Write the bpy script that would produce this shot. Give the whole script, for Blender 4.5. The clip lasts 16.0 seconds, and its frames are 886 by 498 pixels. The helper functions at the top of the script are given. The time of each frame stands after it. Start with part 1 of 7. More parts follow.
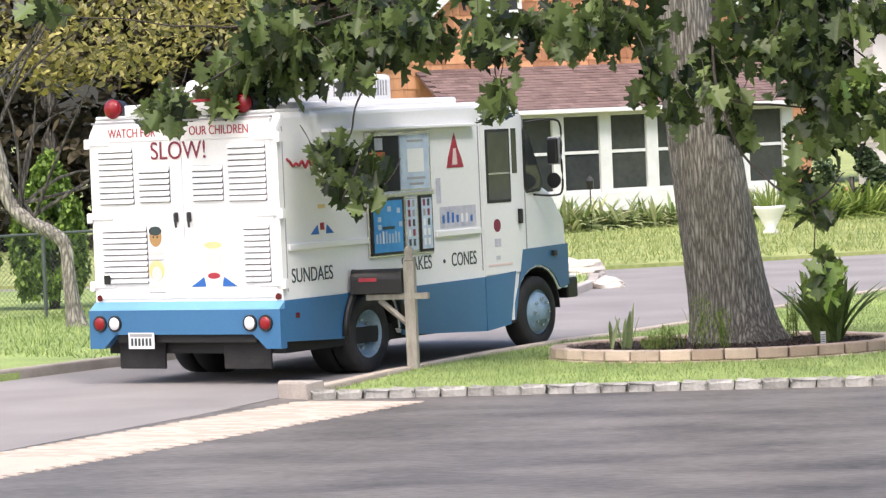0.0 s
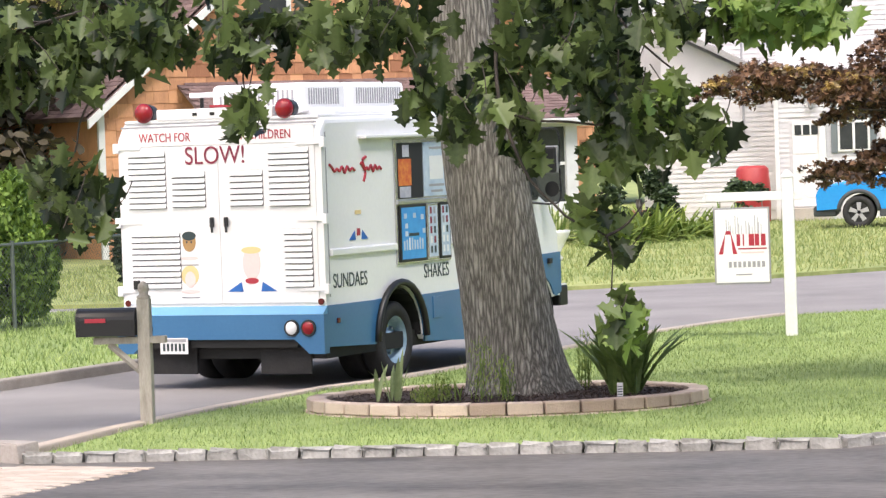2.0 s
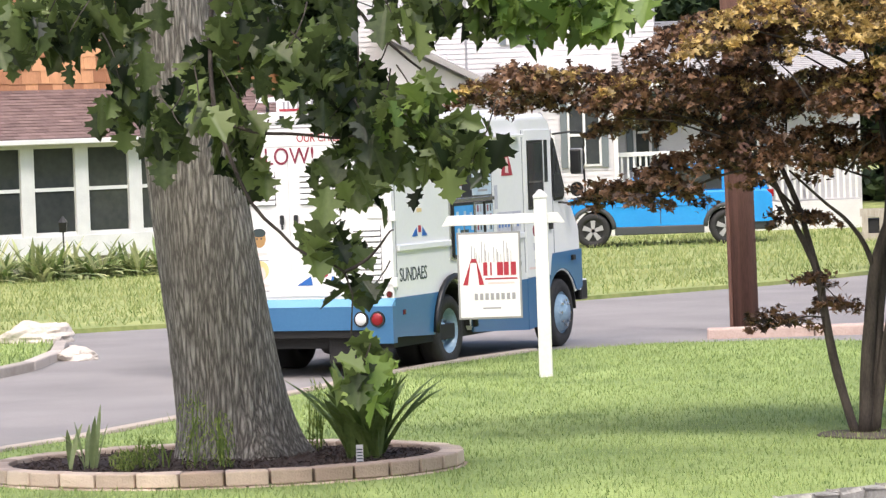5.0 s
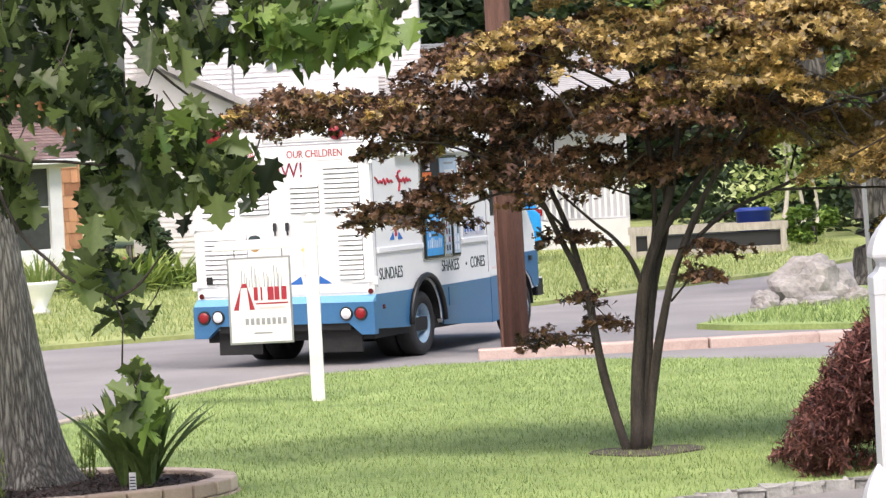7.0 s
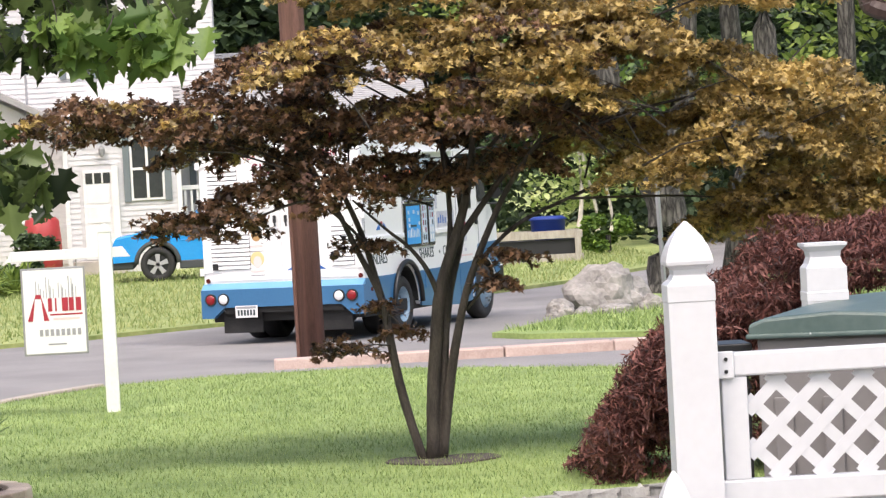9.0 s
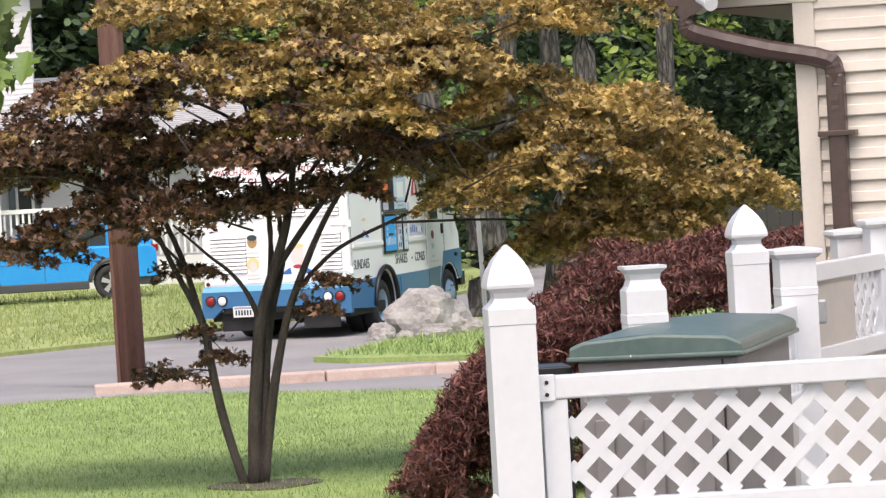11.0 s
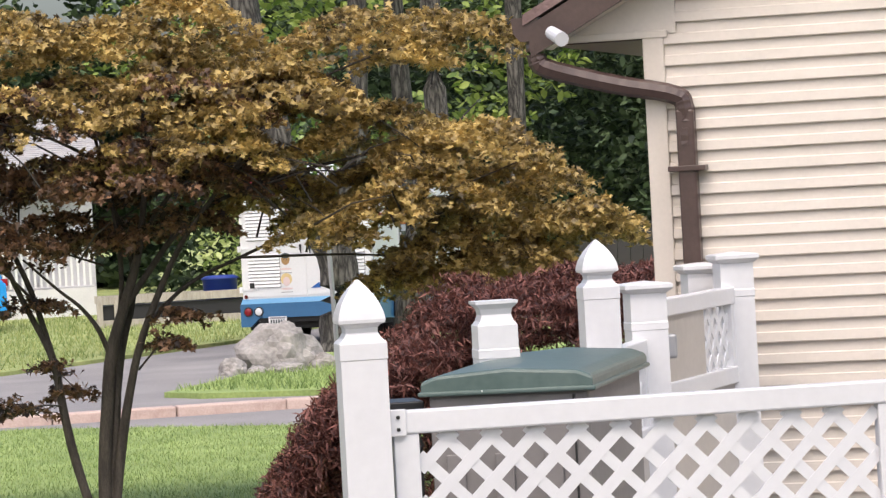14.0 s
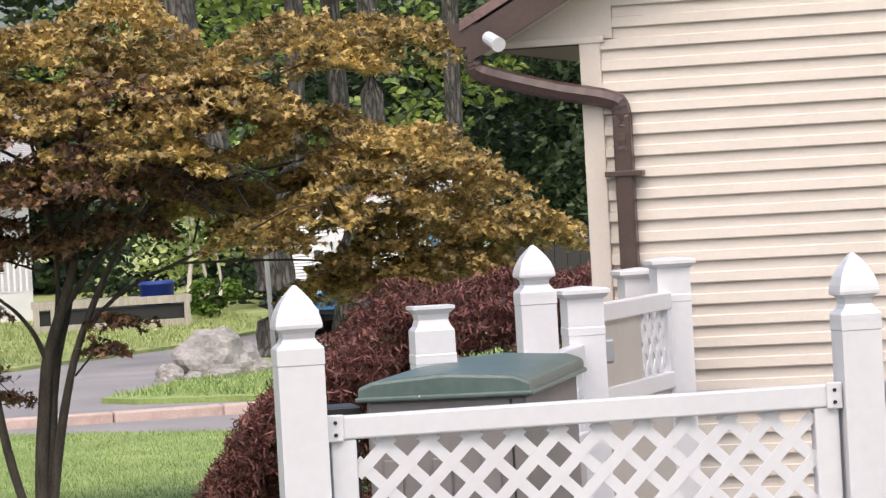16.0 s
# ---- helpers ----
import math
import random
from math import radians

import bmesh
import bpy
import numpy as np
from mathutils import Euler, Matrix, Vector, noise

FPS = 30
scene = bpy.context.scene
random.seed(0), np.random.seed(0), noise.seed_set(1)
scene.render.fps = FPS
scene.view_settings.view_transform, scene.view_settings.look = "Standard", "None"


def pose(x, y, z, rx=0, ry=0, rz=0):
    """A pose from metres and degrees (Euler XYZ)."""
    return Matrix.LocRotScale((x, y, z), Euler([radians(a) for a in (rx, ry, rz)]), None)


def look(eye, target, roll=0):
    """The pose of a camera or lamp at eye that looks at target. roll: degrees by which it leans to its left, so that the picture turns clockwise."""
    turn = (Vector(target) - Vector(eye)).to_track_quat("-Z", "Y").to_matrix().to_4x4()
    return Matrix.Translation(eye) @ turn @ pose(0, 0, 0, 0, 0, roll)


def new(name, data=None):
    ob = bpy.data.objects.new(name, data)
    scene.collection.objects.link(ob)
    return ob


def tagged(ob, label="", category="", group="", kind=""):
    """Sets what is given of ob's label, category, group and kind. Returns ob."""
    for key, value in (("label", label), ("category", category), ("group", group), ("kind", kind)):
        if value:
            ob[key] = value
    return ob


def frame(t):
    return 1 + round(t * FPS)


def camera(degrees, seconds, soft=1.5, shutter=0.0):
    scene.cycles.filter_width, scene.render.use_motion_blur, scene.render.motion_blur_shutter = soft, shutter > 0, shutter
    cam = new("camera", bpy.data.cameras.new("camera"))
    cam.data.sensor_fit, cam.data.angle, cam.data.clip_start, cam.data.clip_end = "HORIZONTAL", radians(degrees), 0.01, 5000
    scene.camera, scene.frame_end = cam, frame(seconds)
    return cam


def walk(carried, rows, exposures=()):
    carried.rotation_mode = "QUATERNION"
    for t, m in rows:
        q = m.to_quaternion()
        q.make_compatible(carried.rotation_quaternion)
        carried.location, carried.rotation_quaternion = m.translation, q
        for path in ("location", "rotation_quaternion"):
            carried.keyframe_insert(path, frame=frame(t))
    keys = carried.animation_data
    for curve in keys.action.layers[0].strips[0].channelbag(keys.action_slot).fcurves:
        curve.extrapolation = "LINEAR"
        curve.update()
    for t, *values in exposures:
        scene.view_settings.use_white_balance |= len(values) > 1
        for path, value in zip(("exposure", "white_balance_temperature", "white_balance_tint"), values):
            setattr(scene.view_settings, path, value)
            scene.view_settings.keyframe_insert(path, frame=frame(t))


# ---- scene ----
cam = camera(14.38, 16.0, 1.35)
# seconds, eye x y z, heading to the right, look up, lean
ROWS = [
    (0.0, 1.315, -9.358, 2.45, -12.121, -2.027, -2.418),
    (0.5, 1.174, -8.357, 2.45, -11.008, -2.056, -2.499),
    (1.0, 1.133, -8.058, 2.45, -10.014, -1.992, -2.370),
    (1.5, 0.904, -6.434, 2.45, -9.278, -1.972, -2.194),
    (2.0, 0.671, -4.773, 2.45, -8.500, -1.895, -1.974),
    (2.5, 0.102, -0.724, 2.45, -7.769, -2.005, -1.711),
    (3.0, 0.000, 0.000, 2.45, -6.949, -1.925, -1.628),
    (3.5, 0.000, 0.000, 2.45, -6.122, -1.873, -1.550),
    (4.0, 0.000, 0.000, 2.45, -5.363, -1.861, -1.684),
    (6.5, 0.000, 0.000, 2.45, -0.998, -1.688, -2.683),
    (7.0, 0.000, 0.000, 2.45, 0.000, -1.600, -2.900),
    (7.5, 0.000, 0.000, 2.45, 0.910, -1.586, -2.905),
    (8.0, 0.000, 0.000, 2.45, 1.766, -1.600, -2.963),
    (8.5, 0.000, 0.000, 2.45, 2.510, -1.614, -3.016),
    (9.0, 0.000, 0.000, 2.45, 3.341, -1.617, -3.041),
    (9.5, 0.000, 0.000, 2.45, 4.105, -1.597, -3.099),
    (10.0, 0.000, 0.000, 2.45, 4.906, -1.543, -3.206),
    (12.5, 0.000, 0.000, 2.45, 7.734, -1.087, -3.105),
    (13.0, 0.000, 0.000, 2.45, 8.101, -1.006, -3.217),
    (13.5, 0.000, 0.000, 2.45, 8.422, -0.964, -3.209),
    (14.0, 0.000, 0.000, 2.45, 8.732, -0.946, -3.151),
    (14.5, 0.000, 0.000, 2.45, 9.009, -0.916, -3.165),
    (15.0, 0.000, 0.000, 2.45, 9.252, -0.902, -3.166),
    (15.5, 0.000, 0.000, 2.45, 9.487, -0.890, -3.258),
    (16.0, 0.000, 0.000, 2.45, 9.761, -0.915, -3.189),
]


def aim(x, y, z, turn, up, lean):
    a, b = radians(turn), radians(up)
    way = Vector((math.sin(a) * math.cos(b), math.cos(a) * math.cos(b), math.sin(b)))
    eye = Vector((x, y, z))
    return look(eye, eye + way * 10, lean)


walk(cam, [(t, aim(*r)) for t, *r in ROWS], [(0.0, 0.98, 6480, 13), (3.0, 0.86, 6480, 13), (7.0, 0.90, 6480, 13), (9.5, 0.81, 6480, 12), (12.5, 0.70, 6450, 12), (16.0, 0.63, 6450, 12)])

# ---- light ----
world = bpy.data.worlds.new("sky")
scene.world = world
world.use_nodes = True
_n = world.node_tree.nodes
_sky = _n.new("ShaderNodeTexSky")
_sky.sky_type, _sky.sun_disc = "NISHITA", False
_sky.sun_elevation, _sky.sun_rotation = radians(54), radians(212)
_sky.air_density, _sky.dust_density, _sky.ozone_density = 1.0, 5.0, 1.0
world.node_tree.links.new(_sky.outputs[0], _n["Background"].inputs[0])
_n["Background"].inputs[1].default_value = 0.15
_sun = new("sun", bpy.data.lights.new("sun", "SUN"))
_sun.data.energy, _sun.data.angle, _sun.data.color = 1.4, radians(14), (1.0, 0.95, 0.88)
_sun.matrix_world = look((25, -12, 56), (0, 20, 0))
scene.view_settings.exposure = 0.78


# ---- materials ----
def link(nt, a, b):
    nt.links.new(a, b)


def surface(name, dark, light, rough=0.7, scale=6.0, fine=60.0, bump=0.1, metal=0.0, island=0.0, random_ob=0.0, stretch=(1, 1, 1), thin=0.0, fine_mix=0.4, coat=0.0):
    """Two-scale noise between two colours with relief; island or random_ob vary the tone piece by piece; thin lets light through leaves."""
    m = bpy.data.materials.new(name)
    m.use_nodes = True
    nt = m.node_tree
    b = nt.nodes["Principled BSDF"]
    tc = nt.nodes.new("ShaderNodeTexCoord")
    mp = nt.nodes.new("ShaderNodeMapping")
    mp.inputs["Scale"].default_value = stretch
    link(nt, tc.outputs["Object"], mp.inputs[0])
    n1, n2 = nt.nodes.new("ShaderNodeTexNoise"), nt.nodes.new("ShaderNodeTexNoise")
    n1.inputs["Scale"].default_value, n1.inputs["Detail"].default_value = scale, 5
    n2.inputs["Scale"].default_value, n2.inputs["Detail"].default_value = fine, 4
    link(nt, mp.outputs[0], n1.inputs["Vector"])
    link(nt, mp.outputs[0], n2.inputs["Vector"])
    mx = nt.nodes.new("ShaderNodeMix")
    mx.inputs[0].default_value = fine_mix
    link(nt, n1.outputs[0], mx.inputs[2])
    link(nt, n2.outputs[0], mx.inputs[3])
    val = mx.outputs[0]
    for amount, node, out in ((island, "ShaderNodeNewGeometry", "Random Per Island"), (random_ob, "ShaderNodeObjectInfo", "Random")):
        if amount:
            g = nt.nodes.new(node)
            m2 = nt.nodes.new("ShaderNodeMix")
            m2.inputs[0].default_value = amount
            link(nt, val, m2.inputs[2])
            link(nt, g.outputs[out], m2.inputs[3])
            val = m2.outputs[0]
    rp = nt.nodes.new("ShaderNodeValToRGB")
    rp.color_ramp.elements[0].position, rp.color_ramp.elements[1].position = 0.3, 0.7
    rp.color_ramp.elements[0].color, rp.color_ramp.elements[1].color = (*dark, 1), (*light, 1)
    link(nt, val, rp.inputs[0])
    link(nt, rp.outputs[0], b.inputs["Base Color"])
    b.inputs["Roughness"].default_value, b.inputs["Metallic"].default_value = rough, metal
    b.inputs["Coat Weight"].default_value = coat
    if bump:
        bp = nt.nodes.new("ShaderNodeBump")
        bp.inputs["Strength"].default_value, bp.inputs["Distance"].default_value = min(1, bump * 4), 0.02
        link(nt, mx.outputs[0], bp.inputs["Height"])
        link(nt, bp.outputs[0], b.inputs["Normal"])
    if thin:
        tr = nt.nodes.new("ShaderNodeBsdfTranslucent")
        link(nt, rp.outputs[0], tr.inputs[0])
        ms = nt.nodes.new("ShaderNodeMixShader")
        ms.inputs[0].default_value = thin
        link(nt, b.outputs[0], ms.inputs[1])
        link(nt, tr.outputs[0], ms.inputs[2])
        link(nt, ms.outputs[0], nt.nodes["Material Output"].inputs[0])
    return m


def plain(name, c, rough=0.5, metal=0.0, var=0.12, scale=3.0):
    d = tuple(v * (1 - var) for v in c)
    return surface(name, d, c, rough, scale, 40, 0.0, metal)


ASPHALT = surface("asphalt", (0.18, 0.17, 0.168), (0.31, 0.29, 0.285), 0.85, 0.6, 90, 0.12)
# Pale streaks are scuffs and dust plus a wet-looking sheen put into the colour.
TAR = surface("sealed_asphalt", (0.035, 0.032, 0.03), (0.21, 0.19, 0.175), 0.55, 1.1, 14, 0.12, stretch=(0.6, 1.2, 1), fine_mix=0.42)
GRASS = surface("grass", (0.12, 0.185, 0.05), (0.36, 0.45, 0.15), 0.9, 0.9, 25, 0.2)
DRYGRASS = surface("dry_grass", (0.14, 0.205, 0.05), (0.41, 0.43, 0.17), 0.9, 0.7, 9, 0.25)
BLADE = surface("grass_blade", (0.13, 0.205, 0.055), (0.42, 0.51, 0.19), 0.7, 0.8, 20, 0, island=0.45, thin=0.3)
FARBLADE = surface("far_grass_blade", (0.15, 0.23, 0.06), (0.44, 0.46, 0.19), 0.8, 0.5, 6, 0, island=0.35, thin=0.3)
KERB = surface("kerb_stone", (0.28, 0.25, 0.22), (0.5, 0.45, 0.41), 0.85, 5, 50, 0.2, random_ob=0.4)
BELGIAN = surface("belgian_block", (0.20, 0.195, 0.18), (0.44, 0.43, 0.405), 0.85, 9, 40, 0.4, random_ob=0.22)
PAVER = surface("paver", (0.41, 0.345, 0.285), (0.53, 0.455, 0.385), 0.85, 5, 50, 0.15, random_ob=0.5)
PINKKERB = surface("pink_kerb", (0.40, 0.29, 0.25), (0.55, 0.43, 0.38), 0.85, 4, 50, 0.15)
BLOCK = surface("wall_block", (0.38, 0.29, 0.235), (0.64, 0.52, 0.43), 0.9, 7, 60, 0.25, random_ob=0.5)
MULCH = surface("mulch", (0.02, 0.014, 0.012), (0.09, 0.06, 0.05), 0.95, 14, 60, 0.6)
SOIL = surface("soil", (0.05, 0.04, 0.032), (0.14, 0.115, 0.09), 0.95, 8, 60, 0.4)


def bark(name, dark, light, across, along, crack=0.22):
    """Interlaced ridges: stretched cells with dark furrows between, plus fine grain."""
    m = surface(name, (0, 0, 0), light, 0.95, 8, 45, 0)
    nt = m.node_tree
    b = nt.nodes["Principled BSDF"]
    tc, mp = nt.nodes.new("ShaderNodeTexCoord"), nt.nodes.new("ShaderNodeMapping")
    mp.inputs["Scale"].default_value = (across, across, along)
    link(nt, tc.outputs["Object"], mp.inputs[0])
    wob = nt.nodes.new("ShaderNodeTexNoise")
    wob.inputs["Scale"].default_value, wob.inputs["Detail"].default_value = 1.2, 4
    link(nt, mp.outputs[0], wob.inputs["Vector"])
    add = nt.nodes.new("ShaderNodeVectorMath")
    add.operation = "ADD"
    link(nt, mp.outputs[0], add.inputs[0])
    link(nt, wob.outputs["Color"], add.inputs[1])
    vo = nt.nodes.new("ShaderNodeTexVoronoi")
    vo.feature = "DISTANCE_TO_EDGE"
    vo.inputs["Scale"].default_value = 1.0
    link(nt, add.outputs[0], vo.inputs["Vector"])
    fine = nt.nodes.new("ShaderNodeTexNoise")
    fine.inputs["Scale"].default_value, fine.inputs["Detail"].default_value = 3.5, 6
    link(nt, mp.outputs[0], fine.inputs["Vector"])
    mul = nt.nodes.new("ShaderNodeMath")
    mul.operation = "MULTIPLY_ADD"
    link(nt, fine.outputs[0], mul.inputs[0])
    mul.inputs[1].default_value = 0.55
    link(nt, vo.outputs[0], mul.inputs[2])
    rp = nt.nodes.new("ShaderNodeValToRGB")
    e = rp.color_ramp.elements
    e[0].position, e[0].color = 0.28, (*dark, 1)
    e[1].position, e[1].color = 0.28 + crack * 1.6, (*light, 1)
    link(nt, mul.outputs[0], rp.inputs[0])
    link(nt, rp.outputs[0], b.inputs["Base Color"])
    bp = nt.nodes.new("ShaderNodeBump")
    bp.inputs["Strength"].default_value, bp.inputs["Distance"].default_value = 1.0, 0.03
    link(nt, mul.outputs[0], bp.inputs["Height"])
    link(nt, bp.outputs[0], b.inputs["Normal"])
    return m


OAKBARK = bark("oak_bark", (0.10, 0.092, 0.08), (0.41, 0.39, 0.35), 29, 3.4, 0.27)
PALEBARK = bark("pale_grey_bark", (0.12, 0.11, 0.095), (0.42, 0.40, 0.35), 18, 4)
GREYBARK = bark("grey_bark", (0.022, 0.02, 0.018), (0.13, 0.12, 0.105), 11, 2.4)
MAPLEBARK = surface("maple_bark", (0.02, 0.016, 0.014), (0.085, 0.07, 0.058), 0.85, 7, 50, 0.4, stretch=(2, 2, 0.6))
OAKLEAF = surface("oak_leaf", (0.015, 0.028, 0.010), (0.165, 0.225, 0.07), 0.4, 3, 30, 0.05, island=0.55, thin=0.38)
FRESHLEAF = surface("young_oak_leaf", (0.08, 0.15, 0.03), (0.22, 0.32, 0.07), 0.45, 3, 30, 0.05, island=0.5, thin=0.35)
# Maroon and bronze hues; the bronze also carries sunlit tops, the maroon the shade.
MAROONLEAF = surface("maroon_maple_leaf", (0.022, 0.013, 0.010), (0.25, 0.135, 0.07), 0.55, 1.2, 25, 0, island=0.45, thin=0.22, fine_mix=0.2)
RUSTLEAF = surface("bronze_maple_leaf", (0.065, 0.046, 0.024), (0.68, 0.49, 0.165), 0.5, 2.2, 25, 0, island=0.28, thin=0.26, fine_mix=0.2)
REDLEAF = surface("red_maple_leaf", (0.045, 0.017, 0.016), (0.25, 0.10, 0.08), 0.6, 2, 25, 0, island=0.5, thin=0.25)
# Brown of bare woods, with their shade darkened into the leaf colour.
SHADELEAF = surface("shaded_brown_leaf", (0.016, 0.016, 0.011), (0.105, 0.085, 0.05), 0.7, 0.6, 10, 0, island=0.5, thin=0.2)
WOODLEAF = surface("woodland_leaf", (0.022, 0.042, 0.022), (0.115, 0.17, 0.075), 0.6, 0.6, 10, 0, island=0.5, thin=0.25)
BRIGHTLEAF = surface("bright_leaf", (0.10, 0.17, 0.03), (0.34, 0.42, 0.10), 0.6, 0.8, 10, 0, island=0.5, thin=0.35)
# Pale leaf colour with the sunlight on the young birches put into it.
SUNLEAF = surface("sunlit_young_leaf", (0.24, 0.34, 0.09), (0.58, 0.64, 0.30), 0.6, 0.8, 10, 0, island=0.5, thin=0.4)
YELLOWLEAF = surface("yellowing_leaf", (0.12, 0.12, 0.04), (0.42, 0.37, 0.12), 0.6, 0.8, 10, 0, island=0.5, thin=0.3)
CEDARLEAF = surface("arborvitae_leaf", (0.05, 0.105, 0.018), (0.24, 0.36, 0.06), 0.7, 1.5, 12, 0, island=0.5, thin=0.25)
YEWLEAF = surface("yew_leaf", (0.008, 0.017, 0.008), (0.04, 0.07, 0.025), 0.7, 1.5, 12, 0, island=0.5, thin=0.15)
STRAPLEAF = surface("strap_leaf", (0.05, 0.09, 0.025), (0.30, 0.40, 0.12), 0.5, 4, 30, 0, island=0.5, thin=0.25)
PALELEAF = surface("variegated_leaf", (0.18, 0.26, 0.09), (0.56, 0.58, 0.32), 0.6, 4, 30, 0, island=0.6, thin=0.3)
VANWHITE = surface("van_white_paint", (0.76, 0.76, 0.765), (0.83, 0.83, 0.835), 0.35, 1.2, 30, 0.004, coat=0.3)
VANBLUE = surface("van_blue_paint", (0.030, 0.125, 0.27), (0.042, 0.155, 0.32), 0.33, 1.5, 30, 0.004, coat=0.3)
BLUEHIGHLIGHT = plain("blue_paint_highlight", (0.15, 0.36, 0.58), 0.35)
RUBBER = surface("rubber", (0.010, 0.010, 0.011), (0.028, 0.027, 0.027), 0.75, 8, 60, 0.1)
UNDER = plain("underbody_black", (0.012, 0.012, 0.012), 0.7)
RIM = surface("painted_steel_rim", (0.13, 0.23, 0.34), (0.33, 0.45, 0.55), 0.4, 6, 40, 0.05, metal=0.0)
BLACK = plain("black_plastic", (0.012, 0.012, 0.013), 0.4)
# Near-black fill that stands for unlit insides: open hatch pane, garden bed.
SHADOWGAP = plain("dark_shade_fill", (0.02, 0.02, 0.022), 0.8)
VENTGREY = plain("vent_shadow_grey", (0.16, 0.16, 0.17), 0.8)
REDLENS = plain("red_lens", (0.26, 0.008, 0.014), 0.2)
DARKRED = plain("dark_red_lens", (0.10, 0.008, 0.01), 0.25)
WHITELENS = plain("white_lens", (0.75, 0.76, 0.78), 0.15)
CHROME = plain("chrome", (0.6, 0.6, 0.62), 0.2, 0.9)
LETTER_RED = plain("letter_red", (0.40, 0.03, 0.05), 0.5)
LETTER_MAROON = plain("letter_maroon", (0.22, 0.02, 0.05), 0.5)
LETTER_DARK = plain("letter_dark", (0.03, 0.05, 0.055), 0.5)
DECALBLUE = plain("decal_blue", (0.02, 0.13, 0.45), 0.5)
POSTERBLUE = surface("poster_blue", (0.03, 0.25, 0.62), (0.06, 0.36, 0.75), 0.4, 3, 12, 0)
POSTERPALE = surface("poster_pale", (0.34, 0.44, 0.58), (0.6, 0.68, 0.76), 0.4, 5, 14, 0)
POSTERGREY = surface("poster_grey", (0.33, 0.33, 0.42), (0.62, 0.62, 0.68), 0.4, 9, 30, 0)
ORANGE = surface("poster_orange", (0.5, 0.03, 0.02), (0.75, 0.28, 0.05), 0.4, 12, 30, 0)
SKINTAN = plain("decal_tan", (0.42, 0.25, 0.1), 0.5)
DECALYELLOW = plain("decal_yellow", (0.75, 0.58, 0.28), 0.5)
DECALPINK = plain("decal_pink", (0.78, 0.62, 0.6), 0.5)
GREYPRINT = plain("grey_print", (0.33, 0.33, 0.35), 0.5)
VINYL = surface("white_vinyl", (0.56, 0.56, 0.58), (0.63, 0.63, 0.65), 0.35, 2, 30, 0.005)
TANVINYL = surface("tan_vinyl", (0.36, 0.33, 0.30), (0.44, 0.405, 0.37), 0.4, 2, 30, 0.005)
WHITEWOOD = surface("white_painted_wood", (0.66, 0.66, 0.65), (0.82, 0.82, 0.81), 0.5, 3, 40, 0.03)
OLDWOOD = surface("weathered_wood", (0.27, 0.24, 0.2), (0.5, 0.46, 0.4), 0.85, 6, 50, 0.2, stretch=(3, 3, 0.6))
POLEWOOD = surface("pole_wood", (0.075, 0.036, 0.027), (0.2, 0.1, 0.075), 0.85, 4, 40, 0.3, stretch=(4, 4, 0.25))
SHINGLE = surface("cedar_shingle", (0.36, 0.16, 0.085), (0.74, 0.38, 0.20), 0.85, 3, 25, 0.15, island=0.5, stretch=(2, 2, 0.6))
ROOFING = surface("brown_roofing", (0.13, 0.085, 0.08), (0.24, 0.165, 0.155), 0.9, 4, 40, 0.25, island=0.3)
GREYROOF = surface("grey_roofing", (0.3, 0.29, 0.29), (0.4, 0.39, 0.39), 0.9, 4, 40, 0.2)
SIDING = surface("white_siding", (0.55, 0.54, 0.55), (0.64, 0.63, 0.64), 0.5, 2, 30, 0.01)
BEIGE = surface("beige_vinyl_siding", (0.54, 0.49, 0.435), (0.61, 0.55, 0.49), 0.5, 3, 50, 0.01)
BROWN = surface("brown_aluminium", (0.045, 0.027, 0.024), (0.075, 0.047, 0.042), 0.35, 6, 50, 0.02)
GLASS = surface("window_glass", (0.03, 0.035, 0.035), (0.06, 0.065, 0.065), 0.06, 1.2, 8, 0)
GREYSHUT = plain("grey_shutter", (0.16, 0.19, 0.2), 0.6)
SIGNBACK = surface("sign_back", (0.3, 0.3, 0.31), (0.36, 0.36, 0.37), 0.45, 5, 40, 0, metal=0.4)
STEELPOST = plain("steel_post", (0.26, 0.25, 0.23), 0.5, 0.4)
CHAIN = plain("galvanised_wire", (0.13, 0.15, 0.14), 0.5, 0.4)
ROCK = surface("boulder_rock", (0.14, 0.13, 0.125), (0.42, 0.39, 0.365), 0.9, 3.5, 18, 0.9)
PALEROCK = surface("pale_rock", (0.42, 0.38, 0.34), (0.66, 0.6, 0.54), 0.9, 3, 20, 0.4)
CARBLUE = surface("car_blue_paint", (0.012, 0.24, 0.62), (0.02, 0.29, 0.68), 0.25, 1, 20, 0, coat=0.6)
SILVER = plain("silver_paint", (0.36, 0.36, 0.37), 0.35)
TRIMGREY = plain("grey_cladding", (0.05, 0.055, 0.06), 0.6)
GREENLID = surface("green_plastic_lid", (0.045, 0.08, 0.072), (0.10, 0.14, 0.13), 0.4, 3, 30, 0.02)
TAUPE = surface("taupe_plastic", (0.15, 0.14, 0.135), (0.20, 0.185, 0.18), 0.55, 3, 30, 0.02)
BINBLUE = plain("blue_bin", (0.015, 0.04, 0.25), 0.5)
REDPLASTIC = plain("red_plastic", (0.4, 0.04, 0.04), 0.5)
TERRACOTTA = plain("terracotta", (0.3, 0.11, 0.07), 0.7)
FENCEDARK = plain("dark_board_fence", (0.04, 0.035, 0.035), 0.8)


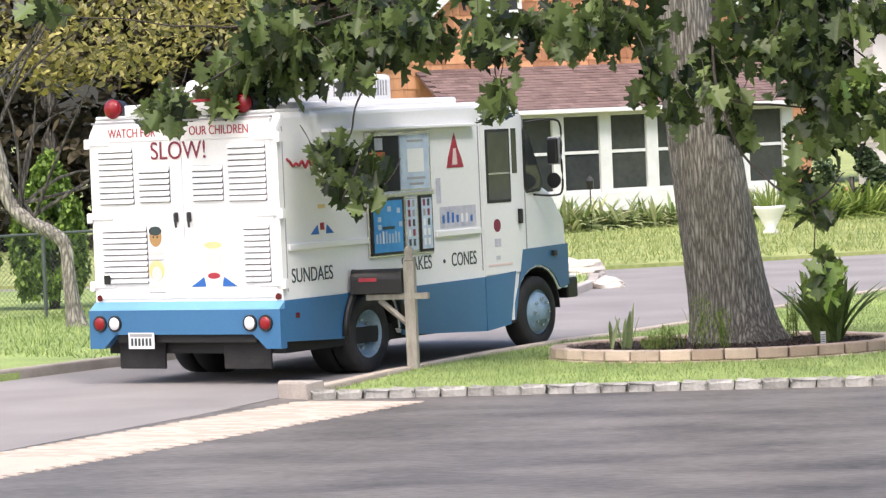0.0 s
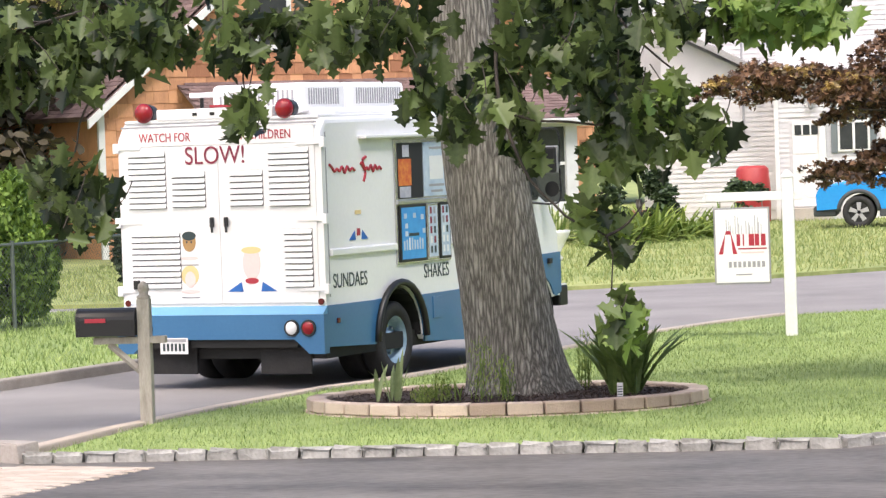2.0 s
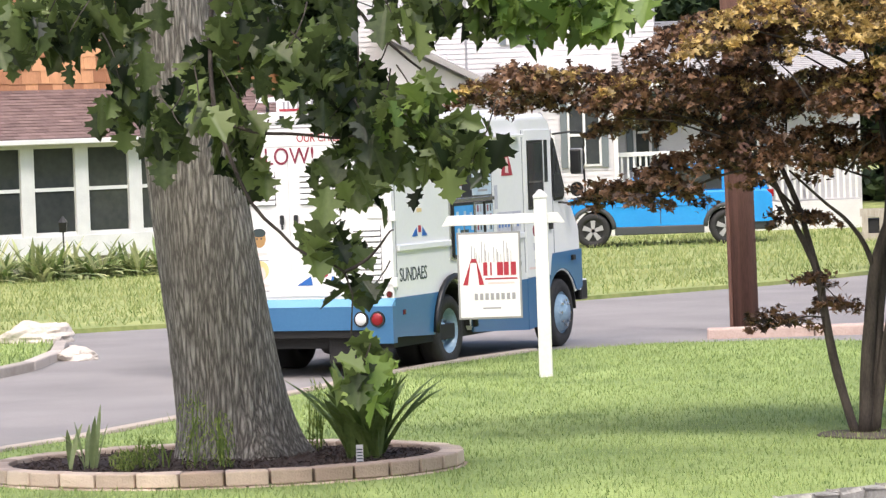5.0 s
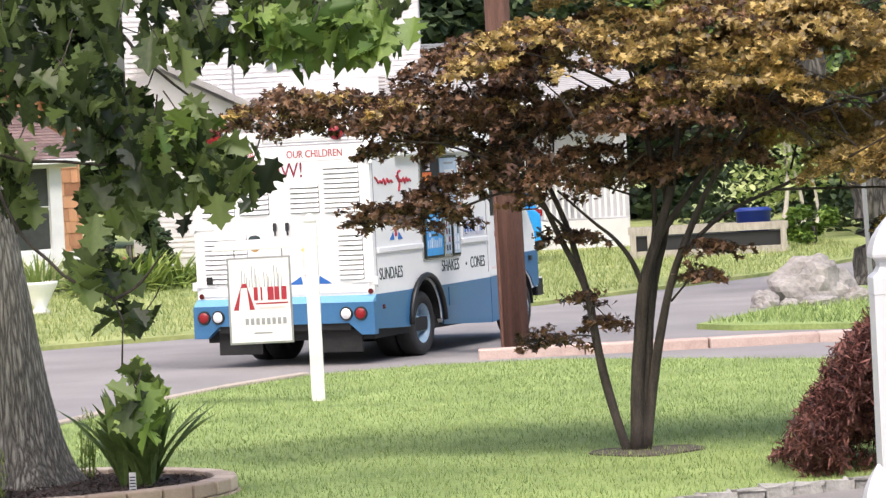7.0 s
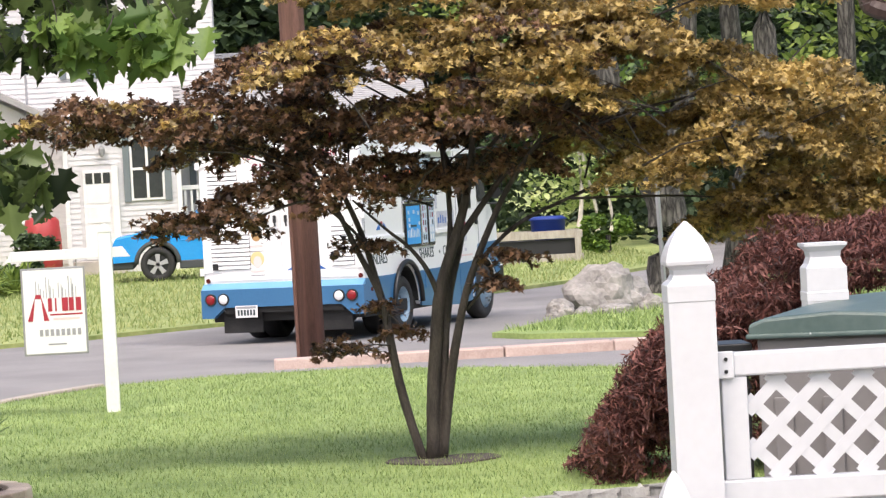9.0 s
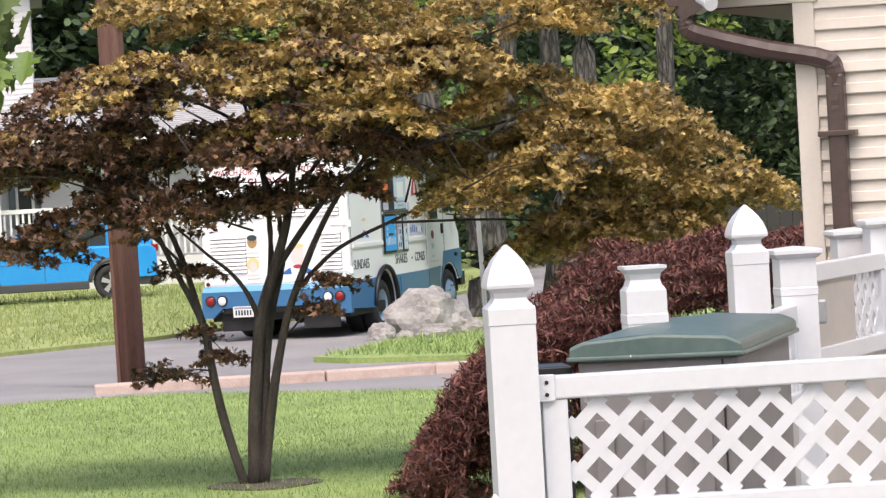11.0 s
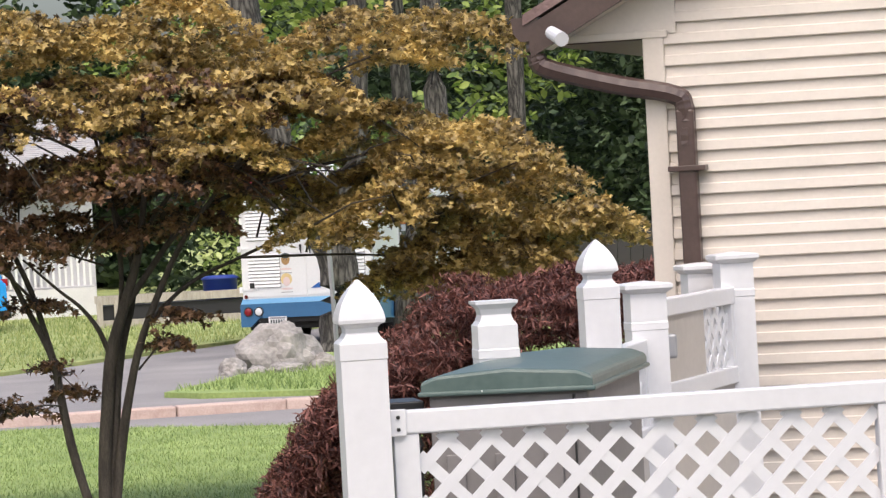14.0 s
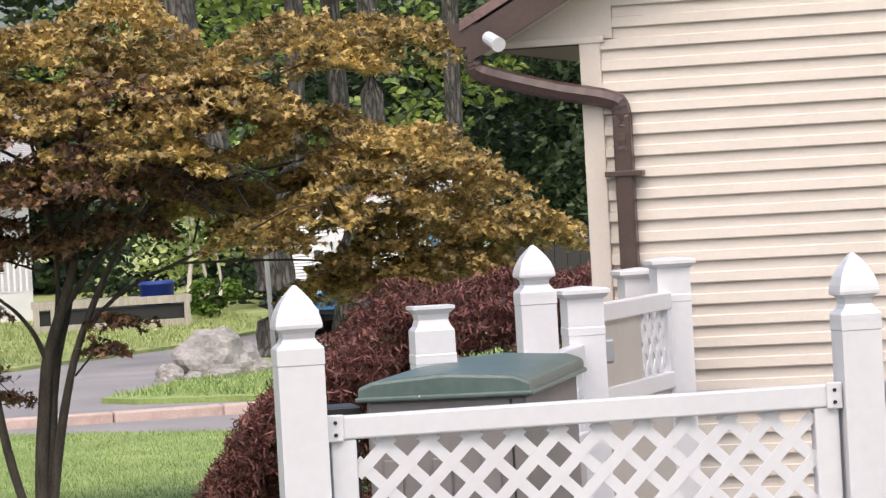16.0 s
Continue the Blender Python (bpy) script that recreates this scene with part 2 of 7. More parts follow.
# ---- mesh helpers ----
def part(name, bm, mat, parent=None, label="", smooth=False):
    me = bpy.data.meshes.new(name)
    bm.to_mesh(me)
    bm.free()
    me.materials.append(mat)
    if smooth:
        for p in me.polygons:
            p.use_smooth = True
    ob = new(name, me)
    if parent is not None:
        ob.parent = parent
    if label:
        tagged(ob, label)
    return ob


def thing(name, label, category, m=None, group="", kind=""):
    e = new(name)
    if m is not None:
        e.matrix_basis = m
    return tagged(e, label, category, group, kind)


def box(bm, x0, x1, y0, y1, z0, z1, bevel=0.0):
    r = bmesh.ops.create_cube(bm, size=1, matrix=Matrix.Translation(((x0 + x1) / 2, (y0 + y1) / 2, (z0 + z1) / 2)) @ Matrix.Diagonal((abs(x1 - x0), abs(y1 - y0), abs(z1 - z0), 1)))
    if bevel:
        es = list({e for v in r["verts"] for e in v.link_edges})
        bmesh.ops.bevel(bm, geom=es, offset=bevel, segments=2, profile=0.5, affect="EDGES")
    return bm


def cube(x0, x1, y0, y1, z0, z1, bevel=0.0):
    return box(bmesh.new(), x0, x1, y0, y1, z0, z1, bevel)


def rod(bm, a, b, r0, r1=None, seg=10, caps=True):
    a, b = Vector(a), Vector(b)
    d = b - a
    m = Matrix.Translation((a + b) / 2) @ d.to_track_quat("Z", "Y").to_matrix().to_4x4()
    bmesh.ops.create_cone(bm, cap_ends=caps, segments=seg, radius1=r0, radius2=r0 if r1 is None else r1, depth=d.length, matrix=m)
    return bm


def prism(bm, pts, axis, a, b):
    """A flat outline (list of pairs) pushed from a to b along axis x, y or z."""
    def put(p, h):
        return {"x": (h, p[0], p[1]), "y": (p[0], h, p[1]), "z": (p[0], p[1], h)}[axis]
    lo, hi = [bm.verts.new(put(p, a)) for p in pts], [bm.verts.new(put(p, b)) for p in pts]
    fs = [bm.faces.new(lo), bm.faces.new(hi)]
    n = len(pts)
    for i in range(n):
        fs.append(bm.faces.new((lo[i], lo[(i + 1) % n], hi[(i + 1) % n], hi[i])))
    bmesh.ops.recalc_face_normals(bm, faces=fs)
    return bm


def lathe(bm, prof, seg=24, m=Matrix(), ring=False, open_end=False):
    """A turned shape round z from (radius, height) pairs; four segments give a square post cap."""
    rows = []
    for r, z in prof:
        rows.append([bm.verts.new(m @ Vector((r * math.cos((i + 0.5) * math.tau / seg), r * math.sin((i + 0.5) * math.tau / seg), z))) for i in range(seg)])
    fs = []
    for a, b in zip(rows, rows[1:]):
        for i in range(seg):
            fs.append(bm.faces.new((a[i], a[(i + 1) % seg], b[(i + 1) % seg], b[i])))
    if open_end:
        fs.append(bm.faces.new(rows[-1]))
    elif ring:
        fs += [bm.faces.new((rows[-1][i], rows[-1][(i + 1) % seg], rows[0][(i + 1) % seg], rows[0][i])) for i in range(seg)]
    else:
        fs += [bm.faces.new(rows[0]), bm.faces.new(rows[-1])]
    bmesh.ops.recalc_face_normals(bm, faces=fs)
    return bm


def tube(bm, pts, radii, seg=8, rough=0.0):
    """A limb along points with a radius at each."""
    rows = []
    P = [Vector(p) for p in pts]
    for k, p in enumerate(P):
        d = (P[min(k + 1, len(P) - 1)] - P[max(k - 1, 0)]).normalized()
        q = d.to_track_quat("Z", "Y")
        row = []
        for i in range(seg):
            a = i * math.tau / seg
            w = radii[k] * (1 + rough * noise.noise(Vector((math.cos(a) * 2, math.sin(a) * 2, p.z * 1.5)) + p))
            row.append(bm.verts.new(p + q @ Vector((w * math.cos(a), w * math.sin(a), 0))))
        rows.append(row)
    for a, b in zip(rows, rows[1:]):
        for i in range(seg):
            bm.faces.new((a[i], a[(i + 1) % seg], b[(i + 1) % seg], b[i]))
    bm.faces.new(rows[0][::-1])
    bm.faces.new(rows[-1])
    return bm


def smooth_path(pts, n):
    """n points on a smooth curve through pts."""
    P = [Vector(p) for p in pts]
    out = []
    for k in range(n):
        u = k / (n - 1) * (len(P) - 1)
        i = min(int(u), len(P) - 2)
        f = u - i
        a, b, c, d = P[max(i - 1, 0)], P[i], P[i + 1], P[min(i + 2, len(P) - 1)]
        out.append(0.5 * ((2 * b) + (c - a) * f + (2 * a - 5 * b + 4 * c - d) * f * f + (3 * b - a - 3 * c + d) * f ** 3))
    return out


def slab(name, pts, z0, z1, mat, label, category=""):
    bm = prism(bmesh.new(), pts, "z", z0, z1)
    return tagged(part(name, bm, mat), label, category or name.replace("_", " "), kind="structure")


OAK_SHAPE = [(0, 0), (0.07, 0.1), (0.24, 0.15), (0.19, 0.23), (0.15, 0.29), (0.26, 0.35), (0.44, 0.36), (0.38, 0.45), (0.44, 0.53), (0.27, 0.53), (0.18, 0.57), (0.27, 0.66), (0.37, 0.71), (0.26, 0.76), (0.24, 0.83), (0.13, 0.83), (0.08, 0.9), (0, 1.0)]
MAPLE_SHAPE = [(0, 0), (0.34, 0.05), (0.17, 0.22), (0.5, 0.42), (0.15, 0.45), (0, 1.0)]
OVAL_SHAPE = [(0, 0), (0.26, 0.3), (0.24, 0.65), (0, 1.0)]
NEEDLE_SHAPE = [(0, 0), (0.09, 0.4), (0, 1.0)]


def leaves(name, spots, size, shape, mat, parent=None, kind="stuff", label="", droop=0.5, fold=0.25, seed=1, bend=0.0):
    """One mesh of folded leaves. spots: rows of x, y, z; droop: how far the tips hang."""
    rng = np.random.default_rng(seed)
    spots = np.asarray(spots, float)
    n = len(spots)
    half = np.array(shape)
    k = len(half)
    out = [(x * q, y, abs(x) * fold - bend * (y - 0.4) ** 2) for q in (1, -1) for x, y in (half if q > 0 else half[1:-1])]
    loc = np.array(out)
    right, left = list(range(k)), [0] + list(range(k, 2 * k - 2)) + [k - 1]
    left = left[::-1]
    yaw, tip, spin = rng.uniform(0, math.tau, n), rng.normal(-droop, 0.45, n), rng.normal(0, 0.6, n)
    s = size * rng.uniform(0.65, 1.25, n)
    d = np.stack([np.cos(yaw) * np.cos(tip), np.sin(yaw) * np.cos(tip), np.sin(tip)], 1)
    side = np.stack([-np.sin(yaw), np.cos(yaw), np.zeros(n)], 1)
    up = np.cross(side, d) * -1
    side2 = side * np.cos(spin)[:, None] + up * np.sin(spin)[:, None]
    up2 = up * np.cos(spin)[:, None] - side * np.sin(spin)[:, None]
    v = spots[:, None, :] + s[:, None, None] * (loc[None, :, 0, None] * side2[:, None] + (loc[None, :, 1, None] - 0.5) * d[:, None] + loc[None, :, 2, None] * up2[:, None])
    m = len(loc)
    base = (np.arange(n) * m)[:, None]
    fr, fl = base + np.array(right), base + np.array(left)
    loops = np.concatenate([np.concatenate([fr, fl], 1).ravel()])
    me = bpy.data.meshes.new(name)
    me.vertices.add(n * m)
    me.vertices.foreach_set("co", v.reshape(-1).astype(np.float32))
    me.loops.add(len(loops))
    me.loops.foreach_set("vertex_index", loops.astype(np.int32))
    sizes = np.tile([len(right), len(left)], n)
    me.polygons.add(2 * n)
    me.polygons.foreach_set("loop_start", np.concatenate([[0], np.cumsum(sizes)[:-1]]).astype(np.int32))
    me.polygons.foreach_set("loop_total", sizes.astype(np.int32))
    me.update(calc_edges=True)
    me.materials.append(mat)
    ob = new(name, me)
    if parent is not None:
        ob.parent = parent
    return tagged(ob, label, kind=kind)


def blob(rng, c, r, n, shell=0.0):
    """n random places in an ellipsoid; shell 1 keeps them near its skin."""
    d = rng.normal(size=(n, 3))
    d /= np.linalg.norm(d, axis=1)[:, None]
    q = rng.uniform(0, 1, n) ** (1 / 3)
    q = q * (1 - shell) + shell * rng.uniform(0.8, 1.08, n)
    return np.asarray(c) + d * q[:, None] * np.asarray(r)


def words(text, size, mat, m, parent, name="lettering", depth=0.002, label="", width=1.0):
    cu = bpy.data.curves.new(name, "FONT")
    cu.body, cu.size, cu.extrude, cu.align_x, cu.align_y = text, size, depth, "CENTER", "CENTER"
    ob = new(name, cu)
    cu.materials.append(mat)
    ob.parent = parent
    ob.matrix_basis = m @ Matrix.Diagonal((width, 1, 1, 1))
    return tagged(ob, label or "painted word in capitals")


# ---- ground ----
slab("ground", [(-900, -200), (900, -200), (900, 1800), (-900, 1800)], -0.5, -0.03, DRYGRASS, "wide flat ground of dry summer grass and soil")
slab("road", [(-45, 22.5), (-60, 90), (60, 90), (60, 22.5), (-6.9, 22.5), (-7.3, 20.2), (-8.6, 15), (-12, 4), (-45, 4)], -0.3, 0, ASPHALT, "worn grey asphalt street with a side street joining")
slab("driveway", [(-7.3, 20.2), (-6.9, 22.4), (14, 22.4), (14, -2), (-9, -2), (-8.6, 15)], -0.3, -0.004, TAR, "dark sealed asphalt driveway with grey streaks of scuffs and painted sheen")
LAWN = [(-6.55, 21.75), (-6.2, 25), (-5.35, 28.1), (-4.75, 29.4), (-3.55, 33.5), (-2.6, 36.7), (-1.5, 38.8), (-0.2, 39.5), (1.3, 39.4), (4, 37.2), (9, 35), (14, 33), (14, 24.4), (2.9, 24.2), (1.6, 23.52), (0.7, 22.7), (-0.35, 21.68)]
lawn_near = slab("lawn_near", LAWN, -0.2, 0.05, GRASS, "mown green front lawn", "lawn")
slab("lawn_left", [(-10.1, 27), (-9.35, 28.9), (-7.85, 34.4), (-7.6, 37.2), (-7.3, 39.8), (-7.7, 43), (-9, 44.3), (-45, 44.3), (-45, 12), (-15, 12)], -0.2, 0.07, GRASS, "grass verge across the street", "lawn")
slab("lawn_far", [(-45, 46.8), (-8, 46.5), (-5.5, 47.9), (-3, 49.5), (1.5, 54), (5.7, 61), (9.5, 70), (12, 130), (-45, 130)], -0.2, 0.06, DRYGRASS, "patchy sunlit lawn before the houses", "lawn")
slab("lawn_island", [(3.2, 45), (3.6, 44.2), (5, 43.3), (30, 43), (40, 130), (19, 130), (15, 70), (11, 63), (8.2, 57.5), (5.9, 53), (4.2, 47.5)], -0.2, 0.07, GRASS, "grass island with boulders and trees", "lawn")


def stones(name, path, length, w, h, mat, label, jitter=0.1, z0=0.0, category="kerb", piece="stone"):
    """A row of dressed stones along a path, each stone its own piece."""
    rng = random.Random(len(path) * 7 + int(length * 100))
    root = thing(name, label, category, kind="structure")
    me = []
    for k in range(4):
        bm = cube(-length / 2 + 0.006, length / 2 - 0.006, -w / 2, w / 2, -0.1, h, min(w, h) * 0.12)
        for v in bm.verts:
            v.co += Vector((rng.uniform(-1, 1), rng.uniform(-1, 1), rng.uniform(-1, 1))) * jitter * min(w, h) * 0.5
        o = bpy.data.meshes.new(piece)
        bm.to_mesh(o)
        bm.free()
        o.materials.append(mat)
        me.append(o)
    P = [Vector((x, y, 0)) for x, y in path]
    for a, b in zip(P, P[1:]):
        d = b - a
        n = max(1, round(d.length / length))
        for i in range(n):
            c = a + d * ((i + 0.5) / n)
            ob = new(piece, me[rng.randrange(4)])
            ob.parent = root
            ob.matrix_basis = Matrix.Translation((c.x, c.y, z0 + rng.uniform(-0.006, 0.006))) @ pose(0, 0, 0, 0, 0, math.degrees(math.atan2(d.y, d.x)) + rng.uniform(-1, 1)) @ Matrix.Diagonal((d.length / n / length, 1, 1, 1))
    return root


def kerb_strip(name, path, w, h, mat, label):
    """A poured kerb with a rounded top along a path."""
    root = thing(name, label, "kerb", kind="structure")
    P = smooth_path([(x, y, 0) for x, y in path], len(path) * 4)
    for k, (a, b) in enumerate(zip(P[::3], P[3::3])):
        d = (b - a)
        bm = cube(0, d.length - 0.012, -w / 2, w / 2, -0.15, h, 0.02)
        o = part("kerb_length", bm, mat, root)
        o.matrix_basis = Matrix.Translation(a) @ pose(0, 0, 0, 0, 0, math.degrees(math.atan2(d.y, d.x)))
    return root


kerb_strip("kerb_street", [(-6.75, 22.2), (-6.3, 25), (-5.45, 28.1), (-4.85, 29.4), (-3.65, 33.5), (-2.7, 36.7), (-1.6, 38.9)], 0.14, 0.075, PAVER, "low pale concrete kerb between street and lawn")
kerb_strip("kerb_far_side", [(-15, 15), (-10.05, 27), (-9.27, 28.9), (-7.77, 34.4), (-7.52, 37.2), (-7.2, 39.8), (-7.6, 43)], 0.16, 0.11, KERB, "weathered concrete kerb along the grass verge")
kerb_strip("kerb_pink", [(0.35, 40.9), (2.6, 40.9), (4.8, 41.0), (7.5, 40.9)], 0.3, 0.12, PINKKERB, "low pinkish paver kerb beside the utility pole")
stones("belgian_kerb", [(-6.62, 21.66), (-0.3, 21.56), (0.8, 22.6), (1.64, 23.4), (2.9, 24.1)], 0.24, 0.12, 0.075, BELGIAN, "row of rough grey Belgian block edging stones", 0.5)
stones("corner_stone", [(-6.95, 22.0), (-6.6, 21.72)], 0.42, 0.22, 0.15, KERB, "square concrete kerb end block")


def apron():
    """Paver strip between the street and the driveway: rows of bricks across."""
    root = thing("paver_apron", "strip of pale clay pavers along the street edge", "paving", kind="structure")
    me = bpy.data.meshes.new("paver")
    bm = cube(-0.098, 0.098, -0.048, 0.048, -0.05, 0.006, 0.006)
    bm.to_mesh(me)
    bm.free()
    me.materials.append(PAVER)
    a, b = Vector((-8.9, 14.2)), Vector((-6.65, 21.5))
    d = (b - a).normalized()
    n = Vector((d.y, -d.x))
    ang = math.degrees(math.atan2(d.y, d.x))
    L = (b - a).length
    loose = bmesh.new()
    k = 0
    rows = int(L / 0.1)
    for i in range(rows):
        for j in range(6):
            w = 0.1 + j * 0.2 + (0.1 if i % 2 else 0)
            c = a + d * (i * 0.1) + n * w
            m = Matrix.Translation((c.x, c.y, 0.0)) @ pose(0, 0, 0, 0, 0, ang + 90)
            if i > rows - 50:
                ob = new("paver", me)
                ob.parent = root
                ob.matrix_basis = m
            else:
                bmesh.ops.create_cube(loose, size=1, matrix=m @ Matrix.Translation((0, 0, -0.02)) @ Matrix.Diagonal((0.194, 0.094, 0.052, 1)))
    tagged(part("pavers", loose, PAVER, root), "more pale pavers of the strip", kind="stuff")


apron()


def inside(pts, x, y):
    c = False
    for (x0, y0), (x1, y1) in zip(pts, pts[1:] + pts[:1]):
        if (y0 > y) != (y1 > y) and x < (x1 - x0) * (y - y0) / (y1 - y0) + x0:
            c = not c
    return c


def turf():
    rng = np.random.default_rng(5)
    for nm, poly, z, n, x0, x1, y0, y1, size, mt in (("lawn_grass", LAWN, 0.05, 130000, -6.6, 7, 21.7, 39.6, 0.042, BLADE), ("verge_grass", [(-10.2, 27), (-9.4, 28.9), (-7.9, 34.4), (-7.65, 37.2), (-7.35, 39.8), (-7.7, 43), (-12, 44), (-16, 30)], 0.07, 16000, -15, -7.3, 27, 44, 0.09, BLADE), ("far_lawn_grass", [(-20, 47), (-8, 46.7), (-5.5, 48.1), (-3, 49.7), (1.5, 54.2), (5.7, 61.2), (9, 70), (9, 80), (-20, 80)], 0.06, 42000, -16, 8.5, 46.6, 79, 0.11, FARBLADE), ("island_grass", [(3.3, 45), (5, 43.5), (9, 43.4), (9, 55), (6.5, 52), (4.4, 47.5)], 0.07, 9000, 3.2, 9, 43.3, 52, 0.1, BLADE)):
        x, y = rng.uniform(x0, x1, n), rng.uniform(y0, y1, n)
        keep = np.array([inside(poly, a, b) for a, b in zip(x, y)])
        x, y = x[keep], y[keep]
        n = len(x)
        if nm == "lawn_grass":
            off = ((x + 3.35) / 1.75) ** 2 + ((y - 25.6) / 1.27) ** 2 > 1
            x, y, n = x[off], y[off], off.sum()
        a, h = rng.uniform(0, math.tau, n), size * rng.uniform(0.5, 1.2, n)
        lean = rng.normal(0, 0.5, (n, 2)) * h[:, None]
        w = 0.0065 * size / 0.055
        v = np.empty((n, 3, 3))
        v[:, 0] = np.stack([x - w * np.cos(a), y - w * np.sin(a), np.full(n, z - 0.01)], 1)
        v[:, 1] = np.stack([x + w * np.cos(a), y + w * np.sin(a), np.full(n, z - 0.01)], 1)
        v[:, 2] = np.stack([x + lean[:, 0], y + lean[:, 1], z + h], 1)
        me = bpy.data.meshes.new(nm)
        me.from_pydata(v.reshape(-1, 3).tolist(), [], np.arange(3 * n).reshape(-1, 3).tolist())
        me.materials.append(mt)
        tagged(new(nm, me), "short mown blades of green lawn grass", "grass", kind="stuff")


turf()


# ---- the ice cream van ----
van = thing("ice_cream_van", "white and blue step van for selling ice cream, driving off", "van")


def rear_plate(x0, x1, z0, z1, y0=-1.515, y1=-1.5, bevel=0.004):
    return cube(x0, x1, y0, y1, z0, z1, bevel)


def right_plate(y0, y1, z0, z1, x0=1.15, x1=1.16, bevel=0.003):
    return cube(x0, x1, y0, y1, z0, z1, bevel)


def van_body():
    side = [(-1.5, 0.45), (-1.5, 2.54), (-1.42, 2.64), (2.82, 2.68), (2.99, 2.6), (3.42, 1.74), (3.6, 1.66), (3.8, 1.42), (3.84, 0.8), (3.84, 0.62), (3.7, 0.62)]
    side += [(3.22 + 0.48 * math.cos(a), 0.4 + 0.48 * math.sin(a)) for a in np.linspace(0.45, 2.75, 9)]
    side += [(2.72, 0.34), (0.55, 0.36)]
    side += [(0.5 * math.cos(a), 0.42 + 0.52 * math.sin(a)) for a in np.linspace(0.0, 3.1, 11)]
    side += [(-0.6, 0.45)]
    bm = prism(bmesh.new(), side, "x", -1.15, 1.15)
    es = [e for e in bm.edges if all(v.co.z > 1.3 for v in e.verts) and (abs(e.verts[0].co.x - e.verts[1].co.x) < 0.01)]
    bmesh.ops.bevel(bm, geom=es, offset=0.06, segments=3, profile=0.5, affect="EDGES")
    part("body", bm, VANWHITE, van, "white painted aluminium body shell")
    # seams and rub rails
    for y in (-1.42, 2.12, 3.02):
        part("panel_seam", right_plate(y - 0.006, y + 0.006, 0.9, 2.5, 1.148, 1.156, 0), GREYPRINT, van)
    for y0, y1 in ((-1.4, -0.03), (1.22, 2.08)):
        bm = right_plate(y0, y1, 1.29, 1.36, 1.14, 1.185, 0.012)
        part("rub_rail", bm, VANWHITE, van)
    part("awning_strip", right_plate(-0.75, 2.0, 2.42, 2.455, 1.14, 1.24, 0.008), VANWHITE, van, "folded awning strip over the hatch")
    part("roof_rail", cube(-1.1, 1.1, -1.45, 2.8, 2.635, 2.67, 0.012), VANWHITE, van)


van_body()


def van_skirt(side):
    x0, x1 = (1.142, 1.166) if side > 0 else (-1.166, -1.142)
    rear = [(-1.5, 0.42), (-1.5, 0.82), (-0.5, 0.82)] + [(0.51 * math.cos(a), 0.40 + 0.55 * math.sin(a)) for a in np.linspace(2.25, 3.14, 6)] + [(-0.52, 0.38)]
    mid = [(0.53, 0.34), (0.53, 0.4)] + [(0.51 * math.cos(a), 0.40 + 0.55 * math.sin(a)) for a in np.linspace(0.0, 0.85, 6)] + [(2.13, 0.83), (2.13, 0.26)]
    door = [(2.15, 0.26), (2.15, 0.83), (2.76, 0.86), (2.62, 0.3)]
    fender = [(2.72, 0.34), (2.92, 1.08), (3.85, 1.1), (3.85, 0.66), (3.72, 0.62)] + [(3.22 + 0.5 * math.cos(a), 0.4 + 0.5 * math.sin(a)) for a in np.linspace(0.5, 2.9, 9)]
    for nm, pts in (("rear_skirt", rear), ("side_skirt", mid), ("door_skirt", door), ("front_fender", fender)):
        part(nm, prism(bmesh.new(), pts, "x", x0, x1), VANBLUE, van, "blue painted lower panel")
    # black lip round the rear wheel arch
    bm = bmesh.new()
    xs = 1.19 * side
    tube(bm, [(xs, 0.53 * math.cos(a), 0.40 + 0.57 * math.sin(a)) for a in np.linspace(0.0, 3.14, 15)], [0.035] * 15, 8)
    part("wheel_arch_lip", bm, BLACK, van, "black rubber arch lip", True)


van_skirt(1)
van_skirt(-1)
part("nose_panel", cube(-1.13, 1.13, 3.842, 3.86, 0.64, 1.1, 0.004), VANBLUE, van)
part("floor_pan", cube(-1.08, 1.08, -1.4, 3.4, 0.3, 0.46), UNDER, van, "black underbody")
for _s in (-1, 1):
    for _y, _h in ((0.0, 0.5), (3.22, 0.47)):
        _arc = [(_y + _h * 0.985 * math.cos(a), 0.41 + (_h + 0.015) * 0.985 * math.sin(a)) for a in np.linspace(0, math.pi, 13)]
        _in = [(_y + _h * 0.95 * math.cos(a), 0.41 + (_h + 0.015) * 0.95 * math.sin(a)) for a in np.linspace(math.pi, 0, 13)]
        part("wheel_well", prism(bmesh.new(), _arc + _in, "x", min(_s * 0.6, _s * 1.14), max(_s * 0.6, _s * 1.14)), UNDER, van, "black inner wheel well")
part("axle_beam", rod(bmesh.new(), (-0.8, 0, 0.39), (0.8, 0, 0.39), 0.09), UNDER, van)
part("exhaust_silencer", rod(bmesh.new(), (0.1, -0.9, 0.3), (0.1, 0.2, 0.3), 0.09, None, 12), UNDER, van)
part("hatch_cover", right_plate(0.72, 0.92, 0.56, 0.78, 1.16, 1.176), VANBLUE, van)
part("side_marker", right_plate(-1.33, -1.28, 0.64, 0.69, 1.16, 1.18), DARKRED, van)


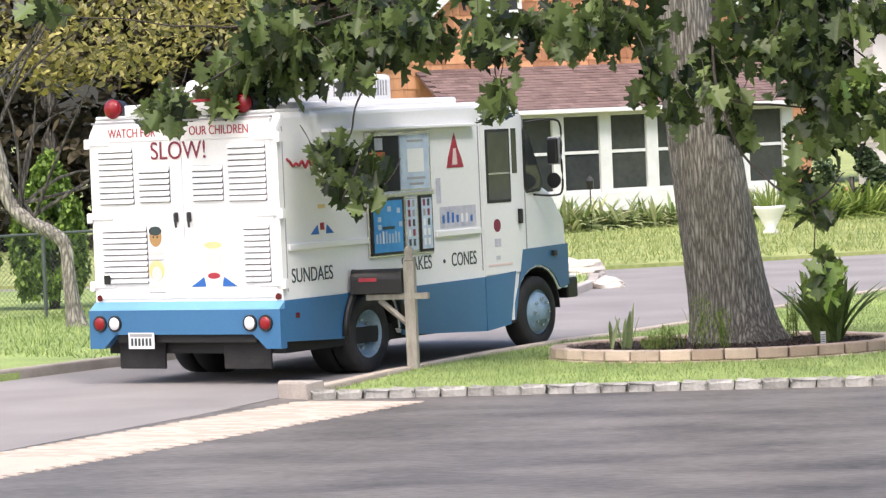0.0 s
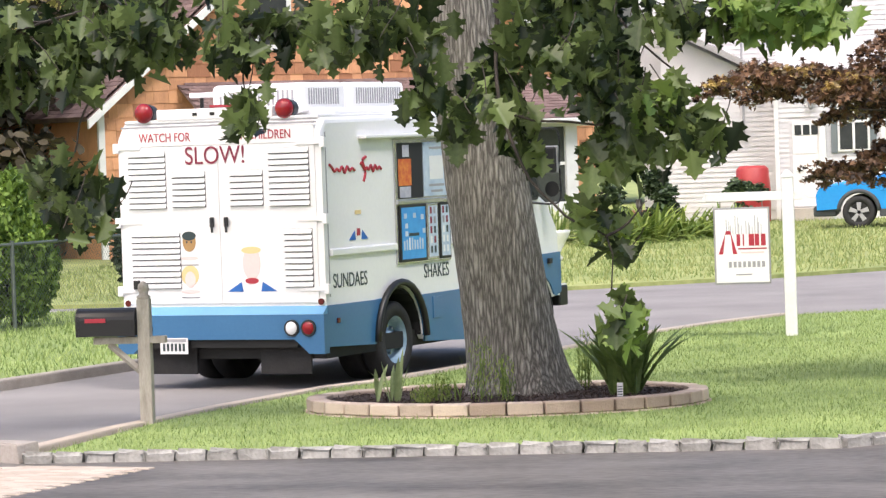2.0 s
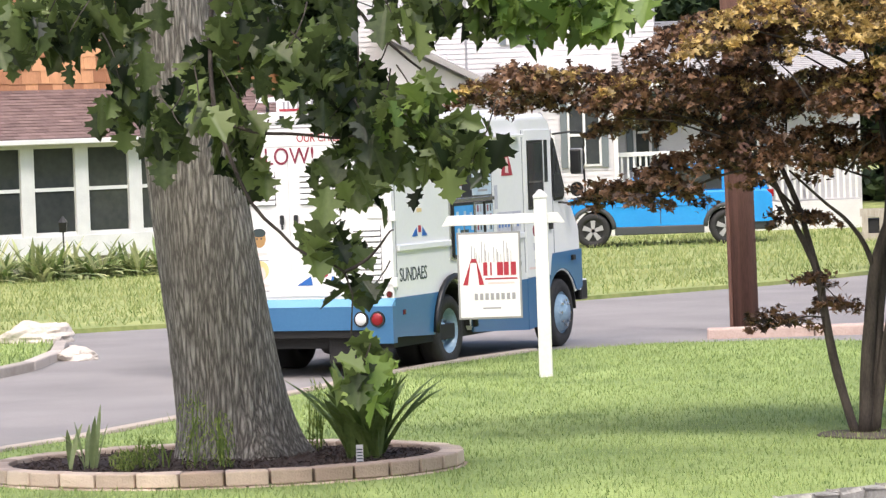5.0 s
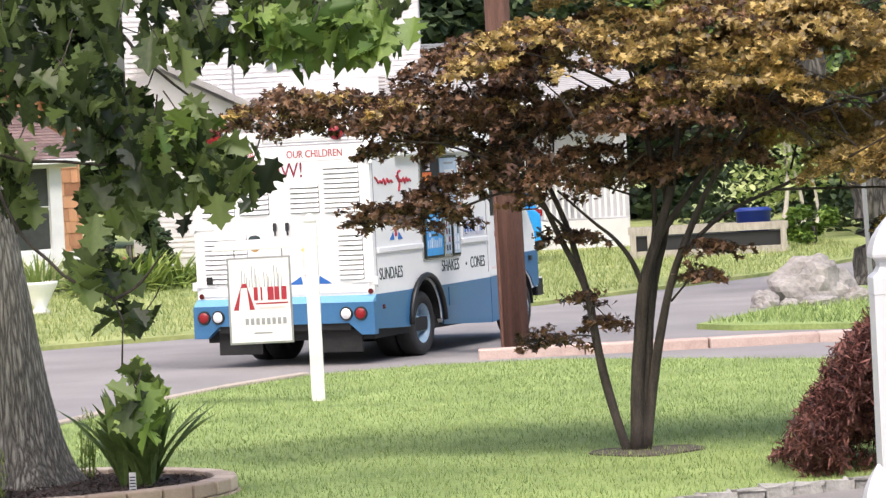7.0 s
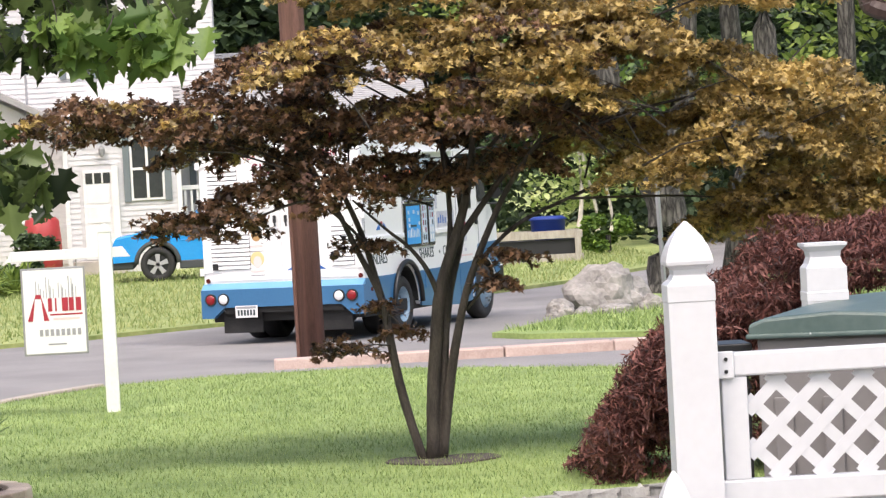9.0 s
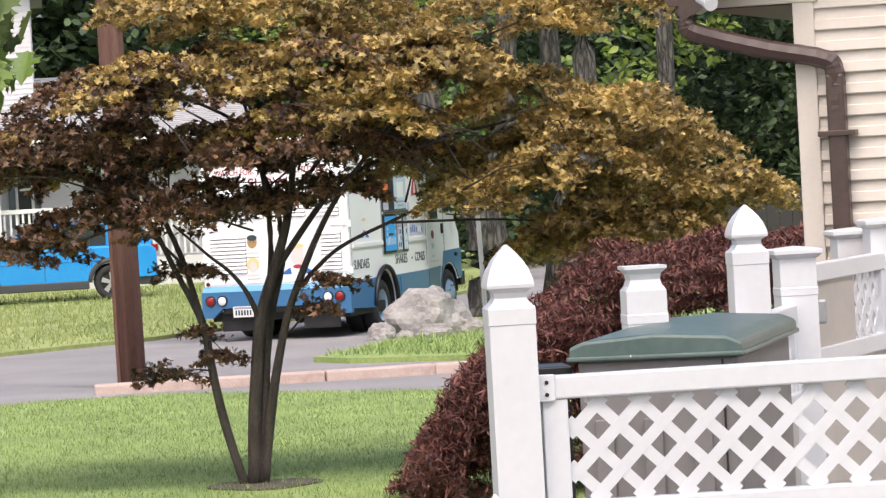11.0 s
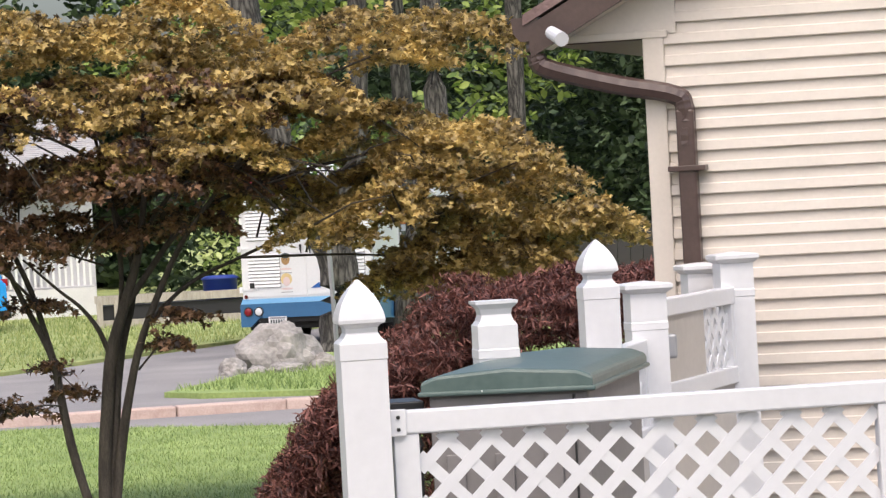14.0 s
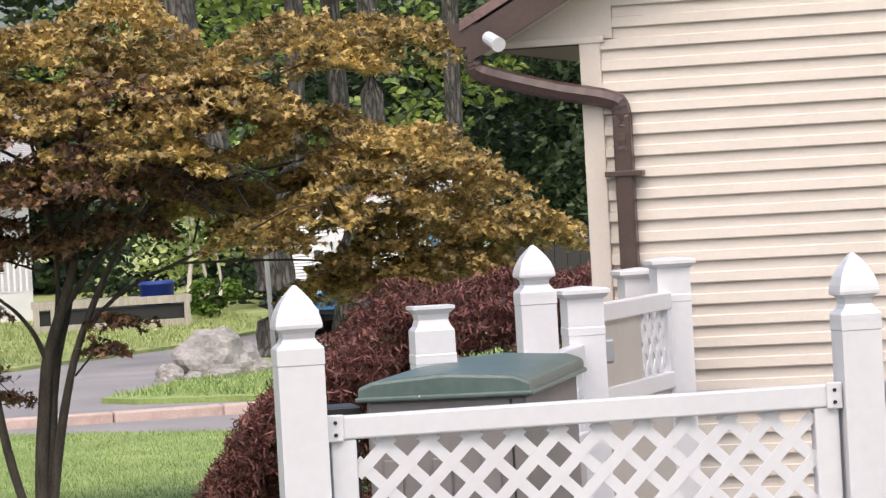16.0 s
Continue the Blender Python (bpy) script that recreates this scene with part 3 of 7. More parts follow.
def van_rear():
    # bumper with dropped ends
    pts = [(-1.17, 0.74), (1.17, 0.74), (1.17, 0.36), (1.0, 0.36), (0.84, 0.5), (-0.84, 0.5), (-1.0, 0.36), (-1.17, 0.36)]
    part("rear_bumper", prism(bmesh.new(), pts, "y", -1.6, -1.5), VANBLUE, van, "deep blue rear bumper")
    # light caught by the bumper's top face is painted as a paler blue
    bm = bmesh.new()
    prism(bm, [(-1.6, 0.742), (-1.5, 0.742), (-1.5, 0.82)], "x", -1.16, 1.16)
    part("bumper_step", bm, BLUEHIGHLIGHT, van, "pale blue bumper top, the paleness a painted highlight")
    part("bumper_beam", cube(-0.85, 0.85, -1.56, -1.46, 0.42, 0.5), UNDER, van)
    for x, m in ((-1.03, REDLENS), (-0.845, WHITELENS), (0.815, WHITELENS), (1.0, REDLENS)):
        lamp = part("tail_lamp", rod(bmesh.new(), (x, -1.6, 0.61), (x, -1.618, 0.61), 0.083, 0.08, 20), BLACK, van, "round tail lamp in a black ring")
        bm = bmesh.new()
        bmesh.ops.create_uvsphere(bm, u_segments=16, v_segments=8, radius=0.066, matrix=Matrix.Translation((x, -1.612, 0.61)) @ Matrix.Diagonal((1, 0.35, 1, 1)))
        part("lens", bm, m, lamp, "", True)
    for x in (-1.09, 1.1):
        part("marker_lamp", rod(bmesh.new(), (x, -1.5, 0.86), (x, -1.52, 0.86), 0.032, None, 12), DARKRED, van, "small dark red marker lamp")
    # doors
    for s in (-1, 1):
        x0, x1 = (-1.08, -0.006) if s < 0 else (0.006, 1.08)
        door = part("rear_door", rear_plate(x0, x1, 0.85, 2.4, -1.512, -1.498), VANWHITE, van, "white rear cargo door")
        part("door_handle", cube(s * 0.08 - 0.018, s * 0.08 + 0.018, -1.56, -1.51, 1.6, 1.7, 0.012), BLACK, door, "black lever handle")
        part("lever", rod(bmesh.new(), (s * 0.08, -1.55, 1.68), (s * 0.08 + 0.02, -1.57, 1.55), 0.012), BLACK, door)
        for z in (0.98, 1.66, 2.4):
            part("hinge", cube(s * 1.17 - 0.03, s * 1.17 + 0.03, -1.53, -1.47, z - 0.05, z + 0.05, 0.008), VANWHITE, van)
            part("hinge_strap", rear_plate(min(s * 1.14, s * 0.88), max(s * 1.14, s * 0.88), z - 0.018, z + 0.018, -1.524, -1.512), VANWHITE, van)
    part("header_panel", rear_plate(-1.08, 1.08, 2.41, 2.58, -1.512, -1.498), VANWHITE, van)
    # louvred vents
    for x0, x1, z0, z1 in ((-1.03, -0.6, 1.79, 2.36), (-0.53, -0.15, 1.8, 2.15), (0.13, 0.5, 1.8, 2.15), (0.57, 1.02, 1.79, 2.36), (-1.02, -0.46, 1.0, 1.57), (0.72, 1.03, 1.0, 1.57)):
        # backing plate painted the grey of the shade between slats
        vent = part("vent", rear_plate(x0, x1, z0, z1, -1.516, -1.511, 0), VENTGREY, van, "white louvred vent on a backing painted shadow grey")
        n = round((z1 - z0) / 0.058)
        for i in range(n):
            z = z0 + (i + 0.5) * (z1 - z0) / n
            bm = bmesh.new()
            prism(bm, [(-1.517, z + 0.026), (-1.54, z - 0.016), (-1.536, z - 0.022), (-1.513, z + 0.012)], "x", x0 + 0.004, x1 - 0.004)
            part("louvre", bm, VANWHITE, vent)
    part("fuel_hatch", rear_plate(-1.0, -0.92, 1.0, 1.09, -1.552, -1.545), BLACK, van, "small square black hatch")
    # number plate with plain bars
    plate = part("number_plate", cube(-0.68, -0.36, -1.61, -1.602, 0.36, 0.52, 0.004), VANWHITE, van, "white number plate under the bumper")
    part("plate_bar", cube(-0.66, -0.38, -1.614, -1.609, 0.48, 0.51), GREYPRINT, plate)
    for i in range(6):
        x = -0.645 + i * 0.045
        part("plate_bar", cube(x, x + 0.026, -1.614, -1.609, 0.39, 0.465), LETTER_DARK, plate)
    for x0, x1 in ((-0.93, -0.36), (0.36, 0.93)):
        part("mud_flap", cube(x0, x1, -1.44, -1.41, 0.15, 0.5, 0.01), RUBBER, van, "black rubber mud flap")
    for x in (-0.87, 0.73):
        lamp = part("warning_lamp", rod(bmesh.new(), (x, -1.42, 2.74), (x, -1.3, 2.74), 0.1, 0.08, 16), BLACK, van, "red warning lamp at the roof corner")
        bm = bmesh.new()
        bmesh.ops.create_uvsphere(bm, u_segments=18, v_segments=10, radius=0.1, matrix=Matrix.Translation((x, -1.45, 2.74)) @ Matrix.Diagonal((1, 0.7, 1, 1)))
        part("lens", bm, REDLENS, lamp, "", True)
    bar = part("roof_light_bar", cube(-0.72, 0.6, -1.46, -1.2, 2.66, 2.77, 0.012), VANWHITE, van, "white lamp bar along the rear roof edge")
    part("red_strip", cube(-0.1, 0.28, -1.465, -1.3, 2.775, 2.8), LETTER_RED, bar)
    for x in (-0.3, -0.1, 0.1):
        part("bar_stud", cube(x, x + 0.05, -1.47, -1.46, 2.7, 2.73), BLACK, bar)
    part("drip_rail", cube(-1.1, 1.1, -1.52, -1.49, 2.59, 2.61), GREYPRINT, van)


van_rear()
R90 = pose(0, 0, 0, 90, 0, 0)
words("WATCH FOR", 0.125, LETTER_RED, Matrix.Translation((-0.6, -1.516, 2.49)) @ R90, van, width=0.8, label="red painted words")
words("OUR CHILDREN", 0.125, LETTER_RED, Matrix.Translation((0.47, -1.516, 2.49)) @ R90, van, width=0.8, label="red painted words")
words("SLOW!", 0.25, LETTER_MAROON, Matrix.Translation((-0.03, -1.518, 2.30)) @ R90, van, width=0.9, label="large maroon painted word")
RSIDE = pose(0, 0, 0, 90, 0, 90)
for txt, y in (("SUNDAES", -1.0), ("SHAKES", 0.86), ("CONES", 1.76)):
    words(txt, 0.2, LETTER_DARK, Matrix.Translation((1.153, y, 1.04)) @ RSIDE, van, width=0.82 if txt != "CONES" else 0.75, label="dark painted word on the side")
part("bullet_dot", rod(bmesh.new(), (1.15, 1.38, 1.04), (1.156, 1.38, 1.04), 0.02), LETTER_DARK, van)


def disc(x, z, rx, rz, mat, depth=0.003, seg=18):
    bm = bmesh.new()
    prism(bm, [(x + rx * math.cos(i * math.tau / seg), z + rz * math.sin(i * math.tau / seg)) for i in range(seg)], "y", -1.513 - depth, -1.513)
    return part("decal", bm, mat, van, "plain painted decal shape")


disc(-0.36, 1.46, 0.075, 0.095, SKINTAN)
disc(-0.36, 1.52, 0.078, 0.045, LETTER_DARK, 0.004)
disc(-0.36, 1.13, 0.1, 0.1, DECALYELLOW)
disc(-0.36, 1.09, 0.06, 0.08, DECALPINK, 0.004)
disc(-0.36, 1.3, 0.1, 0.018, DECALPINK)
disc(-0.36, 0.97, 0.11, 0.018, DECALPINK)
disc(0.34, 1.37, 0.11, 0.035, DECALYELLOW)
disc(0.34, 1.24, 0.10, 0.16, DECALPINK, 0.0025)
disc(0.34, 1.07, 0.075, 0.03, LETTER_RED, 0.004)
for _z in (1.24, 0.92):
    part("decal", cube(-0.46, -0.26, -1.517, -1.513, _z - 0.012, _z), GREYPRINT, van, "thin painted line")
for _x in (-0.385, -0.335):
    disc(_x, 1.46, 0.009, 0.012, LETTER_DARK, 0.006, 8)
for s in (-1, 1):
    part("decal", prism(bmesh.new(), [(0.34 + s * 0.28, 0.965), (0.34 + s * 0.1, 0.965), (0.34 + s * 0.12, 1.06)], "y", -1.517, -1.513), DECALBLUE, van, "blue painted wedge")


def van_side():
    # serving hatch: frame, upper sliding panes, lower menu boards
    frame_part = part("serving_hatch", right_plate(-0.02, 1.17, 1.14, 2.4, 1.15, 1.172, 0.006), CHROME, van, "serving hatch with steel frame")
    # dark plate coloured as the unlit inside behind the open pane
    part("opening", right_plate(0.03, 0.58, 1.8, 2.36, 1.171, 1.176, 0), SHADOWGAP, frame_part, "open upper pane, its unlit inside a dark plate")
    part("notice", right_plate(0.04, 0.32, 1.93, 2.2, 1.177, 1.18, 0), ORANGE, frame_part, "orange and red picture notice")
    part("notice", right_plate(0.06, 0.3, 1.81, 1.92, 1.177, 1.18, 0), POSTERGREY, frame_part)
    part("notice", right_plate(0.14, 0.28, 2.22, 2.34, 1.177, 1.18, 0), POSTERGREY, frame_part)
    part("sliding_pane", right_plate(0.6, 1.13, 1.81, 2.36, 1.172, 1.182), POSTERPALE, frame_part, "pale blue printed sliding pane")
    part("print", right_plate(0.72, 1.02, 1.98, 2.22, 1.183, 1.185, 0), VANWHITE, frame_part)
    for z, w in ((2.3, 0.3), (1.92, 0.34), (1.86, 0.26)):
        part("print_bar", right_plate(0.87 - w / 2, 0.87 + w / 2, z - 0.012, z + 0.012, 1.183, 1.185, 0), GREYPRINT, frame_part)
    part("counter_edge", right_plate(-0.02, 1.17, 1.745, 1.79, 1.17, 1.2, 0.006), CHROME, frame_part)
    board = part("menu_board", right_plate(0.02, 0.6, 1.16, 1.74, 1.172, 1.19, 0.01), BLACK, frame_part, "black framed menu board")
    part("menu_sheet", right_plate(0.05, 0.57, 1.19, 1.71, 1.19, 1.193, 0), POSTERBLUE, board)
    rng = random.Random(3)
    for i in range(8):
        y = 0.08 + i * 0.057
        part("picture", right_plate(y, y + 0.03, 1.28, 1.28 + rng.uniform(0.08, 0.15), 1.193, 1.195, 0), rng.choice((VANWHITE, POSTERPALE, LETTER_DARK, POSTERPALE)), board)
    for y, z in ((0.1, 1.6), (0.12, 1.5), (0.3, 1.6), (0.47, 1.58), (0.12, 1.42), (0.5, 1.44)):
        part("picture", right_plate(y, y + 0.06, z, z + 0.05, 1.193, 1.195, 0), POSTERPALE, board)
    part("picture", right_plate(0.2, 0.42, 1.42, 1.45, 1.193, 1.195, 0), LETTER_DARK, board)
    for y0, y1 in ((0.63, 0.87), (0.91, 1.15)):
        b2 = part("menu_board", right_plate(y0, y1, 1.16, 1.74, 1.172, 1.188, 0.008), BLACK if y0 > 0.9 else CHROME, frame_part, "narrow menu board with pictures")
        part("menu_sheet", right_plate(y0 + 0.025, y1 - 0.025, 1.19, 1.71, 1.188, 1.191, 0), POSTERPALE, b2)
        for i in range(5):
            for j in range(2):
                y, z = y0 + 0.05 + j * 0.08, 1.23 + i * 0.1
                part("picture", right_plate(y, y + 0.04, z, z + 0.07, 1.191, 1.193, 0), rng.choice((LETTER_MAROON, LETTER_DARK, GREYPRINT, VANWHITE)), b2)
    # pictures beside the hatch
    part("poster", right_plate(1.33, 2.02, 1.38, 1.6, 1.152, 1.156, 0), POSTERGREY, van, "printed poster with faded pictures")
    for i in range(7):
        part("picture", right_plate(1.37 + i * 0.09, 1.41 + i * 0.09, 1.43, 1.43 + rng.uniform(0.05, 0.12), 1.156, 1.158, 0), rng.choice((LETTER_DARK, DECALBLUE, VANWHITE)), van)
    part("thin_notice", right_plate(1.28, 1.36, 1.64, 1.9, 1.152, 1.156, 0), POSTERGREY, van)
    part("sundae_picture", prism(bmesh.new(), [(1.5, 2.0), (1.82, 2.0), (1.78, 2.1), (1.72, 2.2), (1.66, 2.36), (1.58, 2.2), (1.53, 2.1)], "x", 1.15, 1.156), LETTER_RED, van, "red sundae shaped decal")
    part("sundae_picture", prism(bmesh.new(), [(1.6, 2.03), (1.7, 2.03), (1.68, 2.2), (1.63, 2.2)], "x", 1.155, 1.158), DECALPINK, van)
    # script lettering reduced to strokes
    x = 1.156
    for k, (y0, wd) in enumerate(((-1.36, 0.52), (-0.72, 0.44))):
        bm = bmesh.new()
        pts = [(x, y0 + wd * i / 10, 2.11 + (0.09 if i == 0 else 0.045 * (i % 2)) - 0.02 * (i % 3 == 0)) for i in range(11)]
        tube(bm, smooth_path(pts, 31), [0.013] * 31, 6)
        part("script_stroke", bm, LETTER_RED, van, "red painted flourish")
    bm = bmesh.new()
    tube(bm, smooth_path([(x, -0.6, 2.24), (x, -0.68, 2.2), (x, -0.62, 2.1), (x, -0.66, 2.0)], 12), [0.015] * 12, 6)
    part("script_stroke", bm, LETTER_RED, van)
    for s in (-1, 1):
        part("decal", prism(bmesh.new(), [(-0.8 + s * 0.2, 1.43), (-0.8 + s * 0.06, 1.43), (-0.8 + s * 0.08, 1.52)], "x", 1.15, 1.156), DECALBLUE, van, "blue painted wedge")
    part("decal", right_plate(-0.83, -0.77, 1.47, 1.54, 1.15, 1.157, 0), LETTER_RED, van)
    part("decal", right_plate(-0.86, -0.74, 1.68, 1.72, 1.15, 1.156, 0), DECALYELLOW, van)
    # cab door
    door = part("cab_door", right_plate(2.16, 2.98, 0.84, 2.5, 1.15, 1.162, 0.006), VANWHITE, van, "white sliding cab door")
    part("door_window", right_plate(2.24, 2.72, 1.6, 2.38, 1.162, 1.168), BLACK, door, "cab window in a black seal")
    part("pane", right_plate(2.27, 2.69, 1.63, 2.35, 1.168, 1.171, 0), GLASS, door)
    part("pane_bar", right_plate(2.27, 2.69, 1.9, 1.92, 1.171, 1.176, 0), CHROME, door)
    part("slim_window", right_plate(2.76, 2.86, 1.9, 2.38, 1.162, 1.168), GLASS, door)
    part("door_handle", right_plate(2.84, 2.9, 1.36, 1.52, 1.162, 1.2, 0.01), BLACK, door, "black door handle")
    bm = bmesh.new()
    prism(bm, [(2.42 + 0.07 * math.cos(i * 0.5236), 1.36 + 0.07 * math.sin(i * 0.5236)) for i in range(12)], "x", 1.162, 1.166)
    part("decal", bm, LETTER_MAROON, door)
    part("decal", right_plate(2.36, 2.48, 1.14, 1.22, 1.162, 1.166, 0), POSTERGREY, door)
    part("decal", right_plate(2.38, 2.46, 1.0, 1.04, 1.162, 1.166, 0), POSTERGREY, door)
    part("print_bar", right_plate(2.22, 2.7, 0.93, 0.955, 1.162, 1.165, 0), DECALPINK, door)
    # quarter window, windscreen, mirrors
    bm = prism(bmesh.new(), [(3.01, 2.36), (3.03, 2.4), (3.07, 2.38), (3.36, 1.84), (3.36, 1.74), (3.31, 1.69), (3.06, 1.68), (3.01, 1.73)], "x", 1.148, 1.166)
    q = part("quarter_window", bm, BLACK, van, "black framed quarter window")
    part("pane", prism(bmesh.new(), [(3.035, 2.33), (3.06, 2.33), (3.33, 1.82), (3.32, 1.75), (3.29, 1.72), (3.07, 1.71), (3.035, 1.75)], "x", 1.166, 1.169), GLASS, q)
    bm = prism(bmesh.new(), [(3.03, 2.48), (3.36, 1.84), (3.38, 1.85), (3.055, 2.49)], "x", -1.0, 1.0)
    part("windscreen", bm, GLASS, van, "raked dark windscreen")
    for side in (1, -1):
        # a bent tube frame with a grey-backed mirror and a small convex one
        def across(x0, x1, y0, y1, z0, z1, bevel=0.02):
            return cube(min(side * x0, side * x1), max(side * x0, side * x1), y0, y1, z0, z1, bevel)
        mirror = part("door_mirror", across(1.25, 1.38, 3.34, 3.38, 1.98, 2.26), BLACK, van, "tall black door mirror on a tube frame")
        part("mirror_back", across(1.24, 1.39, 3.38, 3.43, 1.97, 2.27, 0.015), SIGNBACK, mirror)
        path = [(side * 1.14, 3.1, 2.44), (side * 1.33, 3.28, 2.46), (side * 1.41, 3.38, 2.4), (side * 1.41, 3.38, 2.05), (side * 1.41, 3.38, 1.7), (side * 1.33, 3.32, 1.64), (side * 1.14, 3.2, 1.66)]
        part("bracket", tube(bmesh.new(), smooth_path(path, 24), [0.012] * 24, 8), BLACK, mirror, "", True)
        part("round_mirror", rod(bmesh.new(), (side * 1.33, 3.34, 1.8), (side * 1.33, 3.38, 1.8), 0.085, 0.07, 16), BLACK, mirror)
    part("front_bumper", cube(-1.14, 1.14, 3.86, 4.08, 0.5, 0.72, 0.02), BLACK, van, "black front bumper")
    part("bumper_top", cube(-1.12, 1.14, 3.6, 4.05, 0.722, 0.74, 0.004), VANWHITE, van)
    part("front_wing_mirror", cube(1.1, 1.2, 3.5, 3.58, 0.98, 1.04, 0.01), BLACK, van)


van_side()


def van_roof():
    base = part("roof_hatch_base", cube(-0.8, 0.8, -0.6, 2.3, 2.66, 2.74, 0.03), VANWHITE, van)
    for k, (y0, y1) in enumerate(((-0.75, 0.15), (0.25, 1.45))):
        unit = part("cooling_unit", cube(-0.5, 0.55, y0, y1, 2.7, 3.0, 0.05), VANWHITE, van, "white slatted cooling unit on the roof")
        n = int((y1 - y0 - 0.2) / 0.05)
        for i in range(n):
            y = y0 + 0.12 + i * 0.05
            part("slot", cube(0.548, 0.556, y, y + 0.022, 2.78, 2.94), GREYPRINT, unit)
        for i in range(16):
            x = -0.4 + i * 0.055
            part("slot", cube(x, x + 0.022, y0 - 0.006, y0 + 0.004, 2.78, 2.93), GREYPRINT, unit)
    sig = part("roof_board", cube(-0.55, 0.2, -1.1, -0.95, 2.88, 2.93, 0.01), VANWHITE, van, "flat white board raised on the roof")
    for x in (-0.45, 0.1):
        part("stay", rod(bmesh.new(), (x, -1.02, 2.66), (x, -1.02, 2.9), 0.02), BLACK, sig)


van_roof()
WHEELS = []


def wheel(x, y, w, s):
    e = new("wheel")
    e.parent = van
    e.matrix_basis = pose(x, y, 0.39)
    WHEELS.append((e, x, y))
    bm = lathe(bmesh.new(), [(0.24, -w / 2), (0.36, -w / 2), (0.388, -w / 2 + 0.03), (0.39, 0), (0.388, w / 2 - 0.03), (0.36, w / 2), (0.24, w / 2)], 36, pose(0, 0, 0, 0, 90, 0), True)
    part("tyre", bm, RUBBER, e, "black rubber tyre", True)
    d = s * w / 2
    deep = 0.11 if y < 1 else -0.03
    bm = lathe(bmesh.new(), [(0.245, d), (0.235, d - s * 0.015), (0.215, d - s * 0.03), (0.2, d - s * deep), (0.1, d - s * deep), (0.085, d - s * (deep - 0.04)), (0.02, d - s * (deep - 0.04))], 28, pose(0, 0, 0, 0, 90, 0), open_end=True)
    rim = part("rim", bm, RIM, e, "blue grey steel rim", True)
    for i in range(8):
        a = i * math.tau / 8
        part("wheel_nut", rod(bmesh.new(), (d - s * deep, 0.14 * math.cos(a), 0.14 * math.sin(a)), (d - s * (deep - 0.03), 0.14 * math.cos(a), 0.14 * math.sin(a)), 0.016, None, 6), CHROME, rim)


for s in (-1, 1):
    wheel(s * 1.0, 0, 0.22, s)
    wheel(s * 0.74, 0, 0.25, s)
    wheel(s * 1.03, 3.22, 0.22, s)


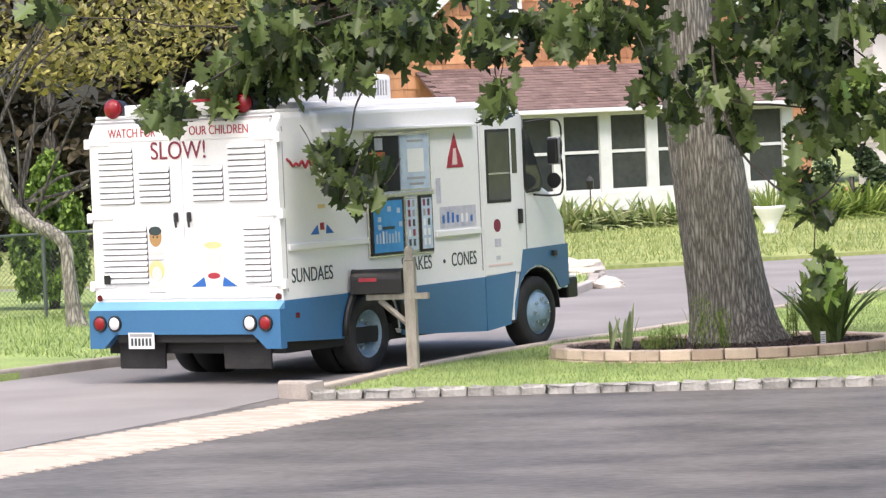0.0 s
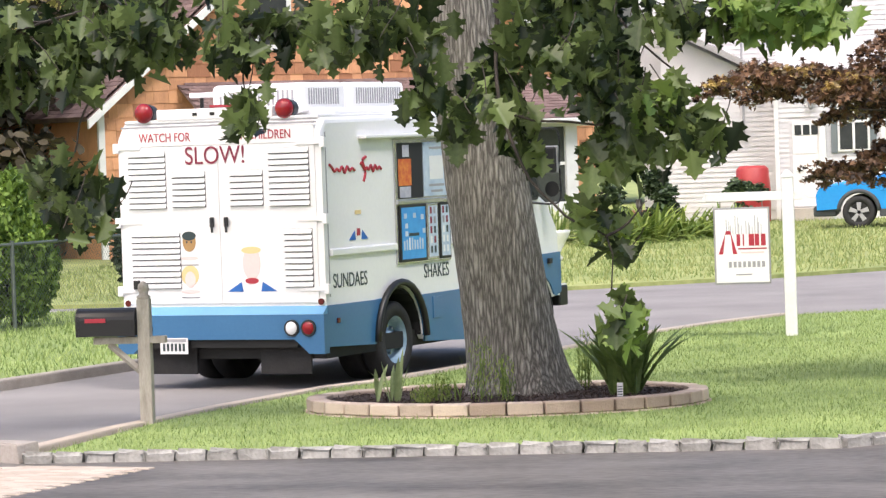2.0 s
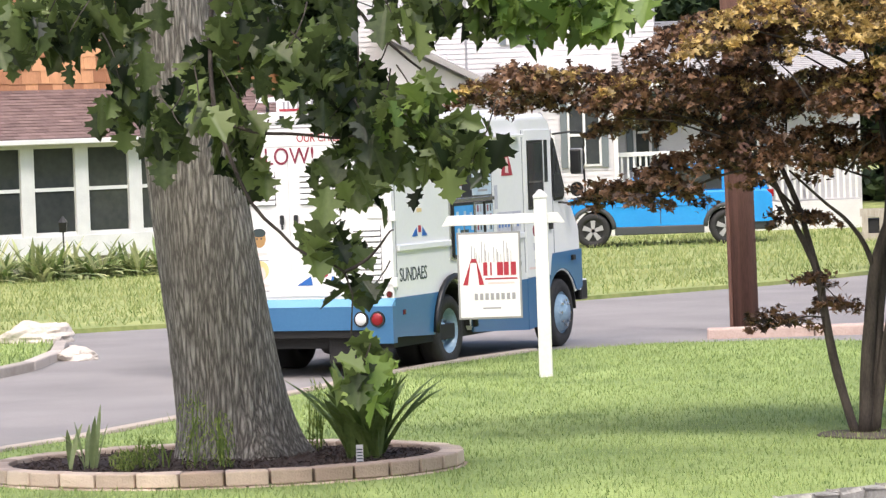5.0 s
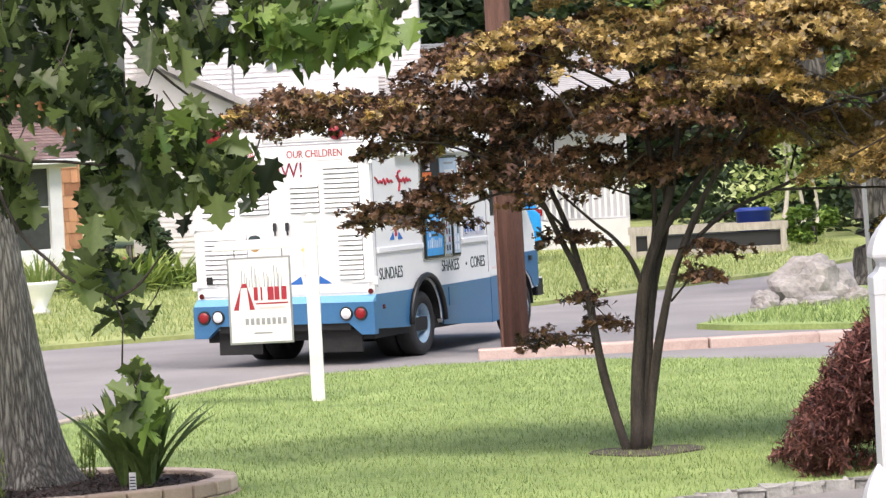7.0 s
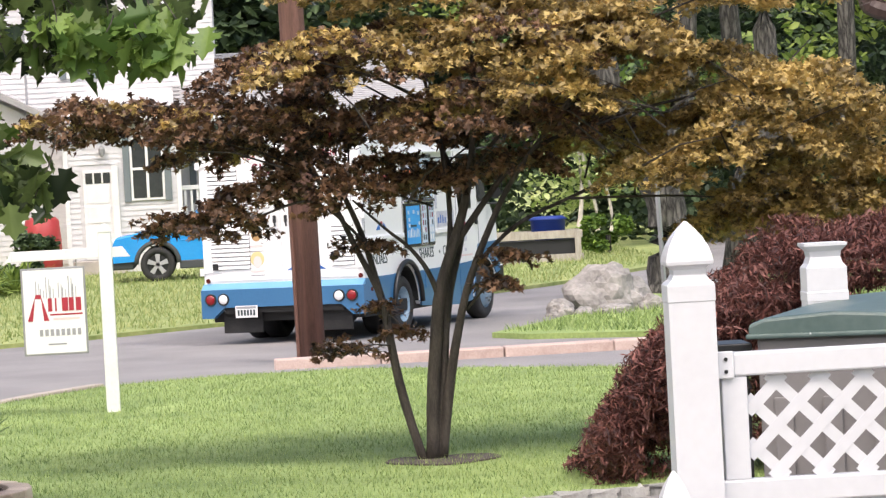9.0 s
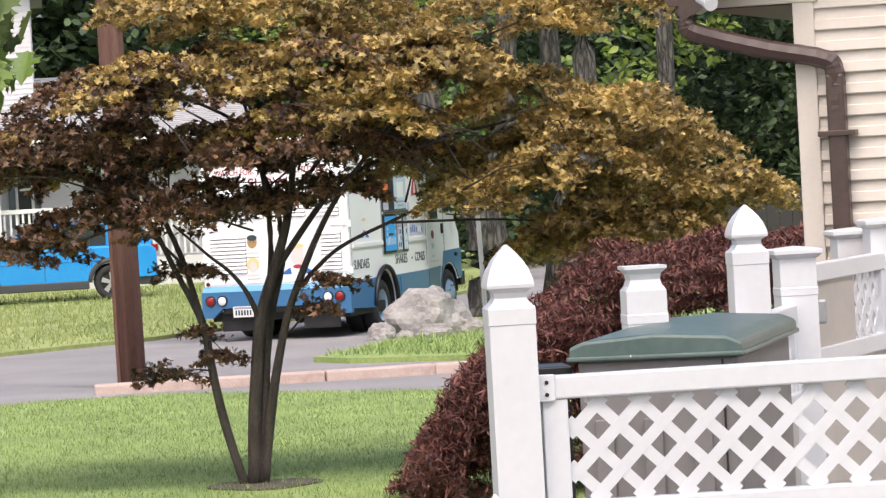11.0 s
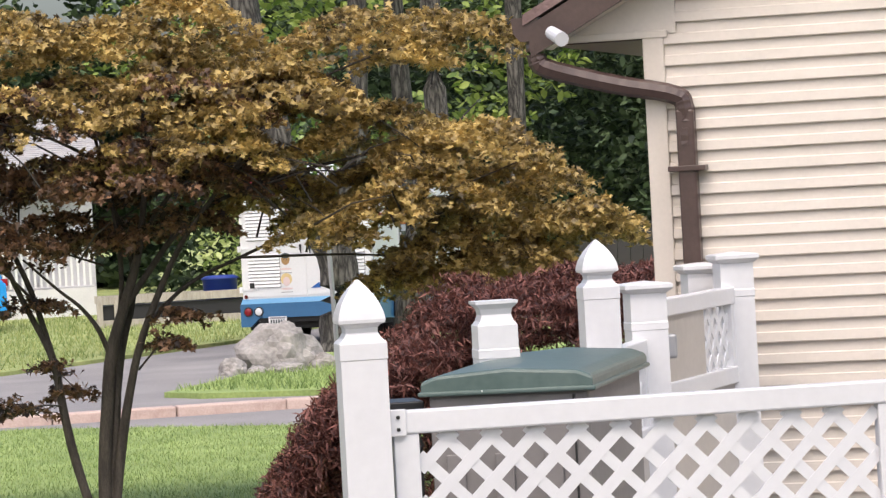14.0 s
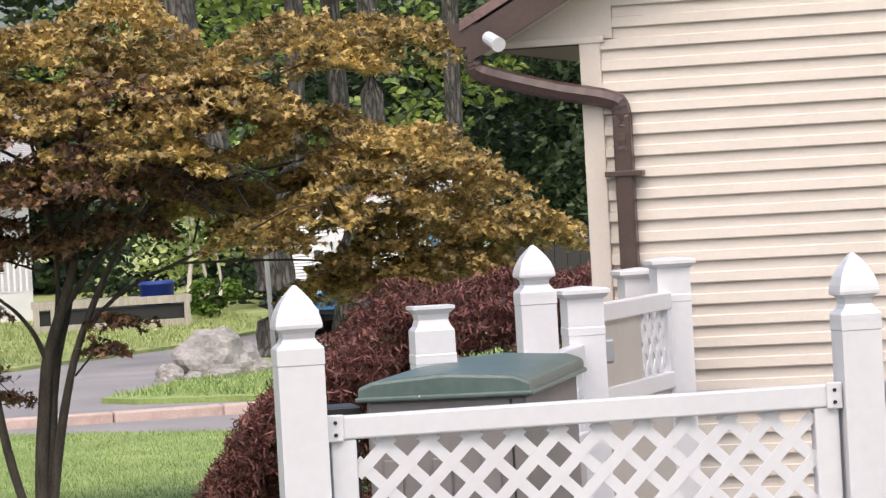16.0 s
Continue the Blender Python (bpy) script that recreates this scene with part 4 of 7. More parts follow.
# ---- the big oak, its bed and its branches ----
def oak_tree():
    tree = thing("oak_tree", "tall oak with furrowed grey bark and dark hanging leaves", "tree")
    bm = bmesh.new()
    path = smooth_path([(-3.30, 26.05, 0.05), (-3.34, 26.05, 0.5), (-3.43, 26.0, 1.3), (-3.56, 26.0, 2.4), (-3.68, 26.0, 3.6), (-3.8, 26.0, 5.5), (-3.9, 26.1, 7.5)], 110)
    seg = 150
    rows = []
    for p in path:
        h = p.z
        r = 0.352 + 0.024 * max(0, 2.4 - h) + 0.10 * math.exp(-h / 0.25)
        r *= 1 - 0.04 * max(0, h - 3)
        row = []
        for i in range(seg):
            a = i * math.tau / seg
            c, s = math.cos(a), math.sin(a)
            flare = math.exp(-h / 0.22) * (0.12 * max(0, math.sin(a * 5 + 0.6)) + 0.10 * max(0, c))
            w = 0.5 + 0.5 * noise.noise(Vector((c * 3, s * 3, h * 2)))
            rid = (0.5 - abs(noise.noise(Vector((c * 7.5 + 0.3 * w, s * 7.5, h * 2.2))))) * 0.018 + noise.noise(Vector((c * 18, s * 18, h * 9))) * 0.005
            row.append(bm.verts.new((p.x + (r + flare + rid) * c, p.y + (r + flare + rid) * s, h)))
        rows.append(row)
    for a, b in zip(rows, rows[1:]):
        for i in range(seg):
            bm.faces.new((a[i], a[(i + 1) % seg], b[(i + 1) % seg], b[i]))
    part("trunk", bm, OAKBARK, tree, "thick trunk with deep vertical furrows", True)
    limbs = [
        [(-3.7, 26, 4.2), (-3.3, 25, 3.9), (-3.1, 23.8, 3.4), (-3.02, 23.4, 2.6), (-2.8, 23.3, 2.07), (-2.55, 23.3, 1.75), (-2.2, 23.3, 1.57), (-2.17, 23.3, 1.1)],
        [(-3.7, 26, 4.4), (-2.6, 25, 3.9), (-2.0, 24, 3.2), (-1.5, 23.5, 2.8)],
        [(-3.8, 26, 4.6), (-5.0, 25, 4.2), (-6.2, 24, 3.7), (-7.4, 23.6, 3.3), (-8.3, 23.5, 2.8)],
        [(-5.8, 24.4, 3.85), (-6.4, 23.6, 3.0), (-6.6, 23.5, 2.4), (-6.8, 23.5, 2.15)],
        [(-5.0, 25, 4.2), (-5.1, 24, 3.6), (-5.15, 23.5, 3.0), (-5.05, 23.2, 2.75)],
        [(-6.8, 23.8, 3.5), (-8.0, 23.8, 3.5), (-9.6, 23.5, 3.7)],
        [(-2.6, 25, 3.9), (-1.6, 24, 3.5), (-0.5, 23.5, 3.25)],
        [(-2.2, 23.3, 1.57), (-2.0, 23.3, 1.7), (-1.85, 23.2, 1.85)],
        [(-3.02, 23.4, 2.6), (-2.4, 23.5, 2.5), (-1.6, 23.3, 2.45)],
    ]
    for k, l in enumerate(limbs):
        p = smooth_path(l, 22)
        r0 = 0.017 if k in (0, 1, 2) else 0.009
        for i in range(1, 21):
            p[i] += Vector((noise.noise(p[i] * 3), noise.noise(p[i] * 3 + Vector((7, 0, 0))), noise.noise(p[i] * 3 + Vector((0, 9, 0))))) * 0.04
        part("limb", tube(bmesh.new(), p, [r0 * (1 - i / 22) + 0.005 for i in range(22)], 7), MAPLEBARK, tree, "", True)
    rng = np.random.default_rng(11)
    left = [(-7.34, 23.5, 3.37, .34, .31), (-7.04, 24, 3.2, .37, .26), (-6.32, 23, 3.08, .3, .24), (-7.8, 24, 2.92, .42, .22), (-8.16, 23.5, 2.7, .4, .15), (-8.39, 23, 2.65, .15, .16), (-7.7, 24, 2.52, .3, .1), (-6.71, 23.5, 2.13, .4, .24), (-6.36, 23.2, 1.9, .24, .15), (-5.89, 23.9, 3.25, .37, .22), (-5.29, 23.5, 3.35, .31, .2), (-5.02, 23, 2.63, .1, .12), (-4.75, 24, 3.35, .37, .16), (-4.17, 23.5, 3.3, .41, .2), (-6.26, 24.1, 3.5, .42, .2), (-9.62, 23.5, 3.74, .31, .08), (-7.29, 23.8, 3.04, .38, .2), (-6.17, 23.1, 3.34, .44, .2)]
    mid = [(-3.65, 23.5, 2.81, .2, .2), (-3.28, 23, 2.65, .22, .2), (-3.2, 24.1, 2.84, .27, .18), (-2.84, 23.8, 3.14, .38, .19), (-2.38, 23.1, 2.96, .33, .2), (-2.16, 23.8, 2.7, .31, .22), (-1.77, 23.2, 2.57, .32, .18), (-1.42, 23.5, 2.43, .24, .11), (-2.11, 24, 2.31, .3, .15), (-2.22, 23.1, 2.1, .2, .13), (-2.32, 23.5, 1.85, .15, .1), (-2.18, 23.8, 1.66, .13, .07), (-2.1, 23.5, 1.48, .15, .05), (-2.04, 23, .93, .1, .11), (-2.86, 23.5, 2.26, .1, .06), (-3.82, 23.9, 3.29, .46, .15), (-4.26, 23.1, 3.24, .37, .15), (-5.04, 23.5, 3.2, .23, .12)]
    edge = [(-5.19, 23.5, 2.66, .1, .12), (-1.58, 23.5, 3.21, .3, .11), (-1.29, 23.5, 3.33, .38, .15), (-2.09, 23.5, 2.56, .3, .17), (-2.98, 23.7, 2.6, .2, .2), (-1.51, 23.2, 2.38, .28, .17)]
    fresh = [(-0.81, 23.9, 3.28, .38, .12), (-0.45, 23.2, 3.26, .3, .12), (-0.76, 23.3, 3.3, .41, .14), (-0.44, 23.8, 3.28, .22, .13), (-1.75, 23.1, 2.6, .16, .12), (-2.0, 23.1, .80, .13, .15)]
    def sprays(hubs, each):
        """A few leaves round each twig end."""
        return np.concatenate([h + rng.normal(0, 1, (each, 3)) * (0.085, 0.08, 0.075) for h in hubs])

    hubs = np.concatenate([blob(rng, c[:3], (c[3] * 1.0, 0.5, c[4] * 1.05), max(3, int(205 * c[3] * c[4]))) for c in left + mid + edge] + [blob(rng, (x, 23.8, (3.6 if x > -2.9 else 3.84) + 0.1 * math.sin(x * 3)), (0.6, 0.7, 0.34), 5 if x < -4.2 else 15) for x in np.arange(-7.5, -0.6, 0.62)])
    leaves("crown", sprays(hubs, 4), 0.25, OAK_SHAPE, OAKLEAF, tree, label="dark green lobed oak leaves in hanging sprays", droop=0.95, seed=3, bend=0.35)
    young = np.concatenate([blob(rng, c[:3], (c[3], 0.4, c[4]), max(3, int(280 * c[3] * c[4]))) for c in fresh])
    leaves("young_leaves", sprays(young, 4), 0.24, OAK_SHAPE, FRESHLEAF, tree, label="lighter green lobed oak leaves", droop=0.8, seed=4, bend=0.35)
    # thin twigs that carry the sprays
    bm = bmesh.new()
    for h in np.concatenate([hubs[::3], young[::3]]):
        b = Vector(h)
        up = Vector((rng.uniform(-0.22, 0.22), rng.uniform(-0.1, 0.2), rng.uniform(0.12, 0.38)))
        tube(bm, smooth_path([b - up * 0.3, b, b + up * 0.5 + Vector((0.02, 0, 0)), b + up], 6), [0.003, 0.0035, 0.004, 0.0045, 0.005, 0.006], 5)
    tagged(part("twig", bm, MAPLEBARK, tree), "thin dark twigs among the leaves", kind="stuff")
    # an unseen crown overhead, added out of sight to shade the lawn
    spots = np.concatenate([blob(rng, (-3.9 + 4 * math.cos(a), 26 + 4 * math.sin(a), 7.5 + (k % 3)), (2.4, 2.4, 1.4), 22) for k, a in enumerate(np.linspace(0, 5.6, 9))])
    leaves("unseen_upper_crown", spots, 0.24, OAK_SHAPE, OAKLEAF, tree, droop=0.5, seed=5)


oak_tree()


def tree_bed():
    soil = slab("bed_soil", [(-3.35 + 1.6 * math.cos(a), 25.6 + 1.14 * math.sin(a)) for a in np.linspace(0, 6.08, 30)], -0.1, 0.13, MULCH, "dark shredded bark mulch in the tree bed", "mulch")
    rng = np.random.default_rng(3)
    a, q = rng.uniform(0, math.tau, 2600), np.sqrt(rng.uniform(0, 1, 2600))
    spots = np.stack([-3.35 + 1.56 * q * np.cos(a), 25.6 + 1.1 * q * np.sin(a), np.full(2600, 0.142)], 1)
    tagged(leaves("mulch_chips", spots, 0.07, NEEDLE_SHAPE, MULCH, droop=0.05, seed=8), "loose dark bark chips", "mulch", kind="stuff")
    root = thing("bed_wall", "low ring of tan retaining wall blocks round the oak", "garden edging", kind="structure")
    n = 34
    for c, (z0, grow) in enumerate(((-0.04, 0.02), (0.065, 0.0))):
        for i in range(n):
            a0 = (i + 0.5 * c) * math.tau / n
            rx, ry = 1.68 + grow, 1.2 + grow
            p = Vector((-3.35 + rx * math.cos(a0), 25.6 + ry * math.sin(a0), 0))
            d = Vector((-rx * math.sin(a0), ry * math.cos(a0), 0))
            w = d.length * math.tau / n / 2
            bm = bmesh.new()
            box(bm, -w + 0.004, w - 0.004, -0.09, 0.08, z0, z0 + 0.102, 0.012)
            for v in bm.verts:
                v.co += Vector((noise.noise(v.co * 9 + p), noise.noise(v.co * 9 + p * 2), noise.noise(v.co * 7 + p * 3))) * 0.008
            o = part("wall_block", bm, BLOCK, root)
            o.matrix_basis = Matrix.Translation(p) @ pose(0, 0, 0, 0, 0, math.degrees(math.atan2(d.y, d.x)) + 180)


tree_bed()


def strap_plant(name, x, y, z, n, length, width, mat, label, spread=0.6, seed=1, category="plant", split=False):
    """Arching strap leaves from one base, each leaf a folded ribbon of five pieces."""
    rng = random.Random(seed)
    bm = bmesh.new()
    root = thing(name, label, category) if split else None
    for i in range(n):
        if split:
            bm = bmesh.new()
        a, el = rng.uniform(0, math.tau), rng.uniform(0.3, 1.3) if spread > 0.55 else rng.uniform(0.65, 1.5)
        L = length * rng.uniform(0.6, 1.1)
        p = Vector((x + rng.uniform(-1, 1) * spread * 0.35, y + rng.uniform(-1, 1) * spread * 0.35, z))
        d = Vector((math.cos(a) * math.cos(el) * spread * 1.6, math.sin(a) * math.cos(el) * spread * 1.6, math.sin(el))).normalized()
        s = Vector((-math.sin(a), math.cos(a), 0))
        prev = None
        for k in range(6):
            f = k / 5
            w = width * (0.35 + 1.3 * f) * (1 - f) ** 0.6 if k < 5 else 0.002
            up = s.cross(d)
            row = [bm.verts.new(p - s * w + up * w * 0.3), bm.verts.new(p), bm.verts.new(p + s * w + up * w * 0.3)]
            if prev:
                bm.faces.new((prev[0], prev[1], row[1], row[0]))
                bm.faces.new((prev[1], prev[2], row[2], row[1]))
            prev = row
            p = p + d * (L / 5)
            d = (d + Vector((0, 0, -0.16 - 0.1 * rng.random()))).normalized()
        if split:
            part("leaf", bm, mat, root)
    if split:
        return root
    o = part(name, bm, mat)
    return tagged(o, label, category, kind="stuff")


strap_plant("leafy_plant", -2.3, 25.55, 0.12, 120, 0.74, 0.064, STRAPLEAF, "clump of broad dark green strap leaves in the bed", 0.3, 2, split=True)
strap_plant("sprouting_plant", -4.35, 25.3, 0.12, 9, 0.44, 0.032, PALELEAF, "small sprouting plant with yellow green leaves", 0.32, 3, split=True)
for k, (x, y, h, n) in enumerate(((-3.55, 25.1, 0.5, 6), (-3.3, 25.05, 0.42, 6), (-3.75, 25.15, 0.3, 5), (-3.95, 25.2, 0.25, 5), (-2.75, 26.3, 0.5, 6))):
    w = strap_plant("weed", x, y, 0.12, n, h, 0.012, BRIGHTLEAF, "thin upright green weed at the foot of the oak", 0.16, 10 + k, split=True)
    w["group"] = "weeds in the bed"
_g = np.random.default_rng(44)
for k, (x, y, z, r, h) in enumerate(((-3.5, 25.08, 0.38, 0.17, 0.3), (-3.28, 25.02, 0.3, 0.12, 0.22), (-3.85, 25.12, 0.24, 0.13, 0.12), (-4.0, 25.0, 0.2, 0.14, 0.08), (-2.72, 26.2, 0.4, 0.12, 0.25))):
    _w = thing("feathery_weed", "feathery light green weed growing in the mulch", "plant", group="weeds in the bed")
    part("stem", rod(bmesh.new(), (x, y, 0.1), (x, y, z + h * 0.6), 0.006), FRESHLEAF, _w)
    leaves("foliage", blob(_g, (x, y, z), (r * 0.8, 0.12, h * 1.15), 330), 0.05, NEEDLE_SHAPE, BRIGHTLEAF, _w, droop=-0.9, seed=60 + k)
tag = part("plant_tag", cube(-2.32, -2.27, 25.0, 25.006, 0.12, 0.27), VINYL)
tagged(tag, "small white plastic plant label stuck in mulch", "plant label")
for i in range(5):
    part("print_bar", cube(-2.315, -2.275, 24.996, 25.0, 0.145 + i * 0.022, 0.153 + i * 0.022), LETTER_DARK, tag)


# ---- bronze Japanese maple ----
def bronze_maple():
    tree = thing("japanese_maple", "spreading Japanese maple with bronze leaves and several dark stems", "tree")
    stems = [
        ([(1.36, 0.02), (1.22, 0.54), (1.14, 1.02), (1.09, 1.33), (0.91, 1.73), (0.75, 2.09), (0.5, 2.5)], 0.062, 0),
        ([(1.42, 0.02), (1.47, 0.74), (1.54, 1.31), (1.68, 1.74), (1.8, 2.12), (1.87, 2.6), (1.9, 3.2)], 0.085, 0),
        ([(1.5, 0.02), (1.6, 0.72), (1.72, 1.25), (1.87, 1.66), (2.1, 2.12), (2.38, 2.5), (2.75, 2.9)], 0.06, -0.2),
        ([(1.47, 0.02), (1.55, 0.75), (1.60, 1.35), (1.66, 1.9), (1.62, 2.5), (1.5, 3.1)], 0.055, 0.15),
        ([(1.8, 1.5), (2.15, 1.82), (2.6, 2.02), (3.1, 2.2), (3.7, 2.3)], 0.028, 0.3),
        ([(1.46, 0.05), (1.53, 0.7), (1.62, 1.3), (1.75, 1.8), (1.7, 2.3), (1.4, 2.9)], 0.06, 0.3),
        ([(1.54, 1.31), (1.45, 1.53), (1.32, 1.71), (1.16, 1.85), (0.9, 2.1)], 0.035, -0.2),
        ([(1.67, 1.69), (2.07, 2.2), (2.34, 2.42), (2.92, 2.63), (3.8, 2.8)], 0.042, 0.2),
        ([(1.09, 1.33), (0.92, 1.95), (0.6, 2.53), (0.1, 2.82), (-0.68, 2.91)], 0.04, 0.1),
        ([(1.0, 1.75), (0.6, 2.1), (0.1, 2.0), (-0.5, 1.95)], 0.02, -0.4),
        ([(1.8, 2.2), (2.4, 2.9), (3.1, 3.3), (3.9, 3.6)], 0.03, 0.3),
        ([(1.87, 2.6), (1.2, 3.0), (0.6, 3.2)], 0.028, -0.2),
        ([(2.6, 2.02), (3.4, 2.0), (4.1, 1.95), (4.7, 2.05)], 0.016, 0),
        ([(1.12, 1.1), (1.14, 1.2), (1.25, 1.08)], 0.012, -0.3),
        ([(1.16, 0.95), (1.0, 0.98), (0.85, 0.95)], 0.012, -0.4),
        ([(1.75, 1.2), (1.9, 1.38), (2.05, 1.45)], 0.014, -0.5),
    ]
    for pts, r0, dy in stems:
        L = len(pts)
        p = smooth_path([(x, 27.2 + dy * (k / (L - 1)), z) for k, (x, z) in enumerate(pts)], 20)
        part("stem", tube(bmesh.new(), p, [r0 * 0.68 * (1 - 0.7 * k / 20) for k in range(20)], 9, 0.25), MAPLEBARK, tree, "", True)
    rng = np.random.default_rng(21)
    for _ in range(60):
        a = rng.uniform([0.3, 26.6, 2.0], [4.2, 27.8, 2.9])
        d = rng.normal([0, 0, 0.25], [0.5, 0.4, 0.15])
        p = [Vector(a), Vector(a + d * 0.5 + [0, 0, 0.05]), Vector(a + d)]
        part("twig", tube(bmesh.new(), p, [0.010, 0.007, 0.003], 5), MAPLEBARK, tree)
    west = [(-1.21, 27.2, 2.82, .39, .13), (-.7, 27.6, 2.8, .49, .14), (-.08, 26.8, 2.78, .47, .15), (.53, 27.5, 2.76, .57, .16), (-.1, 27.7, 2.51, .49, .1), (.29, 27.4, 3.14, .53, .16), (.8, 26.8, 3.21, .6, .17), (1.45, 27.7, 3.31, .66, .18), (2.1, 26.9, 3.27, .69, .2), (2.91, 27.6, 3.3, .71, .2), (-.46, 26.7, 1.96, .34, .05), (-.08, 26.6, 2.02, .34, .07), (.23, 26.9, 2.19, .34, .1), (.59, 27.2, 2.34, .39, .13), (1.2, 27.8, 2.68, .62, .18), (1.8, 26.7, 2.77, .64, .18), (2.44, 27.7, 2.66, .66, .15), (.91, 26.7, 2.13, .3, .1), (1.21, 27.4, 2.33, .4, .1), (1.5, 27.6, 2.2, .36, .06), (2.1, 27.2, 2.32, .4, .07)]
    east = [(3.59, 27.2, 3.68, .66, .2), (4.37, 27.6, 3.7, .6, .16), (2.9, 26.8, 3.3, .61, .18), (3.76, 27.4, 2.98, .67, .18), (4.38, 26.8, 2.8, .58, .15), (4.93, 27.5, 2.54, .46, .12), (5.23, 27.2, 2.21, .45, .09), (4.74, 27.8, 2.26, .62, .16), (3.99, 26.7, 2.45, .6, .17), (3.53, 27.6, 2.44, .49, .18), (4.18, 27.3, 1.95, .58, .15), (4.05, 27.4, 2.72, .5, .12), (4.67, 27, 1.86, .45, .15), (2.96, 27.7, 2.5, .49, .14), (3.19, 26.8, 2.19, .35, .07), (2.53, 27.8, 3.58, .63, .2), (1.62, 27.5, 3.75, .67, .16), (2.29, 26.6, 2.89, .56, .15), (0.95, 27.5, 3.85, .5, .13), (2.25, 27.4, 3.95, .5, .13), (3.85, 27.3, 1.78, .34, .1), (4.32, 27.4, 1.8, .42, .09), (4.85, 27.2, 1.92, .4, .07), (5.4, 27.3, 2.1, .3, .05)]
    low = [(1.12, 27.2, 1.24, .11, .06), (1.2, 27.3, 1.04, .12, .05), (.82, 27.2, .94, .15, .04), (1.94, 27.1, 1.4, .17, .03), (2.1, 27.1, 1.58, .16, .04), (.98, 27.3, 1.74, .15, .03), (1.73, 28, 2.26, .3, .08)]
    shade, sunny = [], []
    for c in west + east + low:
        # each limb holds a shallow dome of fanned sprays, drooping at its rim
        small = c in low
        ry, lift = min(0.75, 1.1 * c[3]), c[4] * (1.2 if small else 1.7) + (0.0 if small else 0.05)
        for _ in range(max(5, int((95 if small else 150 if c in east or c[2] > 2.6 else 110 if c[2] > 2.4 else 84) * c[3] ** 1.3))):
            a, q = rng.uniform(0, math.tau), math.sqrt(rng.uniform(0, 1))
            way = np.array([math.cos(a), math.sin(a), -0.28 * q])
            hub = np.array(c[:3]) + [c[3] * 1.02 * q * way[0], ry * q * way[1], lift * (0.45 - q * q) + rng.normal(0, 0.025)]
            side = np.array([-way[1], way[0], 0])
            m = int(rng.uniform(22, 42))
            u, v = rng.uniform(-0.5, 1, m), rng.normal(0, 1, m)
            spot = hub + u[:, None] * 0.2 * way + (v * 0.075 * (1.1 - np.abs(u)))[:, None] * side + rng.normal(0, 0.018, (m, 1)) * [0, 0, 1]
            # bronze goes to the east and dome tops, putting sun into leaf colour
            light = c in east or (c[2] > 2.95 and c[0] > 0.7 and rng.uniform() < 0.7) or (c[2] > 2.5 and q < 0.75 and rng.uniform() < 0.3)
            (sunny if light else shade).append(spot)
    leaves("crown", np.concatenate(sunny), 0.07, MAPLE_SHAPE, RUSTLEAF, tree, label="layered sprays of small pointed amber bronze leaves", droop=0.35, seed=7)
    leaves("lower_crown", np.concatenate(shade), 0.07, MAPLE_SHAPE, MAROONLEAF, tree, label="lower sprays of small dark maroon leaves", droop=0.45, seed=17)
    slab("soil_patch", [(1.5 + 0.45 * math.cos(a), 27.1 + 0.4 * math.sin(a) * (1 + 0.2 * math.sin(3 * a))) for a in np.linspace(0, 6.0, 22)], 0, 0.062, SOIL, "bare brown soil at the foot of the maple", "soil")


bronze_maple()


def red_maple():
    tree = thing("weeping_maple", "low weeping maple with thread-fine dark red leaves", "shrub")
    rng = np.random.default_rng(31)
    for a in range(7):
        an = a * 0.9
        p = smooth_path([(3.9, 25.2, 0), (3.9 + 0.2 * math.cos(an), 25.2 + 0.2 * math.sin(an), 0.6), (3.9 + 0.45 * math.cos(an), 25.2 + 0.4 * math.sin(an), 1.1)], 10)
        part("stem", tube(bmesh.new(), p, [0.04 * (1 - k / 12) for k in range(10)], 6), MAPLEBARK, tree, "", True)
    spots = []
    for _ in range(1500):
        u = rng.uniform(0, 1)
        a, q = rng.uniform(0, math.tau), math.sqrt(rng.uniform(0, 1))
        cx = 4.15 + 1.75 * q * math.cos(a)
        cy = 25.3 + 1.0 * q * math.sin(a)
        top = 1.70 - 0.85 * max(0, 4.0 - cx) ** 1.25 + 0.04 * (cx - 4) + 0.2 * noise.noise(Vector((cx * 1.7, cy * 1.7, 0)))
        z = top * (1 - 0.7 * u * u)
        spots.append(blob(rng, (cx, cy, max(0.12, z)), (0.15, 0.15, 0.04), 44))
    for _ in range(380):
        a, q = rng.uniform(0, math.tau), math.sqrt(rng.uniform(0, 1))
        cx, cy = 4.2 + 1.7 * q * math.cos(a), 25.3 + 1.0 * q * math.sin(a)
        top = 1.62 - 0.85 * max(0, 4.0 - cx) ** 1.25
        spots.append(blob(rng, (cx, cy, max(0.12, top * rng.uniform(0.1, 0.75))), (0.16, 0.16, 0.07), 34))
    for _ in range(420):
        z = rng.uniform(0.06, 1.08)
        x = 2.41 + 0.10 * z + 0.27 * z * z + 0.1 * z ** 6 + abs(rng.normal(0, 0.16)) + 0.06 * noise.noise(Vector((z * 4, 1, 0)))
        spots.append(blob(rng, (x, 24.6 + rng.uniform(-0.3, 0.4), z), (0.08, 0.15, 0.06), 26))
    leaves("crown", np.concatenate(spots), 0.085, NEEDLE_SHAPE, REDLEAF, tree, label="hanging fine dark red foliage", droop=0.5, seed=9)


red_maple()


